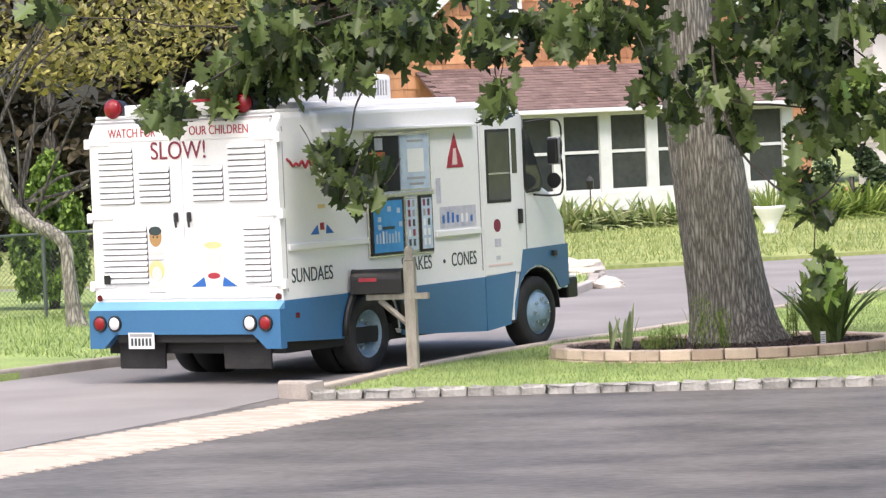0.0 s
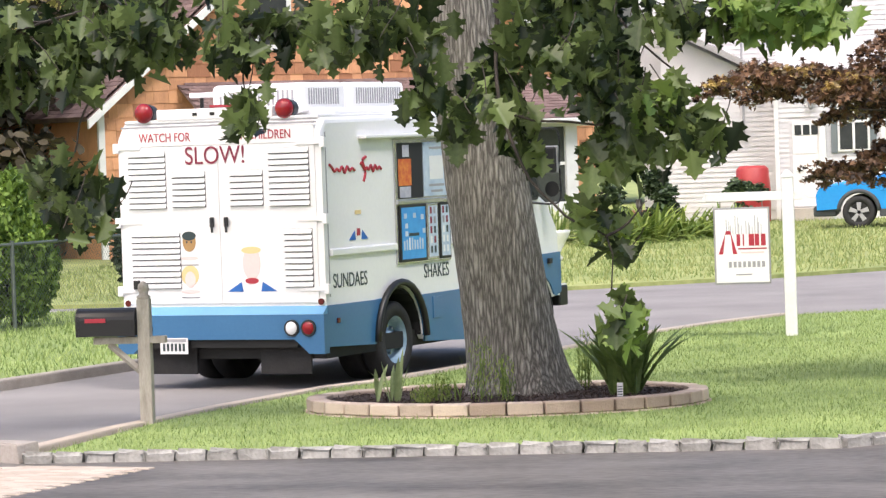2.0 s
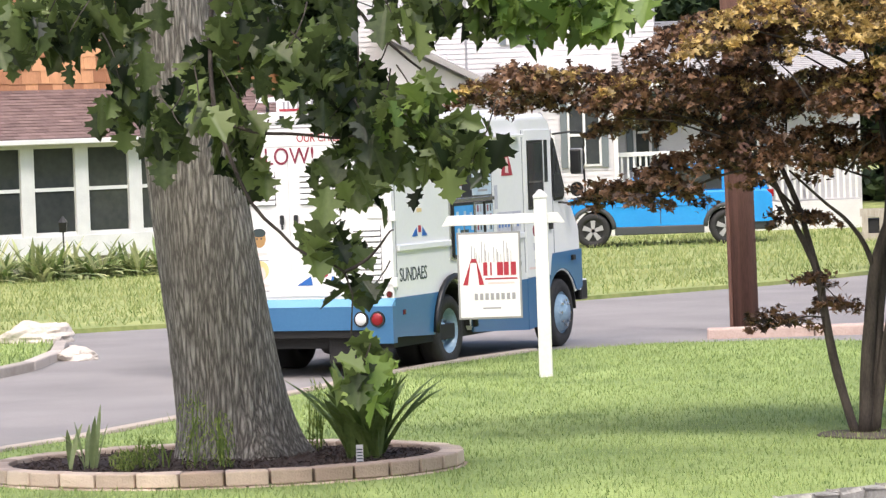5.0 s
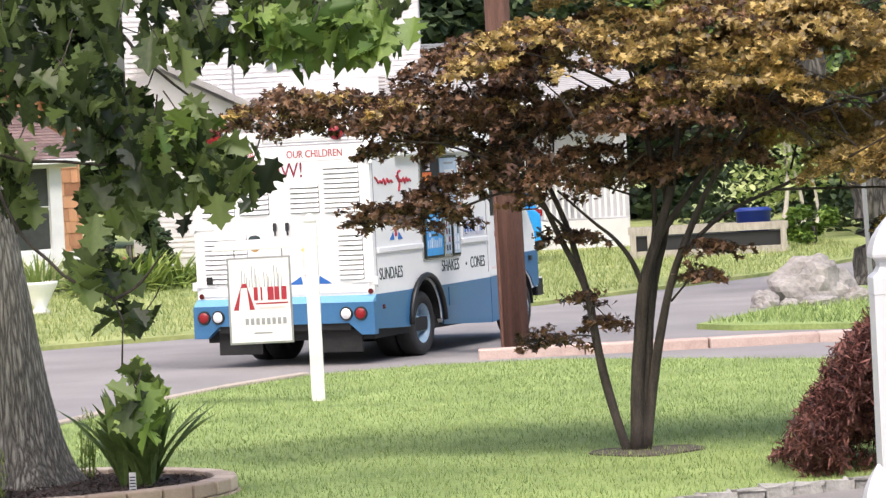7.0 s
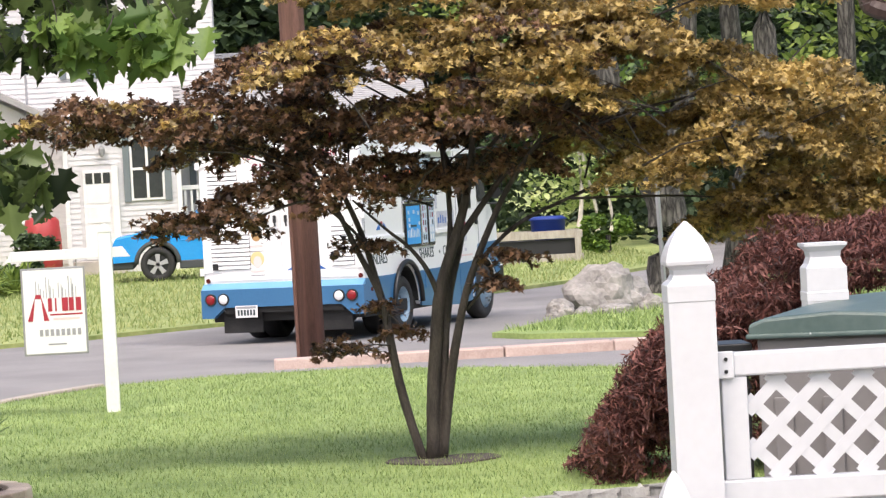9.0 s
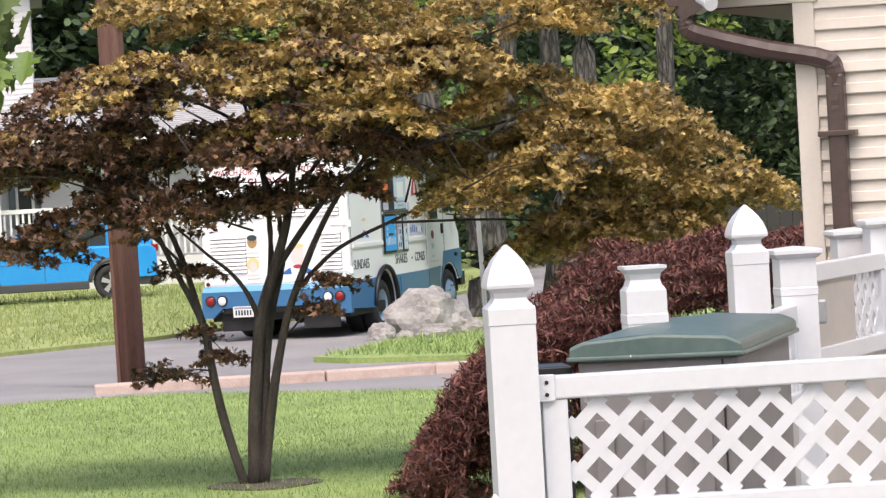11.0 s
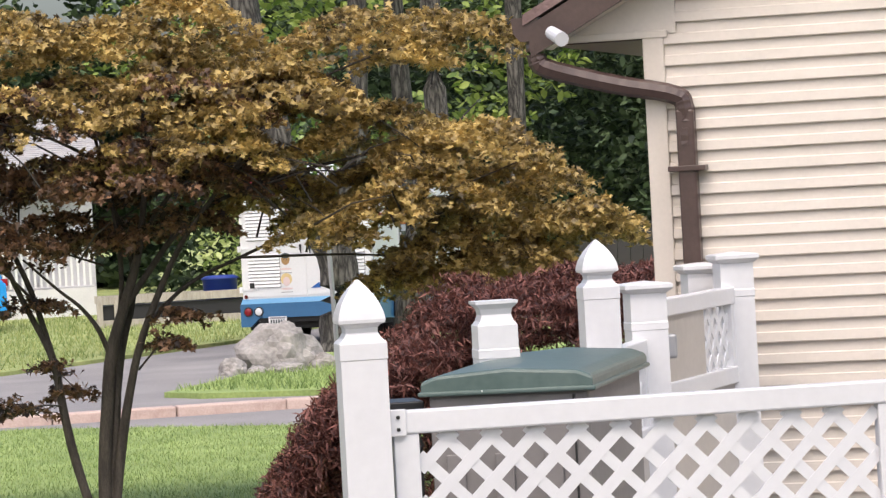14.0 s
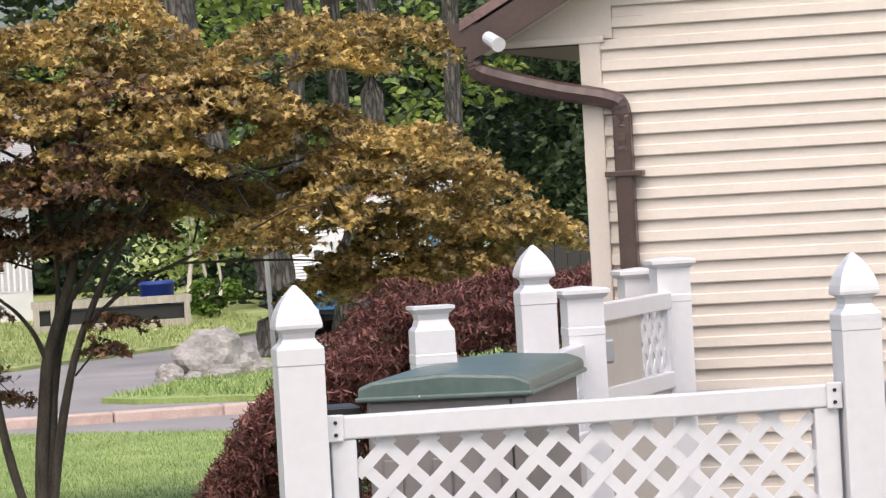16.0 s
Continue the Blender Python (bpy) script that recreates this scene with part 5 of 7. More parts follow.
# ---- shrubs, hedges and woods ----
def bush(name, c, r, n, size, shape, mat, label, category="bush", seed=1, shell=0.6, droop=0.2, trunk=None):
    rng = np.random.default_rng(seed)
    root = thing(name, label, category)
    spots = []
    for k in range(max(6, n // 120)):
        h = blob(rng, c, np.array(r) * 0.85, 1, shell)[0]
        spots.append(blob(rng, h, np.array(r) * 0.28, 120, 0.3))
    spots = np.concatenate(spots)
    spots = spots[spots[:, 2] > 0.08]
    leaves("foliage", spots, size, shape, mat, root, droop=droop, seed=seed)
    if trunk:
        part("trunk", tube(bmesh.new(), smooth_path(trunk, 14), [0.05 * r[0] * (1.6 - k / 14) for k in range(14)], 10, 0.3), GREYBARK, root, "", True)
    else:
        part("trunk", rod(bmesh.new(), (c[0], c[1], 0), (c[0], c[1], c[2]), 0.05 * r[0] + 0.02), GREYBARK, root)
    return root


def arborvitae(x, y, h, r, seed):
    """A teardrop of upright scale-leaf fans on a short dark stem."""
    t = thing("arborvitae", "dense upright bright green arborvitae behind the chain fence", "shrub", group="arborvitae row")
    g = np.random.default_rng(seed)
    spots = []
    for _ in range(300):
        f, a = g.uniform(0, 1) ** 1.2, g.uniform(0, math.tau)
        w = r * math.sin(math.pi * (0.22 + 0.78 * f) ** 0.9) ** 0.8 * (1 + 0.16 * math.sin(3 * a + seed) + g.normal(0, 0.06))
        spots.append(blob(g, (x + w * math.cos(a), y + w * math.sin(a), 0.3 + f * (h - 0.3)), (0.09, 0.09, 0.16), 26))
    leaves("foliage", np.concatenate(spots), 0.1, OVAL_SHAPE, CEDARLEAF, t, droop=-0.9, seed=seed)
    for k in (-1, 0, 1):
        part("stem", rod(bmesh.new(), (x + 0.03 * k, y, 0), (x + 0.14 * k, y, 0.9), 0.035, 0.02, 7), GREYBARK, t)


for k, (x, y, h, r) in enumerate(((-15.9, 37.9, 1.9, 0.5), (-14.6, 38.3, 2.2, 0.47), (-13.2, 38.3, 2.15, 0.5), (-12.45, 39.2, 2.1, 0.45), (-11.8, 40.3, 2.1, 0.46), (-17.3, 37.0, 2.2, 0.6))):
    arborvitae(x, y, h, r, 40 + k)
bush("yew_bush", (-10.5, 44.0, 1.0), (0.95, 0.8, 1.15), 8000, 0.13, OVAL_SHAPE, YEWLEAF, "large dark green yew beside the corner fence", "shrub", 51, 0.7, -0.2)
bush("ground_ivy", (-10.0, 43.4, 0.2), (0.8, 0.5, 0.22), 900, 0.1, OVAL_SHAPE, WOODLEAF, "low dark ivy under the yew", "plant", 52, 0.5, 0.2)


def thin_tree():
    t = thing("leaning_tree", "thin leaning grey tree on the verge", "tree")
    p = smooth_path([(-12.70, 33.5, 0), (-12.74, 33.5, 0.3), (-12.79, 33.5, 0.75), (-12.82, 33.5, 1.12), (-12.98, 33.5, 1.28), (-13.3, 33.5, 1.44), (-13.55, 33.5, 1.7), (-13.65, 33.5, 2.2), (-13.95, 33.6, 3.3)], 34)
    part("trunk", tube(bmesh.new(), p, [0.09 * math.exp(-k / 2.5) + 0.083 for k in range(34)], 14, 0.35), PALEBARK, t, "", True)
    rng = random.Random(9)
    for k in range(26):
        a = p[rng.randrange(18, 34)]
        b = a + Vector((rng.uniform(-2.2, 1.6), rng.uniform(-0.5, 1.5), rng.uniform(0.4, 2.2)))
        c = (a + b) / 2 + Vector((rng.uniform(-0.3, 0.3), 0, rng.uniform(-0.2, 0.4)))
        part("branch", tube(bmesh.new(), smooth_path([a, c, b], 8), [0.03 - 0.0032 * i for i in range(8)], 5), GREYBARK, t)
    g = np.random.default_rng(6)
    leaves("leaves", np.concatenate([blob(g, (-14.3, 33.8, 3.6), (1.0, 0.8, 0.8), 160), blob(g, (-12.0, 33.9, 3.75), (1.0, 0.8, 0.6), 800), blob(g, (-10.9, 33.9, 3.9), (0.8, 0.6, 0.5), 320)]), 0.1, OVAL_SHAPE, YELLOWLEAF, t, seed=12)


thin_tree()


def woods(name, spans, mat, label, seed, size=0.3, dens=1.0, shape=OVAL_SHAPE):
    """A mass of foliage: many leaf clumps in boxes (centre, half size)."""
    rng = np.random.default_rng(seed)
    spots = []
    for (cx, cy, cz, rx, ry, rz) in spans:
        k = int(14 * rx * rz * dens) + 3
        for h in rng.uniform(-1, 1, (k, 3)) * (rx, ry, rz) + (cx, cy, cz):
            spots.append(blob(rng, h, (0.9, 0.7, 0.55), 60, 0.3))
    spots = np.concatenate(spots)
    spots = spots[spots[:, 2] > 0]
    o = leaves(name, spots, size, shape, mat, None, "stuff", label, 0.3, 0.2, seed)
    o["category"] = "trees"
    return o


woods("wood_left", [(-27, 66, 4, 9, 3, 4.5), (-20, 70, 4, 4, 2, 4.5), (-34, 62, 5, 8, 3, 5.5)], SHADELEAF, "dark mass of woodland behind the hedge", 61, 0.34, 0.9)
woods("wood_yellow", [(-20.3, 58, 5.0, 1.9, 1, 1.3), (-17.5, 59, 5.0, 1.2, 1, 0.9)], YELLOWLEAF, "yellowing thin tree tops", 62, 0.2, 0.8)
woods("wood_back", [(-14, 104, 7, 16, 3, 6), (20, 108, 6, 9, 3, 6.5), (5, 108, 3.6, 6, 3, 3.2), (30, 96, 6, 12, 3, 6.5), (44, 90, 6, 10, 3, 7)], WOODLEAF, "tall dark trees far behind the houses", 63, 0.55, 0.55)
woods("wood_thin", [(6.5, 104, 8.6, 5.5, 3, 3.2)], WOODLEAF, "thin tree tops with pale sky showing through", 66, 0.4, 0.42)
woods("wood_right", [(15.5, 82, 4.2, 6, 2, 4.2), (22, 78, 5, 5, 2, 5), (9.3, 88, 2.4, 3.2, 1, 2.4)], WOODLEAF, "deep green trees beyond the bend of the road", 64, 0.25, 1.15)
woods("young_birch_leaves", [(7.85, 78.5, 2.7, 0.7, 0.4, 0.9), (7.6, 78.5, 1.7, 0.4, 0.4, 0.5), (8.35, 78.5, 1.5, 0.2, 0.3, 0.4)], SUNLEAF, "leaves of young birches, coloured pale as if sunlit", 67, 0.2, 0.8)
# sun on these far leaves comes from the brighter leaf colour
woods("wood_light", [(13.5, 76, 5.2, 0.9, 0.6, 1.6), (8.6, 70, 6.4, 1.6, 1, 0.9), (8.0, 92, 6.6, 2.2, 1, 1.2), (12, 84, 7.4, 1.6, 0.6, 1.0), (11.2, 78, 3.6, 0.8, 0.5, 0.8)], BRIGHTLEAF, "light green leaves among the trees, brightened as if sunlit", 65, 0.24, 0.4)
for k, (x, y, r, h, lean, m) in enumerate(((-23, 63, 0.2, 9, 3, GREYBARK), (-26, 61, 0.25, 10, -4, GREYBARK), (-19.5, 64, 0.18, 9, 5, GREYBARK), (10.6, 70.5, 0.28, 10, 3, GREYBARK), (12.95, 75, 0.22, 12, 4, GREYBARK), (7.95, 55.6, 0.2, 9, 1, GREYBARK), (7.45, 78.0, 0.05, 4, 8, PALEROCK), (8.0, 78.2, 0.045, 3.4, -3, PALEROCK), (8.25, 78.1, 0.04, 3.0, 2, PALEROCK))):
    o = part("tree_trunk", tube(bmesh.new(), [(x + h * f * math.tan(radians(lean)) + 0.1 * math.sin(f * 7), y, h * f) for f in np.linspace(0, 1, 12)], [r * (1.25 * math.exp(-f * 9) * 0.5 + 1 - 0.4 * f) for f in np.linspace(0, 1, 12)], 14, 0.2), m, None, "", True)
    tagged(o, "bare lower trunk of a tall woodland tree" if r > 0.1 else "slim pale stem of a young birch", "tree", "woodland trunks")


def road_tree():
    t = thing("roadside_tree", "old grey tree with a forked leaning trunk by the boulders", "tree")
    p = smooth_path([(6.68, 54, 0), (6.65, 54, 0.6), (6.62, 54, 1.5), (6.3, 54, 2.3), (5.9, 54, 3.0), (5.5, 54.2, 4.5), (5.2, 54.4, 7)], 24)
    part("trunk", tube(bmesh.new(), p, [0.2 * math.exp(-k / 2.0) + 0.285 for k in range(24)], 22, 0.25), GREYBARK, t, "dark ridged trunk", True)
    q = smooth_path([(6.55, 54, 1.6), (6.9, 54, 2.6), (7.1, 54, 4), (7.2, 54, 7)], 16)
    part("limb", tube(bmesh.new(), q, [0.22 - 0.006 * k for k in range(16)], 14, 0.25), GREYBARK, t, "", True)
    g = np.random.default_rng(77)
    leaves("crown", np.concatenate([blob(g, (5.2 + k, 54.5, 7.6), (1.8, 1.6, 1.0), 420, 0.3) for k in (-1.5, 0.5, 2.5, 4.5)]), 0.2, OVAL_SHAPE, WOODLEAF, t, seed=14)
    leaves("ivy", blob(g, (6.4, 53.75, 3.2), (0.45, 0.2, 0.8), 260), 0.12, OVAL_SHAPE, FRESHLEAF, t, seed=15)


road_tree()
bush("round_shrub", (7.9, 74.6, 0.45), (0.75, 0.6, 0.5), 1400, 0.16, OVAL_SHAPE, CEDARLEAF, "low rounded green shrub on the far lawn", "bush", 71)


def rock(name, c, r, mat, label, seed):
    bm = bmesh.new()
    bmesh.ops.create_icosphere(bm, subdivisions=4, radius=1)
    o = Vector((seed * 3.1, seed * 1.7, 0))
    for v in bm.verts:
        n = v.co.normalized()
        cell = noise.noise(n * 1.3 + o) * 0.28 + abs(noise.noise(n * 2.6 + o)) * 0.22 + noise.noise(n * 7 + o) * 0.05
        v.co = Vector((n.x * r[0], n.y * r[1], n.z * r[2])) * (0.9 + cell)
        v.co.z = max(v.co.z, -0.25 * r[2])
    ob = part(name, bm, mat, None, "", False)
    ob.matrix_basis = Matrix.Translation((c[0], c[1], c[2] + 0.2 * r[2]))
    return tagged(ob, label, "rock", "boulders")


rock("boulder", (5.12, 49.2, 0.07), (0.6, 0.5, 0.52), ROCK, "large pale grey boulder on the grass island", 1)
rock("boulder", (4.42, 48.6, 0.07), (0.2, 0.2, 0.18), ROCK, "small grey boulder beside the large one", 2)
rock("boulder", (4.75, 48.5, 0.07), (0.15, 0.15, 0.09), ROCK, "small flat grey rock", 3)
rock("boulder", (5.15, 48.4, 0.07), (0.28, 0.2, 0.12), ROCK, "low grey rock half sunk in grass", 4)
rock("boulder", (5.75, 49.0, 0.07), (0.26, 0.2, 0.16), ROCK, "low grey rock near the tree", 5)
rock("boulder", (-8.0, 43.5, 0.07), (0.5, 0.35, 0.22), PALEROCK, "smooth pale boulder at the street corner", 6)
rock("boulder", (-7.0, 40.6, 0.0), (0.25, 0.2, 0.14), PALEROCK, "small pale stone by the kerb", 7)


# ---- street furniture ----
def mailbox():
    b = thing("mailbox", "black metal mailbox with a red flag on a weathered white post", "mailbox")
    post = part("post", cube(-6.36, -6.25, 24.45, 24.56, 0, 1.12, 0.008), OLDWOOD, b, "weathered square wooden post")
    bm = bmesh.new()
    lathe(bm, [(0.055, 1.12), (0.06, 1.14), (0.035, 1.16), (0.05, 1.2), (0.045, 1.24), (0.012, 1.27)], 12, Matrix.Translation((-6.305, 24.505, 0)))
    part("finial", bm, OLDWOOD, post, "", True)
    part("arm", cube(-6.75, -6.12, 24.46, 24.55, 0.74, 0.8, 0.006), OLDWOOD, b)
    bm = rod(bmesh.new(), (-6.62, 24.505, 0.74), (-6.35, 24.505, 0.5), 0.03, None, 4)
    part("brace", bm, OLDWOOD, b)
    pts = [(24.4, 0.81), (24.4, 0.95)] + [(24.5 - 0.1 * math.cos(a), 0.95 + 0.1 * math.sin(a)) for a in np.linspace(0.3, 2.84, 8)] + [(24.6, 0.95), (24.6, 0.81)]
    case = part("case", prism(bmesh.new(), pts, "x", -6.86, -6.37), BLACK, b, "black arched mailbox case")
    part("flag", cube(-6.8, -6.62, 24.385, 24.395, 0.93, 0.965), LETTER_RED, case, "red signal flag")
    part("front_lip", prism(bmesh.new(), [(y * 1.0 + (y - 24.5) * 0.06, z + (0.004 if z > 0.85 else 0)) for y, z in pts], "x", -6.885, -6.86), BLACK, case)


mailbox()


def estate_sign():
    s = thing("estate_sign", "white wooden sale post with a hanging framed sign panel", "sign", pose(-1.3, 34.6, 0, 0, 0, 0))
    part("post", cube(-0.065, 0.065, -0.065, 0.065, 0, 1.82, 0.006), WHITEWOOD, s, "square white painted post")
    part("post_cap", lathe(bmesh.new(), [(0.1, 1.82), (0.1, 1.84), (0.02, 1.9)], 4), WHITEWOOD, s)
    part("arm", cube(-0.92, 0.17, -0.035, 0.035, 1.57, 1.67, 0.006), WHITEWOOD, s, "white horizontal arm")
    part("arm_tip", prism(bmesh.new(), [(0.17, 1.57), (0.24, 1.57), (0.17, 1.67)], "y", -0.034, 0.034), WHITEWOOD, s)
    part("arm_tip", prism(bmesh.new(), [(-0.92, 1.57), (-0.98, 1.57), (-0.92, 1.67)], "y", -0.034, 0.034), WHITEWOOD, s)
    panel = part("panel", cube(-0.84, -0.21, -0.012, 0.012, 0.64, 1.5, 0.003), SIGNBACK, s, "thin framed sign panel")
    part("face", cube(-0.82, -0.23, -0.016, -0.012, 0.66, 1.48), VANWHITE, panel, "white printed face")
    for x in (-0.76, -0.29):
        part("hook", rod(bmesh.new(), (x, 0, 1.5), (x, 0, 1.57), 0.006), STEELPOST, panel)
    # skyline strokes, plain bars for the name, a rule, and bars for the number
    for x, h in ((-0.7, 0.17), (-0.655, 0.1), (-0.6, 0.21), (-0.56, 0.12), (-0.48, 0.15), (-0.44, 0.1), (-0.38, 0.21), (-0.34, 0.13)):
        part("skyline_bar", cube(x, x + 0.008, -0.019, -0.016, 1.2, 1.2 + h), GREYPRINT, panel)
        part("skyline_bar", cube(x + 0.03, x + 0.036, -0.019, -0.016, 1.2, 1.18 + h), GREYPRINT, panel)
    part("name_mark", prism(bmesh.new(), [(-0.79, 0.98), (-0.74, 0.98), (-0.71, 1.2), (-0.65, 1.2), (-0.63, 0.98), (-0.58, 0.98), (-0.655, 1.24), (-0.7, 1.24)], "y", -0.02, -0.016), LETTER_RED, panel, "red mark")
    for i, w in enumerate((0.05, 0.02, 0.075, 0.06, 0.065)):
        x = -0.585 + i * 0.068
        part("name_bar", cube(x, x + w * 0.8, -0.02, -0.016, 1.07, 1.2), LETTER_RED, panel)
    part("rule", cube(-0.57, -0.25, -0.019, -0.016, 1.03, 1.045), LETTER_RED, panel)
    part("small_bar", cube(-0.54, -0.28, -0.019, -0.016, 0.985, 1.005), DECALPINK, panel)
    for i in range(8):
        x = -0.68 + i * 0.053
        part("number_bar", cube(x, x + 0.034, -0.019, -0.016, 0.83, 0.895), GREYPRINT, panel)
    part("small_bar", cube(-0.6, -0.42, -0.019, -0.016, 0.74, 0.755), GREYPRINT, panel)


estate_sign()


def utility_pole():
    p = thing("utility_pole", "brown weathered wooden utility pole at the lawn edge", "pole")
    part("shaft", tube(bmesh.new(), [(0.82, 42.0, 0), (0.8, 42.0, 3), (0.77, 42.0, 6), (0.74, 42.0, 10)], [0.165, 0.155, 0.145, 0.13], 18, 0.04), POLEWOOD, p, "", True)
    part("cable_guard", rod(bmesh.new(), (0.66, 41.93, 0), (0.64, 41.93, 3.0), 0.025), POLEWOOD, p)


utility_pole()


def stop_sign():
    s = thing("stop_sign", "back of an octagonal stop sign on a leaning steel post", "road sign")
    part("post", tube(bmesh.new(), [(-8.95, 44.4, 0), (-9.08, 44.4, 2.35)], [0.032, 0.032], 4), STEELPOST, s)
    pts = [(-9.07 + 0.24 * math.cos(radians(22.5 + 45 * i)), 1.98 + 0.3 * math.sin(radians(22.5 + 45 * i))) for i in range(8)]
    part("plate", prism(bmesh.new(), pts, "y", 44.44, 44.446), SIGNBACK, s, "bare aluminium octagon back")


stop_sign()
o = part("sign_post", tube(bmesh.new(), [(6.05, 49.8, 0), (5.98, 49.8, 2.6)], [0.035, 0.035], 4), SIGNBACK)
tagged(o, "slim grey metal post in front of the tree", "post")


def chain_fence():
    """Chain-link fence: posts, top rail, and wires woven as diamonds."""
    f = thing("chain_fence", "green grey chain-link fence along the verge", "fence")
    path = [(-19, 31.5), (-16, 33.9), (-13.95, 35.97), (-12.54, 37.49), (-11.52, 39.2), (-10.75, 42.2), (-9.95, 45.2)]
    for (x0, y0), (x1, y1) in zip(path, path[1:]):
        a, b = Vector((x0, y0, 0)), Vector((x1, y1, 0))
        n = max(1, round((b - a).length / 2.4))
        for i in range(n):
            p = a + (b - a) * (i / n)
            part("post", rod(bmesh.new(), p, p + Vector((0, 0, 1.25)), 0.028), CHAIN, f)
        part("top_rail", rod(bmesh.new(), a + Vector((0, 0, 1.2)), b + Vector((0, 0, 1.2)), 0.02), CHAIN, f)
        L = (b - a).length
        verts, faces = [], []
        d = (b - a).normalized()
        k = int(L / 0.07)
        for i in range(-17, k):
            for s in (0, 1):
                u0, u1 = i * 0.07, i * 0.07 + 1.18
                z0, z1 = (0.02, 1.2) if s == 0 else (1.2, 0.02)
                if u0 < 0:
                    z0 = z0 + (z1 - z0) * (-u0 / 1.18)
                    u0 = 0
                if u1 > L:
                    z1 = z1 + (z0 - z1) * ((u1 - L) / max(1e-6, u1 - u0))
                    u1 = L
                p, q = a + d * u0 + Vector((0, 0, z0)), a + d * u1 + Vector((0, 0, z1))
                w = 0.0035
                m = len(verts)
                verts += [p + Vector((0, 0, w)), p - Vector((0, 0, w)), q - Vector((0, 0, w)), q + Vector((0, 0, w))]
                faces.append((m, m + 1, m + 2, m + 3))
        me = bpy.data.meshes.new("wire_mesh")
        me.from_pydata([tuple(v) for v in verts], [], faces)
        me.materials.append(CHAIN)
        o = new("wire_mesh", me)
        o.parent = f
        tagged(o, kind="stuff")
    part("end_post", rod(bmesh.new(), (-9.95, 45.2, 0), (-9.95, 45.2, 1.4), 0.035), CHAIN, f)


chain_fence()


# ---- houses ----
def window(parent, x0, x1, z0, z1, y, sash=True, trim=0.1, muntin=0, shutters=False):
    w = part("window", cube(x0 - trim, x1 + trim, y - 0.05, y, z0 - trim, z1 + trim, 0.004), WHITEWOOD, parent, "white framed sash window")
    part("pane", cube(x0, x1, y - 0.056, y - 0.05, z0, z1), GLASS, w, "dark reflecting pane")
    if sash:
        zc = (z0 + z1) / 2
        part("sash_bar", cube(x0, x1, y - 0.075, y - 0.056, zc - 0.03, zc + 0.03), WHITEWOOD, w)
    for i in range(muntin):
        x = x0 + (x1 - x0) * (i + 1) / (muntin + 1)
        part("muntin", cube(x - 0.03, x + 0.03, y - 0.075, y - 0.056, z0, z1), WHITEWOOD, w)
    if shutters:
        for a, b in ((x0 - trim - 0.16, x0 - trim - 0.01), (x1 + trim + 0.01, x1 + trim + 0.16)):
            part("shutter", cube(a, b, y - 0.05, y, z0 - 0.08, z1 + 0.08, 0.004), GREYSHUT, w, "grey green shutter")
    return w


def shingles(parent, x0, x1, zmax, y, z0, z1):
    """Rows of cedar shingles on a wall, cut by the roof line zmax(x)."""
    rng = random.Random(17)
    V, F = [], []
    r = 0
    z = z0
    while z < z1:
        x = x0 - rng.uniform(0, 0.15)
        while x < x1:
            w = rng.uniform(0.16, 0.6)
            a, b = max(x, x0), min(x + w - 0.006, x1)
            x += w
            t = z + 0.31
            if b - a < 0.03 or zmax((a + b) / 2) < z + 0.1:
                continue
            t = min(t, zmax(a), zmax(b))
            d = z + rng.uniform(-0.014, 0.008)
            k = len(V)
            th = rng.uniform(0.02, 0.03)
            V += [(a, y - th, d), (b, y - th, d), (b, y - 0.006, t), (a, y - 0.006, t), (a, y, d), (b, y, d)]
            F += [(k, k + 1, k + 2, k + 3), (k, k + 4, k + 5, k + 1), (k, k + 3, k + 4), (k + 1, k + 5, k + 2)]
        z += 0.27
        r += 1
    me = bpy.data.meshes.new("shingles")
    me.from_pydata(V, [], F)
    me.materials.append(SHINGLE)
    o = new("shingles", me)
    o.parent = parent
    return tagged(o, "orange brown cedar shingles in uneven rows", kind="stuff")


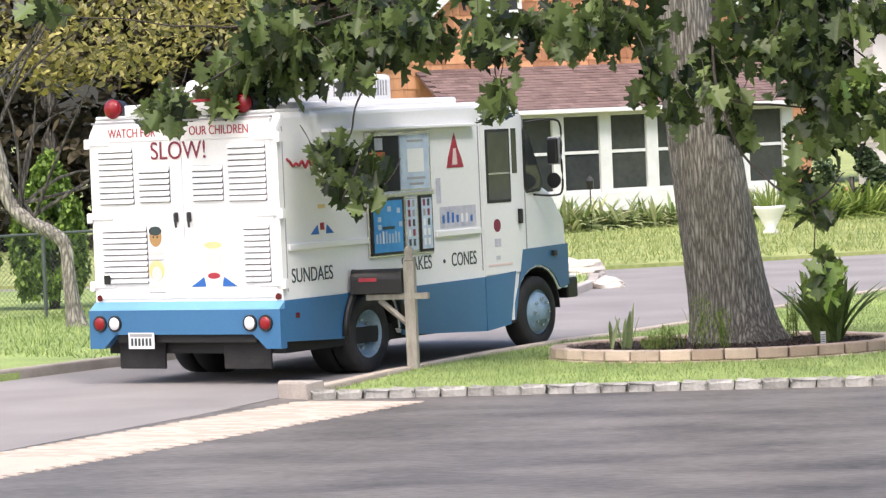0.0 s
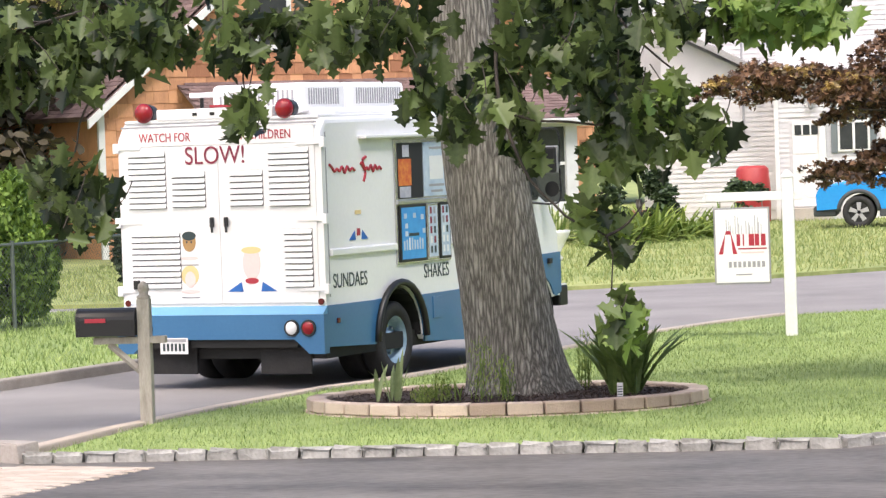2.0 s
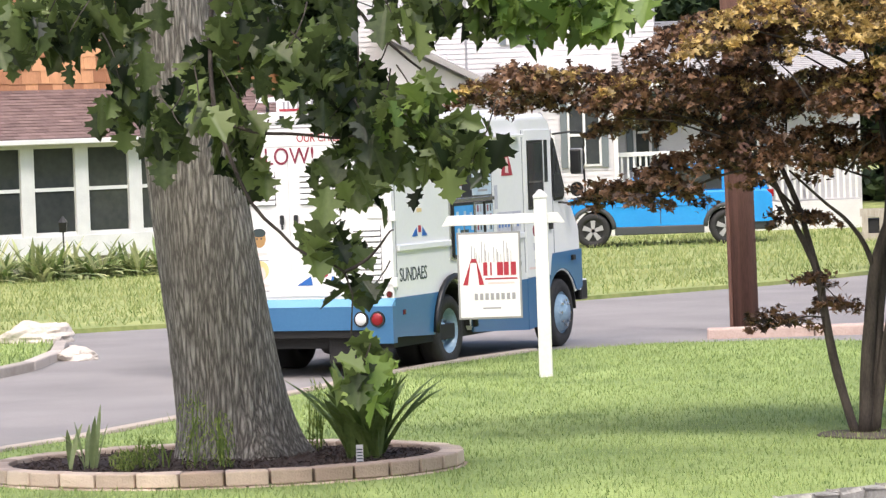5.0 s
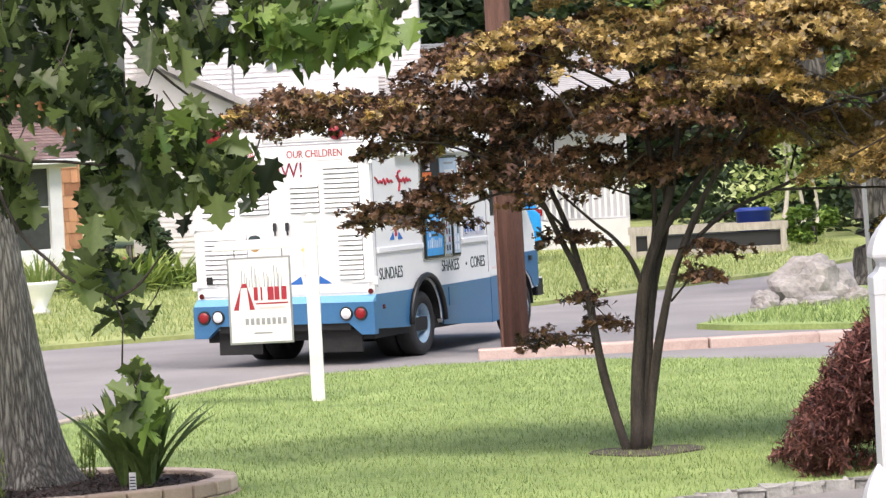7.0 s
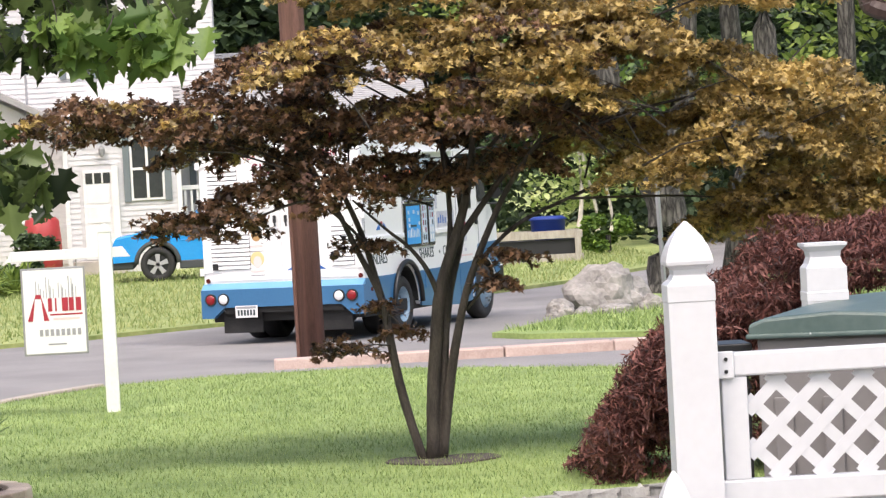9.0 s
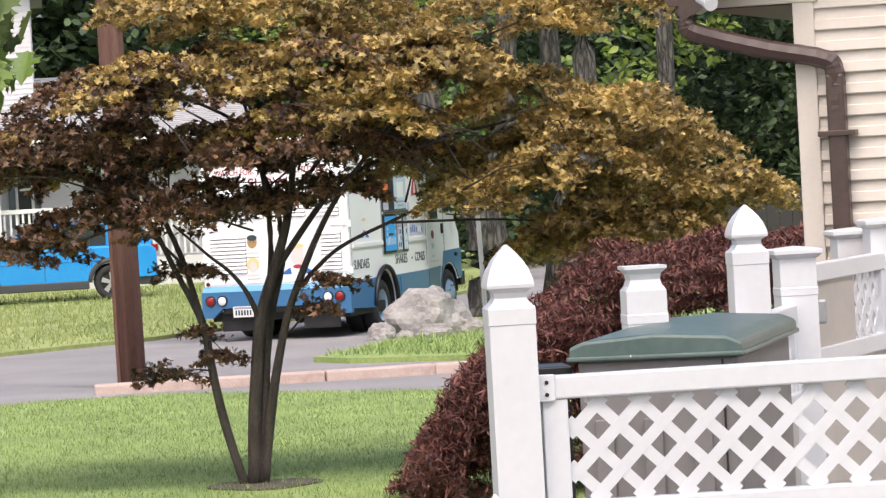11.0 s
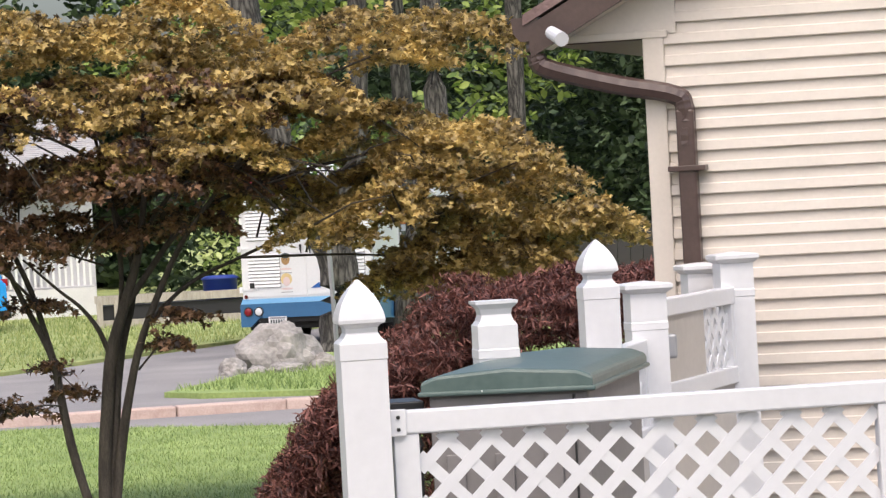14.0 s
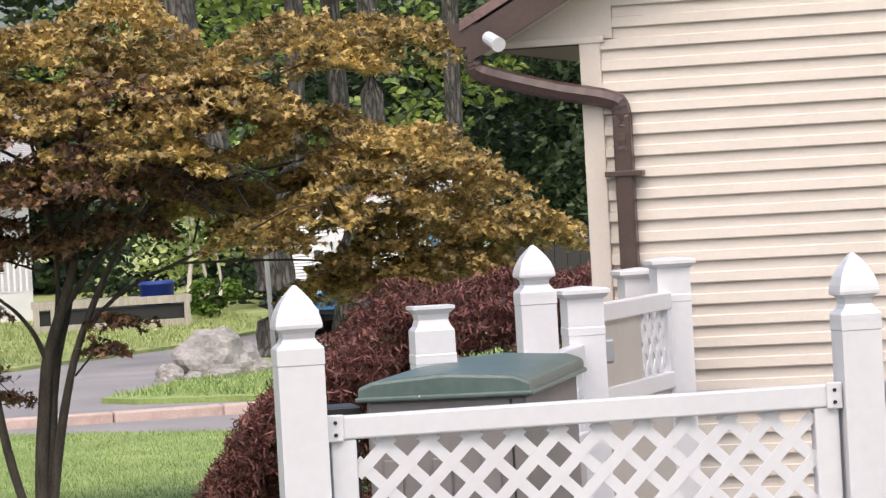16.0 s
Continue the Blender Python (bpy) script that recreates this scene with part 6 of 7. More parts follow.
def roof_sheet(parent, name, quad, th, mat, label):
    """A sloping roof plane with courses of tabs; quad: four corners, eave left, eave right, ridge right, ridge left."""
    a, b, c, d = (Vector(v) for v in quad)
    n = (b - a).cross(d - a).normalized()
    V, F = [], []
    rows = max(2, int((d - a).length / 0.14))
    rng = random.Random(4)
    for i in range(rows):
        f0, f1 = i / rows, (i + 1) / rows + 0.01
        l0, r0, l1, r1 = a.lerp(d, f0), b.lerp(c, f0), a.lerp(d, f1), b.lerp(c, f1)
        cols = max(2, int((b - a).length / 0.3))
        shift = (i % 2) * 0.5 / cols
        for j in range(cols):
            g0, g1 = min(1, j / cols + shift), min(1, (j + 1) / cols - 0.0008 + shift)
            lift = n * (th + rng.uniform(0.008, 0.016))
            k = len(V)
            V += [l0.lerp(r0, g0) + lift, l0.lerp(r0, g1) + lift, l1.lerp(r1, g1) + n * th, l1.lerp(r1, g0) + n * th, l0.lerp(r0, g0) + n * th * 0.5, l0.lerp(r0, g1) + n * th * 0.5]
            F += [(k, k + 1, k + 2, k + 3), (k + 4, k + 5, k + 1, k)]
    me = bpy.data.meshes.new(name)
    me.from_pydata([tuple(v) for v in V], [], F)
    me.materials.append(mat)
    tabs = new(name, me)
    tabs.parent = parent
    tagged(tabs, label, kind="stuff")
    bm = bmesh.new()
    lo = [bm.verts.new(v) for v in (a, b, c, d)]
    hi = [bm.verts.new(v + n * th * 0.6) for v in (a, b, c, d)]
    bm.faces.new(lo[::-1]), bm.faces.new(hi)
    for i in range(4):
        bm.faces.new((lo[i], lo[(i + 1) % 4], hi[(i + 1) % 4], hi[i]))
    part("roof_deck", bm, mat, parent)


def cedar_house():
    h = thing("cedar_house", "orange cedar shingle house with a white windowed sun porch", "house", pose(-14.39, 66, 0, 0, 0, 40))
    # gable wall behind the porch
    gable = [(-1.9, 0), (10.4, 0), (10.4, 3.25), (8.2, 5.05), (6.3, 6.6), (4.25, 8.2), (2.2, 6.6), (-1.9, 3.25)]
    part("gable_wall", prism(bmesh.new(), gable, "y", 1.8, 2.0), SHINGLE, h)
    apex = lambda x: 3.25 + 0.81 * min(x + 1.9, 10.4 - x)
    shingles(h, -1.9, 10.4, apex, 1.8, 0.3, 7.0)
    part("side_wall", cube(-1.9, -1.75, 2.0, 10, 0, 3.3), SHINGLE, h)
    part("side_wall", cube(10.25, 10.4, 2.0, 10, 0, 3.3), SHINGLE, h)
    part("back_wall", cube(-1.9, 10.4, 9.85, 10, 0, 3.3), SHINGLE, h)
    part("corner_board", cube(-1.98, -1.84, 1.74, 1.82, 0, 3.2), WHITEWOOD, h)
    roof_sheet(h, "main_roof", [(-2.3, 10.2, 2.93), (-2.3, 1.5, 2.93), (4.25, 1.5, 8.3), (4.25, 10.2, 8.3)], 0.12, ROOFING, "brown shingle roof")
    roof_sheet(h, "main_roof", [(10.8, 1.5, 2.93), (10.8, 10.2, 2.93), (4.25, 10.2, 8.3), (4.25, 1.5, 8.3)], 0.12, ROOFING, "brown shingle roof")
    for s, xe in ((1, -2.35), (-1, 10.85)):
        bm = prism(bmesh.new(), [(xe, 2.78), (4.25, 8.14), (4.25, 8.32), (xe, 2.96)], "y", 1.42, 1.5)
        part("rake_board", bm, WHITEWOOD, h, "white rake board")
    window(h, 1.85, 2.55, 4.45, 5.45, 1.78, True, 0.12)
    # porch: knee wall, posts, windows, roof
    part("porch_base", cube(-0.1, 9.1, 0.05, 0.25, 0, 0.36), OLDWOOD, h, "brown weathered skirting")
    part("porch_sill", cube(-0.12, 9.1, -0.02, 0.22, 0.36, 0.78, 0.006), WHITEWOOD, h, "white knee wall")
    part("porch_beam", cube(-0.12, 9.15, 0.0, 0.22, 2.5, 2.66, 0.006), WHITEWOOD, h)
    for i in range(8):
        x = -0.1 + 1.22 * i
        part("porch_post", cube(x, x + 0.3, 0.0, 0.2, 0.78, 2.5, 0.006), WHITEWOOD, h)
        if i < 7:
            w = part("porch_window", cube(x + 0.3, x + 1.22, 0.08, 0.12, 0.82, 2.5), GLASS, h, "dark screened porch window")
            part("sash_bar", cube(x + 0.3, x + 1.22, 0.05, 0.12, 1.66, 1.73), WHITEWOOD, w)
            part("sash_bar", cube(x + 0.3, x + 1.22, 0.05, 0.12, 0.78, 0.86), WHITEWOOD, w)
    for x in (6.25, 7.1, 8.1):
        window(h, x + 0.1, x + 0.6, 0.9, 2.4, 1.78, True, 0.08)
    part("downspout", rod(bmesh.new(), (6.25, -0.1, 2.6), (6.3, 0.02, 0.2), 0.045), WHITEWOOD, h)
    part("porch_side", cube(-0.12, 0.0, 0.2, 1.8, 0, 2.6), WHITEWOOD, h)
    w = part("porch_window", cube(-0.14, -0.118, 0.42, 1.62, 0.95, 2.42), GLASS, h, "dark porch window in a white frame")
    part("sash_bar", cube(-0.16, -0.14, 0.42, 1.62, 1.64, 1.72), WHITEWOOD, w)
    for y in (0.42, 1.56):
        part("sash_bar", cube(-0.16, -0.14, y, y + 0.06, 0.95, 2.42), WHITEWOOD, w)
    roof_sheet(h, "porch_roof", [(-0.35, -0.3, 2.62), (9.35, -0.3, 2.62), (9.1, 1.8, 3.6), (-0.1, 1.8, 3.6)], 0.08, ROOFING, "brown shingle porch roof")
    part("gutter", cube(-0.38, 9.4, -0.38, -0.28, 2.58, 2.68, 0.01), WHITEWOOD, h, "white gutter along the porch eave")
    part("porch_floor", cube(-0.1, 9.1, 0.2, 1.8, 0, 0.4), OLDWOOD, h)


cedar_house()


def siding_wall(parent, x0, x1, y, z0, z1, mat=SIDING, step=0.12, holes=()):
    """Lapped boards across a wall, each leaning out at its foot."""
    V, F = [], []
    z = z0
    while z < z1:
        t = min(z + step, z1)
        runs = [(x0, x1)]
        for hx0, hx1, hz0, hz1 in holes:
            if t > hz0 and z < hz1:
                runs = [r for a, b in runs for r in ((a, min(b, hx0)), (max(a, hx1), b)) if r[1] - r[0] > 0.01]
        for a, b in runs:
            k = len(V)
            V += [(a, y - 0.022, z), (b, y - 0.022, z), (b, y - 0.004, t), (a, y - 0.004, t), (a, y - 0.002, z), (b, y - 0.002, z)]
            F += [(k, k + 1, k + 2, k + 3), (k, k + 4, k + 5, k + 1)]
        z += step
    me = bpy.data.meshes.new("siding")
    me.from_pydata(V, [], F)
    me.materials.append(mat)
    o = new("siding", me)
    o.parent = parent
    return tagged(o, "white lapped siding boards", kind="stuff")


def white_house():
    h = thing("white_house", "two storey white clapboard house with grey shutters", "house")
    part("main_wall", cube(-7.2, -0.3, 82, 82.2, 0, 7.2), SIDING, h)
    siding_wall(h, -7.2, -0.3, 82, 0.3, 7.2)
    part("low_wall", cube(-0.3, 4.4, 82, 82.2, 0, 3.6), SIDING, h)
    siding_wall(h, -0.3, 4.4, 82, 0.3, 3.6)
    part("side_wall", cube(-7.2, -7.0, 82.2, 92, 0, 7.2), SIDING, h)
    part("side_wall", cube(-0.5, -0.3, 82.2, 92, 0, 7.2), SIDING, h)
    part("low_side", cube(4.2, 4.4, 82.2, 92, 0, 3.6), SIDING, h)
    part("back_wall", cube(-7.2, -0.5, 91.8, 92, 0, 7.2), SIDING, h)
    roof_sheet(h, "main_roof", [(-7.5, 81.6, 7.1), (0, 81.6, 7.1), (0, 87, 9.5), (-7.5, 87, 9.5)], 0.12, GREYROOF, "grey shingle roof")
    roof_sheet(h, "main_roof", [(0, 92.4, 7.1), (-7.5, 92.4, 7.1), (-7.5, 87, 9.5), (0, 87, 9.5)], 0.12, GREYROOF, "grey shingle roof")
    window(h, -3.68, -3.2, 4.62, 5.6, 81.98, True, 0.06, 1, True)
    roof_sheet(h, "low_roof", [(-0.3, 81.7, 3.55), (4.7, 81.7, 3.55), (4.7, 87, 5.0), (-0.3, 87, 5.0)], 0.1, GREYROOF, "grey low roof")
    # front wing with the door
    part("wing_wall", cube(-3.8, -1.25, 80, 80.15, 0, 3.45), SIDING, h)
    siding_wall(h, -3.8, -1.25, 80, 0.25, 3.45, holes=((-3.5, -2.68, 0, 2.45),))
    part("wing_side", cube(-3.8, -3.65, 80.15, 82, 0, 3.45), SIDING, h)
    part("wing_side", cube(-1.4, -1.25, 80.15, 82, 0, 3.45), SIDING, h)
    for x in (-3.84, -1.29):
        part("corner_board", cube(x, x + 0.1, 79.95, 80.02, 0, 3.45), WHITEWOOD, h)
    door = part("front_door", cube(-3.42, -2.76, 79.96, 80.0, 0.38, 2.4, 0.005), WHITEWOOD, h, "white panelled door with three small panes")
    for i in range(3):
        part("pane", cube(-3.36 + i * 0.2, -3.2 + i * 0.2, 79.95, 79.962, 2.1, 2.34), GLASS, door)
    for z in (0.6, 1.2, 1.65):
        part("door_panel", cube(-3.34, -2.84, 79.948, 79.962, z, z + 0.38, 0.004), WHITEWOOD, door)
    part("door_jamb", cube(-2.76, -2.62, 79.86, 80.0, 0.3, 2.5, 0.004), WHITEWOOD, h)
    part("door_step", cube(-3.7, -2.5, 79.2, 79.95, 0, 0.36, 0.01), KERB, h)
    part("wall_lamp", lathe(bmesh.new(), [(0.02, 2.7), (0.07, 2.75), (0.08, 2.88), (0.02, 2.95)], 8, Matrix.Translation((-2.95, 79.88, 0))), SIGNBACK, h)
    window(h, -2.28, -1.62, 1.72, 3.05, 79.98, True, 0.05, 1, True)
    roof_sheet(h, "wing_roof", [(-4.0, 79.7, 3.42), (-1.0, 79.7, 3.42), (-1.0, 82, 4.1), (-4.0, 82, 4.1)], 0.08, SIDING, "pale wing roof")
    # side shed with a sloping roof
    part("shed_wall", prism(bmesh.new(), [(-6.6, 0), (-3.8, 0), (-3.8, 3.3), (-6.6, 4.75)], "y", 80.8, 80.95), SIDING, h)
    siding_wall(h, -6.6, -3.8, 80.8, 0.3, 3.3)
    bm = prism(bmesh.new(), [(-6.8, 4.95), (-3.7, 3.35), (-3.7, 3.5), (-6.8, 5.1)], "y", 80.4, 82.0)
    part("shed_roof", bm, GREYROOF, h)
    # porch to the side
    part("porch_floor", cube(-1.2, 4.3, 80.4, 82, 0, 0.7), SIDING, h)
    for x in np.arange(-1.15, 4.2, 0.14):
        part("baluster", cube(x, x + 0.05, 80.45, 80.5, 0.75, 1.85), WHITEWOOD, h)
    part("hand_rail", cube(-1.25, 4.3, 80.42, 80.53, 1.85, 1.95, 0.008), WHITEWOOD, h)
    window(h, -0.8, -0.5, 1.6, 3.2, 81.98, True, 0.06, 0, True)
    window(h, 1.2, 2.0, 1.6, 3.0, 81.98, True, 0.06, 1, True)
    roof_sheet(h, "porch_roof", [(-1.3, 80.0, 3.5), (4.6, 80.0, 3.5), (4.6, 82, 4.2), (-1.3, 82, 4.2)], 0.08, GREYROOF, "grey porch roof")
    part("porch_fascia", cube(-1.3, 4.6, 79.94, 80.02, 3.38, 3.54), WHITEWOOD, h)
    part("meter_mast", rod(bmesh.new(), (-4.62, 80.7, 2.0), (-4.62, 80.7, 6.0), 0.03), GREYPRINT, h, "grey service mast")
    part("service_cable", tube(bmesh.new(), smooth_path([(-4.62, 80.6, 5.0), (-5.2, 80, 4.9), (-7, 78, 5.6)], 10), [0.015] * 10, 4), LETTER_DARK, h)


white_house()


def iris_row(name, pts, n, label, mat=PALELEAF):
    rng = random.Random(len(pts) + n)
    for i in range(n):
        f = i / max(1, n - 1) * (len(pts) - 1)
        k = min(int(f), len(pts) - 2)
        x = pts[k][0] + (pts[k + 1][0] - pts[k][0]) * (f - k) + rng.uniform(-0.2, 0.2)
        y = pts[k][1] + (pts[k + 1][1] - pts[k][1]) * (f - k) + rng.uniform(-0.4, 0.4)
        o = strap_plant(name, x, y, 0.04, 54, rng.uniform(0.7, 1.0), 0.06, mat, label, 0.6, 100 + i)
        o["group"] = "plants before the porch"


iris_row("iris_clump", [(-13.3, 63.2), (-11.0, 64.4), (-8.6, 66.4), (-7.4, 67.6)], 26, "clump of pale green iris leaves before the porch")
iris_row("lily_clump", [(-6.6, 65.5), (-5.6, 67.5), (-4.2, 69.6)], 14, "clump of light green daylily leaves on the lawn edge", BRIGHTLEAF)
bush("porch_shrub", (-6.2, 69.5, 0.9), (0.9, 0.7, 0.8), 1800, 0.16, OVAL_SHAPE, WOODLEAF, "dark shrub beside the porch steps", "bush", 81)
bush("door_shrub", (-4.6, 76.8, 0.6), (0.8, 0.6, 0.65), 1500, 0.16, OVAL_SHAPE, WOODLEAF, "dark shrub beside the white house", "bush", 82)
pot = lathe(bmesh.new(), [(0.14, 0), (0.16, 0.05), (0.1, 0.12), (0.22, 0.34), (0.3, 0.5), (0.31, 0.55), (0.27, 0.55), (0.2, 0.45)], 20, Matrix.Translation((-6.75, 58.5, 0.06)))
tagged(part("garden_urn", pot, WHITEWOOD, None, "", True), "white garden urn planter on the lawn", "planter")
strap_plant("urn_plant", -6.75, 58.5, 0.5, 26, 0.6, 0.03, BRIGHTLEAF, "bright green plant growing in the urn", 0.4, 33, split=True)
o = part("plastic_barrel", lathe(bmesh.new(), [(0.34, 0.06), (0.4, 0.1), (0.42, 0.5), (0.42, 0.9), (0.38, 1.35), (0.3, 1.42)], 18, Matrix.Translation((-4.3, 78.3, 0))), REDPLASTIC, None, "", True)
tagged(o, "faded red plastic barrel beside the house", "barrel")
o = part("terracotta_pot", lathe(bmesh.new(), [(0.25, 0.06), (0.34, 0.5), (0.38, 0.52), (0.38, 0.62), (0.32, 0.62)], 16, Matrix.Translation((-6.3, 71, 0))), TERRACOTTA, None, "", True)
tagged(o, "large terracotta pot near the porch", "planter")
lampo = thing("garden_lamp", "small black lantern on a thin stake", "lamp", pose(-11.2, 64.0, 0))
part("stake", rod(bmesh.new(), (0, 0, 0), (0, 0, 0.95), 0.015), BLACK, lampo)
part("lantern", lathe(bmesh.new(), [(0.07, 0.95), (0.09, 1.12), (0.1, 1.13), (0.02, 1.24)], 6), BLACK, lampo)


def suv():
    c = thing("blue_car", "bright blue compact sport utility car parked on the lawn drive", "car", pose(-0.28, 73.2, 0.05))
    low = [(-2.28, 0.42), (-2.3, 0.75), (-2.2, 0.95), (-1.3, 1.1), (-0.95, 1.12), (2.2, 1.12), (2.32, 1.0), (2.34, 0.45)]
    low += [(1.38 + 0.42 * math.cos(a), 0.4 + 0.42 * math.sin(a)) for a in np.linspace(0.1, 3.04, 10)] + [(0.9, 0.36), (-0.9, 0.36)]
    low += [(-1.37 + 0.42 * math.cos(a), 0.4 + 0.42 * math.sin(a)) for a in np.linspace(0.1, 3.04, 10)]
    bm = prism(bmesh.new(), low, "y", -0.92, 0.92)
    es = [e for e in bm.edges if all(v.co.z > 0.9 for v in e.verts)]
    bmesh.ops.bevel(bm, geom=es, offset=0.05, segments=3, profile=0.5, affect="EDGES")
    part("body", bm, CARBLUE, c, "glossy blue body")
    cab = [(-1.0, 1.1), (-0.25, 1.62), (0.1, 1.68), (1.6, 1.66), (2.05, 1.5), (2.28, 1.08)]
    bm = prism(bmesh.new(), cab, "y", -0.78, 0.78)
    bmesh.ops.bevel(bm, geom=list(bm.edges), offset=0.05, segments=2, profile=0.5, affect="EDGES")
    part("cabin", bm, CARBLUE, c)
    for a in ([(-0.7, 1.14), (-0.2, 1.55), (0.35, 1.58), (0.35, 1.14)], [(0.42, 1.14), (0.42, 1.58), (1.3, 1.56), (1.3, 1.14)], [(1.38, 1.16), (1.38, 1.54), (1.7, 1.5), (1.95, 1.2)]):
        part("side_window", prism(bmesh.new(), a, "y", -0.8, -0.775), GLASS, c)
    for x in (-1.37, 1.38):
        bm = bmesh.new()
        tube(bm, [(x + 0.44 * math.cos(a), -0.91, 0.38 + 0.44 * math.sin(a)) for a in np.linspace(0, 3.14, 13)], [0.055] * 13, 6)
        part("arch_cladding", bm, TRIMGREY, c, "grey plastic arch cladding", True)
        for y in (-0.84, 0.84):
            w = new("wheel")
            w.parent = c
            w.matrix_basis = pose(x, y, 0.36)
            part("tyre", lathe(bmesh.new(), [(0.22, -0.1), (0.33, -0.1), (0.36, -0.06), (0.36, 0.06), (0.33, 0.1), (0.22, 0.1)], 28, pose(0, 0, 0, 90, 0, 0), True), RUBBER, w, "", True)
            rim = part("rim", lathe(bmesh.new(), [(0.22, 0.08), (0.2, 0.05), (0.02, 0.05)], 24, pose(0, 0, 0, 90, 0, 0)), UNDER, w)
            for i in range(5):
                a = i * math.tau / 5 + 0.3
                part("spoke", prism(bmesh.new(), [(0.03 * math.cos(a + 1.5), 0.03 * math.sin(a + 1.5)), (0.22 * math.cos(a + 0.24), 0.22 * math.sin(a + 0.24)), (0.22 * math.cos(a - 0.24), 0.22 * math.sin(a - 0.24)), (0.03 * math.cos(a - 1.5), 0.03 * math.sin(a - 1.5))], "y", -0.11, -0.085), SILVER, rim, "silver alloy spoke")
    part("sill_cladding", cube(-0.92, 0.92, -0.94, 0.94, 0.25, 0.42, 0.02), TRIMGREY, c)
    part("front_bumper", cube(-2.36, -1.85, -0.86, 0.86, 0.28, 0.5, 0.04), TRIMGREY, c)
    part("rear_bumper", cube(1.85, 2.4, -0.86, 0.86, 0.28, 0.55, 0.04), TRIMGREY, c)
    part("tail_lamp", cube(2.1, 2.36, -0.9, -0.6, 0.95, 1.1, 0.02), REDLENS, c)
    part("head_lamp", cube(-2.31, -2.0, -0.9, -0.55, 0.82, 0.93, 0.02), WHITELENS, c)
    part("door_crease", cube(-0.9, 1.1, -0.935, -0.915, 0.82, 0.85, 0.006), CARBLUE, c)
    part("door_mirror", cube(-0.75, -0.58, -1.08, -0.9, 1.12, 1.25, 0.03), CARBLUE, c)
    for x in (0.02, 0.98):
        part("door_seam", cube(x, x + 0.012, -0.926, -0.918, 0.45, 1.1), TRIMGREY, c)


suv()


def raised_bed():
    b = thing("raised_bed", "low weathered wooden garden bed with dark gaps", "garden bed", pose(5.4, 71.5, 0.05))
    for x in (-1.55, -1.2, 1.5):
        part("corner_post", cube(x - 0.06, x + 0.06, -0.5, -0.38, 0, 0.62), OLDWOOD, b)
    for z in (0.0, 0.48):
        part("board", cube(-1.6, 1.6, -0.46, -0.42, z, z + 0.16), OLDWOOD, b)
        part("board", cube(-1.6, 1.6, 0.42, 0.46, z, z + 0.16), OLDWOOD, b)
    # solid block coloured as the unlit inside of the bed
    part("shade_filler", cube(-1.5, 1.5, -0.4, 0.4, 0.02, 0.45), SHADOWGAP, b)


raised_bed()
tub = lathe(bmesh.new(), [(0.3, 0.5), (0.34, 0.55), (0.36, 0.9), (0.4, 0.92), (0.3, 0.98)], 16, Matrix.Translation((6.35, 71.55, 0)))
tagged(part("blue_tub", tub, BINBLUE, None, "", True), "dark blue plastic tub standing in the garden bed", "tub")
fd = thing("board_fence", "dark board fence beyond the red maple", "fence")
for i in range(34):
    part("board", cube(11 + i * 0.22, 11.21 + i * 0.22, 58, 58.03, 0, 1.75), FENCEDARK, fd)


# ---- white vinyl fence and the beige house ----
def gothic_post(fence, x, y, w, top, style="gothic"):
    r = w / math.sqrt(2)
    m = Matrix.Translation((x, y, 0))
    neck = top - 0.2 if style != "gothic" else top - 0.216
    p = part("post", lathe(bmesh.new(), [(r, 0), (r, neck), (r * 1.03, neck + 0.002), (r * 1.03, neck + 0.03)], 4, m), VINYL, fence, "square white vinyl post")
    if style == "gothic":
        # shoulder, cove, then a tall rounded spire
        tip = top + 0.0115
        prof = [(r * 1.03, tip - 0.198), (r * 1.03, tip - 0.18), (r * 0.98, tip - 0.175), (r * 0.8, tip - 0.164), (r * 0.69, tip - 0.15), (r * 0.7, tip - 0.136), (r * 0.82, tip - 0.127), (r * 1.0, tip - 0.122), (r * 1.02, tip - 0.113), (r * 0.97, tip - 0.095), (r * 0.84, tip - 0.07), (r * 0.62, tip - 0.044), (r * 0.34, tip - 0.02), (r * 0.06, tip)]
    elif style == "open":
        prof = [(r * 1.04, top - 0.17), (r, top - 0.165), (r, top - 0.085), (r * 0.84, top - 0.07), (r * 0.74, top - 0.048), (r * 0.8, top - 0.028), (r * 1.06, top - 0.01), (r * 1.06, top)]
    else:
        prof = [(r * 1.04, top - 0.17), (r, top - 0.165), (r, top - 0.05), (r * 1.12, top - 0.045), (r * 1.32, top - 0.03), (r * 1.32, top - 0.015), (r * 1.2, top - 0.01), (r * 0.1, top)]
    part("cap", lathe(bmesh.new(), prof, 4, m), VINYL, p, "white vinyl post cap")
    return p


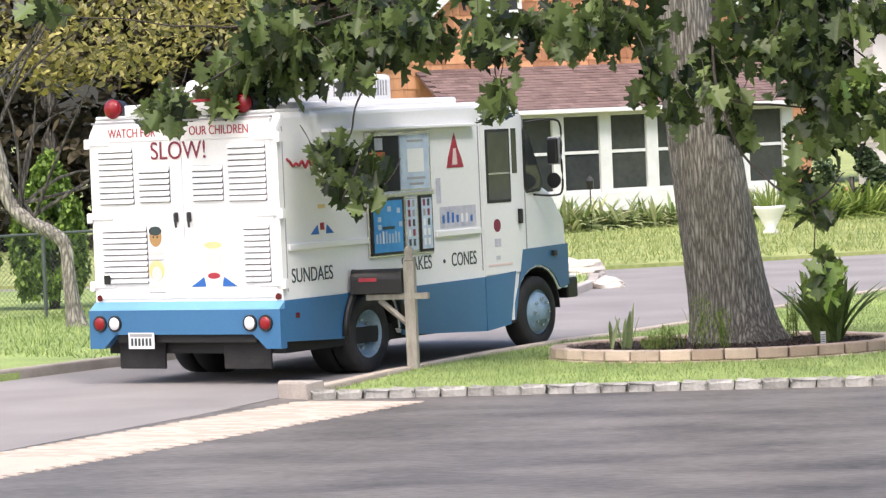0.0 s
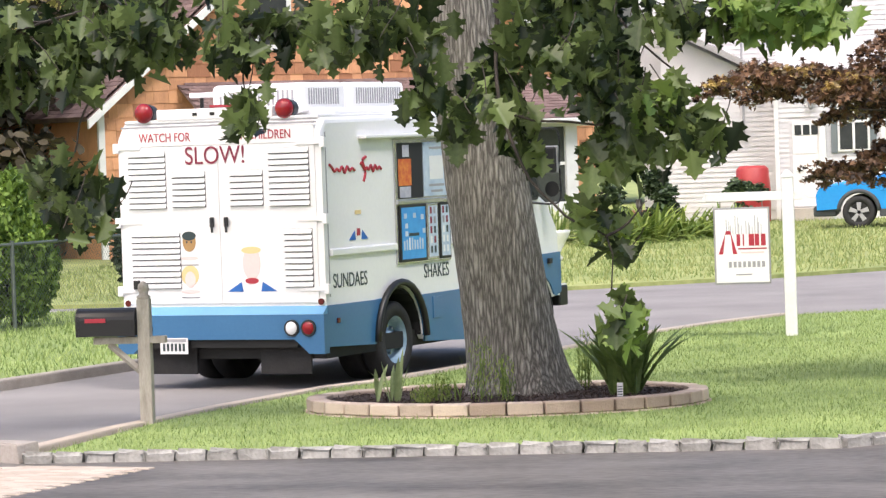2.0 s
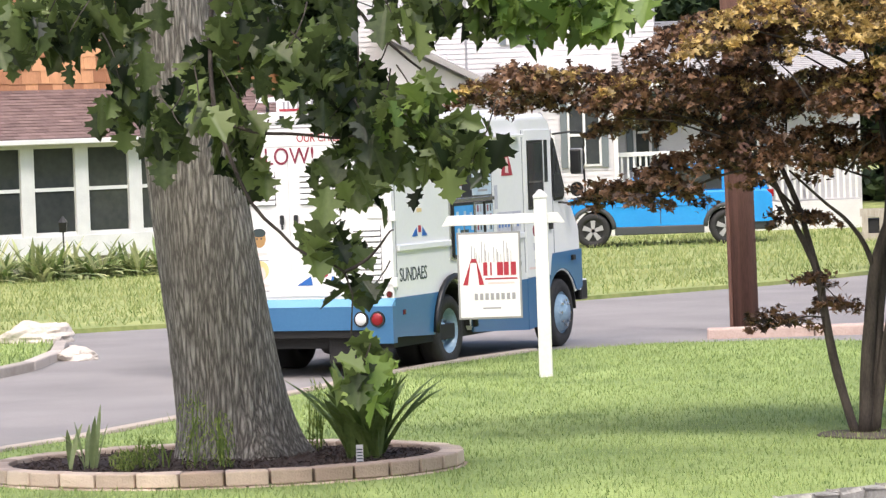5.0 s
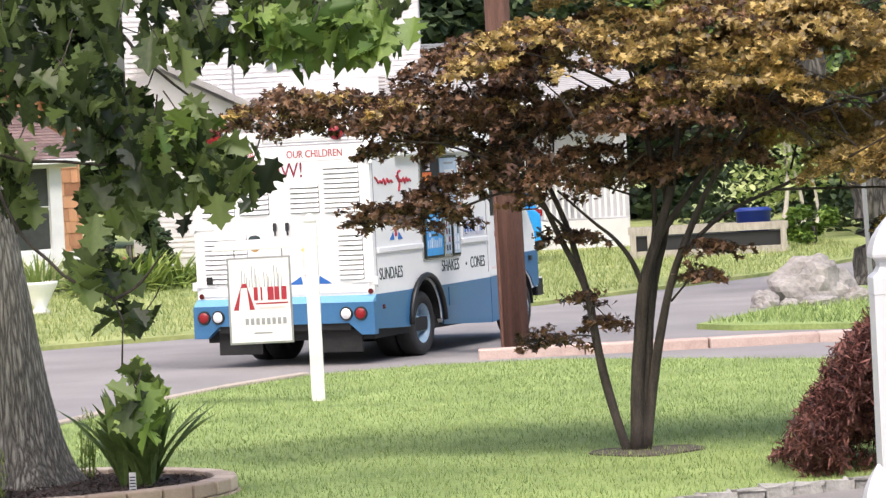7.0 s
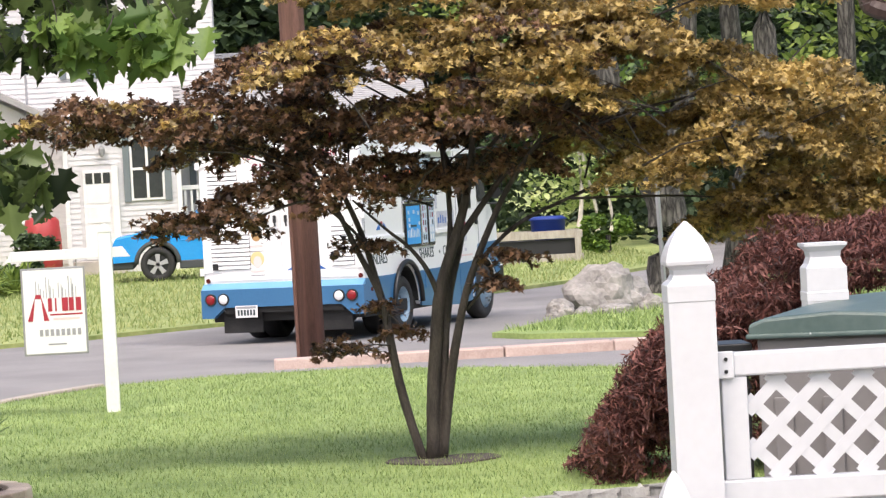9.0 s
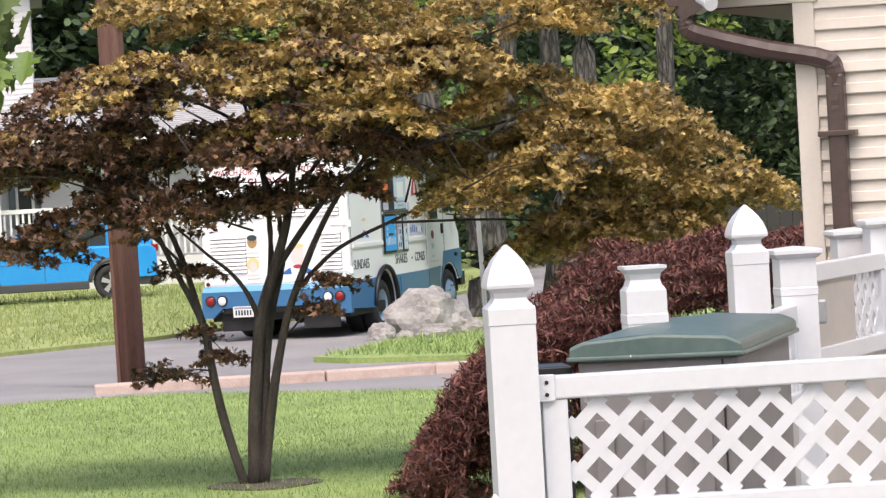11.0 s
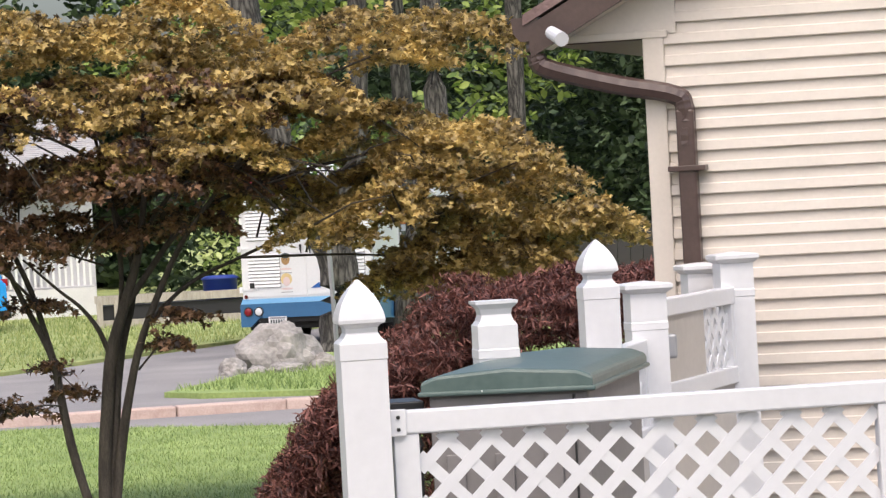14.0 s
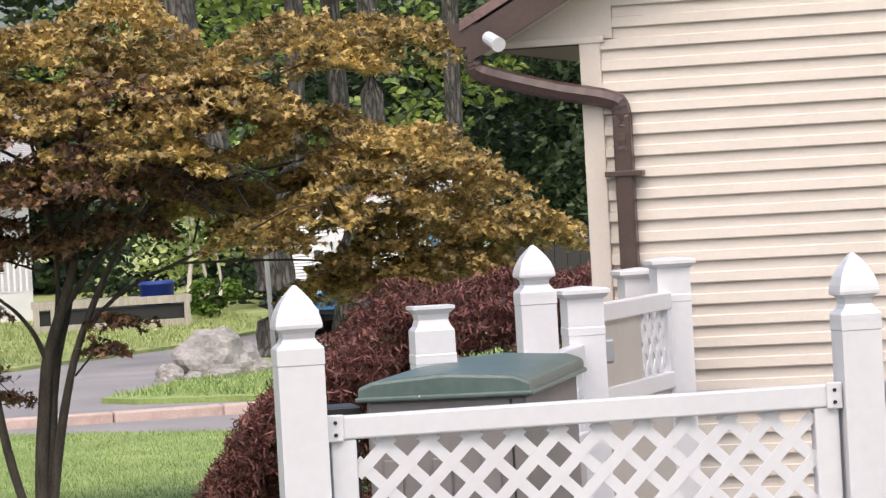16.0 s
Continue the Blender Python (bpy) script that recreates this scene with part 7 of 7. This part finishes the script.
def lattice(parent, x0, x1, z0, z1, y, pitch=0.126, w=0.034, m=Matrix()):
    """Crossed diagonal strips cut to a panel, front set over back set."""
    for s in (1, -1):
        h = z1 - z0
        k = -int(h / pitch) - 2
        while k * pitch < (x1 - x0) + h:
            a = x0 + (k + 0.5) * pitch
            k += 1
            u0, u1 = a, a + h
            zz0, zz1 = z0, z1
            if u0 < x0:
                zz0 += x0 - u0
                u0 = x0
            if u1 > x1:
                zz1 -= u1 - x1
                u1 = x1
            if u1 - u0 < 0.03:
                continue
            q = [(u0, zz0), (u1, zz1)]
            if s < 0:
                q = [(u0, z0 + z1 - zz0), (u1, z0 + z1 - zz1)]
            d = w * 0.7071
            pts = [(q[0][0] - d / 2, q[0][1] + s * d / 2), (q[1][0] - d / 2, q[1][1] + s * d / 2), (q[1][0] + d / 2, q[1][1] - s * d / 2), (q[0][0] + d / 2, q[0][1] - s * d / 2)]
            yy = y if s > 0 else y + 0.0022
            o = part("lattice_strip", prism(bmesh.new(), pts, "y", yy, yy + 0.006), VINYL, parent)
            o.matrix_basis = m


def near_fence():
    f = thing("lattice_fence", "white vinyl fence panel with a lattice top and gothic caps", "fence")
    for x, w in ((1.268, 0.132), (2.912, 0.118), (4.56, 0.132)):
        gothic_post(f, x, 9.9, w, 2.2)
    gothic_post(f, 1.165, 9.62, 0.09, 1.52)
    for x0, x1 in ((1.334, 2.852), (2.984, 4.49)):
        part("top_rail", cube(x0, x1, 9.87, 9.93, 1.765, 1.832, 0.006), VINYL, f)
        part("mid_rail", cube(x0, x1, 9.87, 9.93, 1.40, 1.47, 0.006), VINYL, f)
        part("bottom_rail", cube(x0, x1, 9.87, 9.93, 0.06, 0.14, 0.006), VINYL, f)
        part("stile", cube(x0 + 0.012, x0 + 0.085, 9.875, 9.925, 1.47, 1.765, 0.004), VINYL, f)
        part("stile", cube(x1 - 0.085, x1 - 0.012, 9.875, 9.925, 1.47, 1.765, 0.004), VINYL, f)
        lattice(f, x0 + 0.085, x1 - 0.085, 1.47, 1.765, 9.892)
        n = 9
        for i in range(n):
            a = x0 + (x1 - x0) * i / n
            part("board", cube(a + 0.002, a + (x1 - x0) / n - 0.002, 9.885, 9.915, 0.14, 1.4), VINYL, f)
        for x in (x0 + 0.001, x1 - 0.05):
            br = part("rail_bracket", cube(x, x + 0.048, 9.862, 9.87, 1.76, 1.838, 0.004), VINYL, f)
            for z in (1.78, 1.815):
                part("screw", rod(bmesh.new(), (x + 0.024, 9.862, z), (x + 0.024, 9.859, z), 0.006, None, 8), BLACK, br)


near_fence()


def back_fence():
    f = thing("garden_gate", "white vinyl side fence and gate with flat capped posts", "gate")
    gothic_post(f, 2.618, 13.2, 0.138, 2.22)
    gothic_post(f, 2.008, 12.0, 0.14, 2.062, "open")
    gothic_post(f, 2.968, 14.0, 0.15, 2.04, "flat")
    gothic_post(f, 3.55, 15.5, 0.155, 2.065, "flat")
    gothic_post(f, 3.64, 15.25, 0.15, 2.11, "flat")
    for a, b, z, zl in (((2.02, 12.0), (2.6, 13.2), 1.8, 1.45), ((2.65, 13.2), (2.95, 14.0), 1.8, 1.45), ((2.99, 14.05), (3.63, 15.25), 1.95, 1.6)):
        d = Vector((b[0] - a[0], b[1] - a[1], 0))
        m = Matrix.Translation((a[0], a[1], 0)) @ pose(0, 0, 0, 0, 0, math.degrees(math.atan2(d.y, d.x)))
        L = d.length
        for z0 in (z - 0.07, zl - 0.07, 0.1):
            o = part("rail", cube(0.05, L - 0.05, -0.03, 0.03, z0, z0 + 0.075, 0.006), VINYL, f)
            o.matrix_basis = m
        solid = 0.6 * L if z > 1.9 else 0.12
        lattice(f, solid, L - 0.12, zl, z - 0.07, -0.008, m=m)
        if z > 1.9:
            o = part("gate_board", cube(0.125, solid, -0.012, 0.012, zl, z - 0.07), TANVINYL, f)
            o.matrix_basis = m
        o = part("infill_board", cube(0.06, L - 0.06, -0.012, 0.012, 0.17, zl - 0.07), TANVINYL, f)
        o.matrix_basis = m
        for u in (0.055, L - 0.12):
            o = part("stile", cube(u, u + 0.07, -0.025, 0.025, zl, z - 0.07, 0.004), VINYL, f)
            o.matrix_basis = m
    part("latch", cube(3.03, 3.08, 13.93, 13.99, 1.72, 1.82, 0.01), SIGNBACK, f, "grey gate latch")


back_fence()


def storage_box():
    b = thing("storage_box", "taupe plastic outdoor storage box with a green lid", "storage box", pose(1.62, 11.18, 0, 0, 0, -20))
    part("body", cube(0.02, 0.54, 0.02, 1.2, 0, 1.795, 0.015), TAUPE, b, "taupe ribbed plastic body")
    for x in (0.1, 0.26, 0.42):
        part("rib", cube(x - 0.03, x + 0.03, 0.004, 0.02, 0.2, 1.6, 0.004), TAUPE, b)
    part("seam", cube(0.49, 0.496, 0.012, 0.022, 0.1, 1.78), UNDER, b)
    bm = bmesh.new()
    prism(bm, [(0.0, 1.797), (0.0, 1.838), (0.05, 1.856), (0.28, 1.872), (0.51, 1.858), (0.56, 1.838), (0.56, 1.797)], "y", 0.0, 1.25)
    bmesh.ops.bevel(bm, geom=[e for e in bm.edges if all(v.co.z > 1.81 for v in e.verts)], offset=0.012, segments=2, profile=0.5, affect="EDGES")
    part("lid", bm, GREENLID, b, "scuffed dark green domed lid")
    part("lid_lip", cube(-0.01, 0.57, -0.01, 1.26, 1.79, 1.806, 0.005), GREENLID, b)
    part("scuff", cube(0.2, 0.204, -0.014, -0.01, 1.80, 1.806), VINYL, b)


storage_box()
cr = thing("plastic_crate", "small black lattice plastic crate beside the box", "crate", pose(1.5, 11.45, 0))
part("stand", cube(-0.1, 0.14, -0.1, 0.1, 0, 1.62), UNDER, cr)
for i in range(6):
    part("bar", rod(bmesh.new(), (-0.1 + i * 0.04, -0.11, 1.62), (-0.06 + i * 0.04, -0.11, 1.74), 0.006, None, 5), BLACK, cr)
    part("bar", rod(bmesh.new(), (-0.06 + i * 0.04, -0.11, 1.62), (-0.1 + i * 0.04, -0.11, 1.74), 0.006, None, 5), BLACK, cr)
part("rim", cube(-0.11, 0.15, -0.12, 0.1, 1.74, 1.77, 0.005), BLACK, cr)


def beige_house():
    h = thing("beige_house", "low house with beige vinyl siding and brown gutters", "house", pose(3.47, 16, 0, 0, 0, -24))
    rake = lambda x: 3.023 + 0.538 * (x + 0.51)
    part("gable_wall", prism(bmesh.new(), [(0, 0), (9, 0), (9, rake(0)), (4.5, rake(4.5)), (0, rake(0) + 0.02)], "y", 0.02, 0.2), BEIGE, h)
    part("side_wall", cube(0.0, 0.18, 0.2, 7, 0, 3.15), BEIGE, h)
    part("back_wall", cube(0.0, 9, 6.85, 7, 0, 3.15), BEIGE, h)
    part("far_wall", cube(8.82, 9, 0.2, 6.85, 0, 3.15), BEIGE, h)
    n = 0
    z = 0.063
    while z < 5.4:
        x0 = 0.08 if z < 3.1 else max(0.08, (z - 3.023) / 0.538 - 0.51 + 0.05)
        x1 = 4.5 if z > 3.1 else 9
        if x1 - x0 > 0.3:
            prof = [(0.018, z), (-0.014, z), (-0.0155, z + 0.004), (-0.010, z + 0.046), (-0.003, z + 0.051), (0.004, z + 0.0995), (0.018, z + 0.0995)]
            bm = prism(bmesh.new(), prof, "x", x0, x1)
            part("siding_board", bm, BEIGE, h)
        z += 0.1003
    part("corner_trim", cube(-0.02, 0.08, -0.022, 0.08, 0, 3.14, 0.006), BEIGE, h, "beige corner trim")
    # roof with rake board, soffit and eave gutter
    bm = prism(bmesh.new(), [(-0.51, rake(-0.51) + 0.02), (4.5, rake(4.5) + 0.02), (4.5, rake(4.5) + 0.17), (-0.51, rake(-0.51) + 0.17)], "y", -0.204, -0.174)
    part("rake_board", bm, BROWN, h, "dark brown rake board")
    bm = prism(bmesh.new(), [(-0.54, rake(-0.51) + 0.17), (4.5, rake(4.5) + 0.17), (4.5, rake(4.5) + 0.22), (-0.54, rake(-0.51) + 0.22)], "y", -0.21, 7.3)
    part("roof", bm, ROOFING, h, "brown shingle roof edge")
    bm = prism(bmesh.new(), [(-0.46, rake(-0.46) + 0.13), (4.5, rake(4.5) + 0.15), (4.5, rake(4.5) + 0.03), (-0.46, rake(-0.46) + 0.03)], "y", -0.174, 0.02)
    part("soffit", bm, BEIGE, h, "pale soffit under the rake")
    part("eave_return", prism(bmesh.new(), [(-0.40, 3.125), (0.14, 3.125), (0.14, rake(0.14) + 0.06), (-0.40, rake(-0.40) + 0.06)], "y", -0.016, 0.018), BEIGE, h, "pale boxed eave return")
    part("return_trim", cube(-0.41, 0.10, -0.03, 0.0, 3.105, 3.14, 0.004), BEIGE, h)
    bm = prism(bmesh.new(), [(9.4, rake(0) - 0.12), (4.5, rake(4.5) + 0.17), (4.5, rake(4.5) + 0.22), (9.4, rake(0) - 0.06)], "y", -0.21, 7.3)
    part("roof", bm, ROOFING, h)
    part("eave_soffit", cube(-0.47, 0.0, 0.02, 7.2, 3.1, 3.13), BROWN, h)
    g = part("gutter", prism(bmesh.new(), [(-0.6, 3.23), (-0.59, 3.16), (-0.56, 3.12), (-0.47, 3.12), (-0.47, 3.23)], "y", -0.2, 7.3), BROWN, h, "dark brown eave gutter")
    # downspout: outlet, slanting run, and drop along the wall, of ribbed brown metal
    path = smooth_path([(-0.492, -0.16, 3.12), (-0.492, -0.16, 3.04), (-0.444, -0.15, 2.99), (-0.147, -0.10, 2.90), (0.115, -0.06, 2.84), (0.170, -0.05, 2.78), (0.173, -0.05, 2.6)], 40)
    part("downspout_drop", cube(0.131, 0.215, -0.088, -0.016, 0.1, 2.765, 0.01), BROWN, h, "straight brown downspout length")
    part("downspout", tube(bmesh.new(), path, [0.044 + 0.0018 * (k % 2) for k in range(40)], 8), BROWN, h, "dark brown ribbed downspout")
    part("spout_strap", cube(0.085, 0.261, -0.1, -0.02, 2.48, 2.505, 0.003), BROWN, h)
    cam_ = part("security_lamp", rod(bmesh.new(), (-0.384, -0.30, 3.15), (-0.31, -0.41, 3.11), 0.03, 0.034, 14), VINYL, h, "small white outdoor device under the eave")


beige_house()


# ---- movement ----
VAN_ROWS = [
    (0.0, -7.86, 25.23, 20.8),
    (0.5, -7.39, 26.58, 20.1),
    (1.0, -6.95, 27.88, 19.3),
    (1.5, -6.54, 29.14, 18.6),
    (2.0, -6.09, 30.38, 18.4),
    (2.5, -5.67, 31.59, 18.1),
    (3.0, -5.26, 32.80, 17.9),
    (3.5, -4.80, 34.01, 17.6),
    (4.0, -4.39, 35.21, 18.2),
    (5.0, -3.46, 37.66, 19.5),
    (6.0, -2.45, 40.17, 21.0),
    (6.5, -1.91, 41.44, 21.8),
    (7.0, -1.31, 42.73, 22.3),
    (7.5, -0.70, 44.03, 22.9),
    (8.0, -0.09, 45.34, 23.4),
    (8.5, 0.52, 46.66, 23.5),
    (9.0, 1.19, 47.97, 23.6),
    (9.5, 1.85, 49.27, 23.7),
    (10.0, 2.52, 50.55, 23.8),
    (11.0, 3.82, 53.02, 24.1),
    (12.0, 5.03, 55.28, 24.4),
    (12.5, 5.58, 56.40, 24.5),
    (13.0, 6.13, 57.35, 25.0),
    (13.5, 6.66, 58.35, 25.5),
    (14.5, 7.86, 60.20, 26.8),
    (15.0, 8.40, 61.10, 27.5),
    (16.0, 9.40, 62.90, 28.5),
]


def motions():
    walk(van, [(t, pose(x, y, 0, 0, 0, -h)) for t, x, y, h in VAN_ROWS])
    # wheels roll with the way gone, keyed densely enough for each turn
    for e, wx, wy in WHEELS:
        rows, gone, last = [], 0.0, None
        steps = 320
        for k in range(steps + 1):
            t = 16.0 * k / steps
            i = max(j for j in range(len(VAN_ROWS)) if VAN_ROWS[j][0] <= t + 1e-9)
            i = min(i, len(VAN_ROWS) - 2)
            a, b = VAN_ROWS[i], VAN_ROWS[i + 1]
            f = (t - a[0]) / (b[0] - a[0])
            p = Vector((a[1] + (b[1] - a[1]) * f, a[2] + (b[2] - a[2]) * f))
            if last is not None:
                gone += (p - last).length
            last = p
            if k % 4 == 0:
                rows.append((t, pose(wx, wy, 0.39) @ Matrix.Rotation(-gone / 0.39, 4, "X")))
        walk(e, rows)


motions()
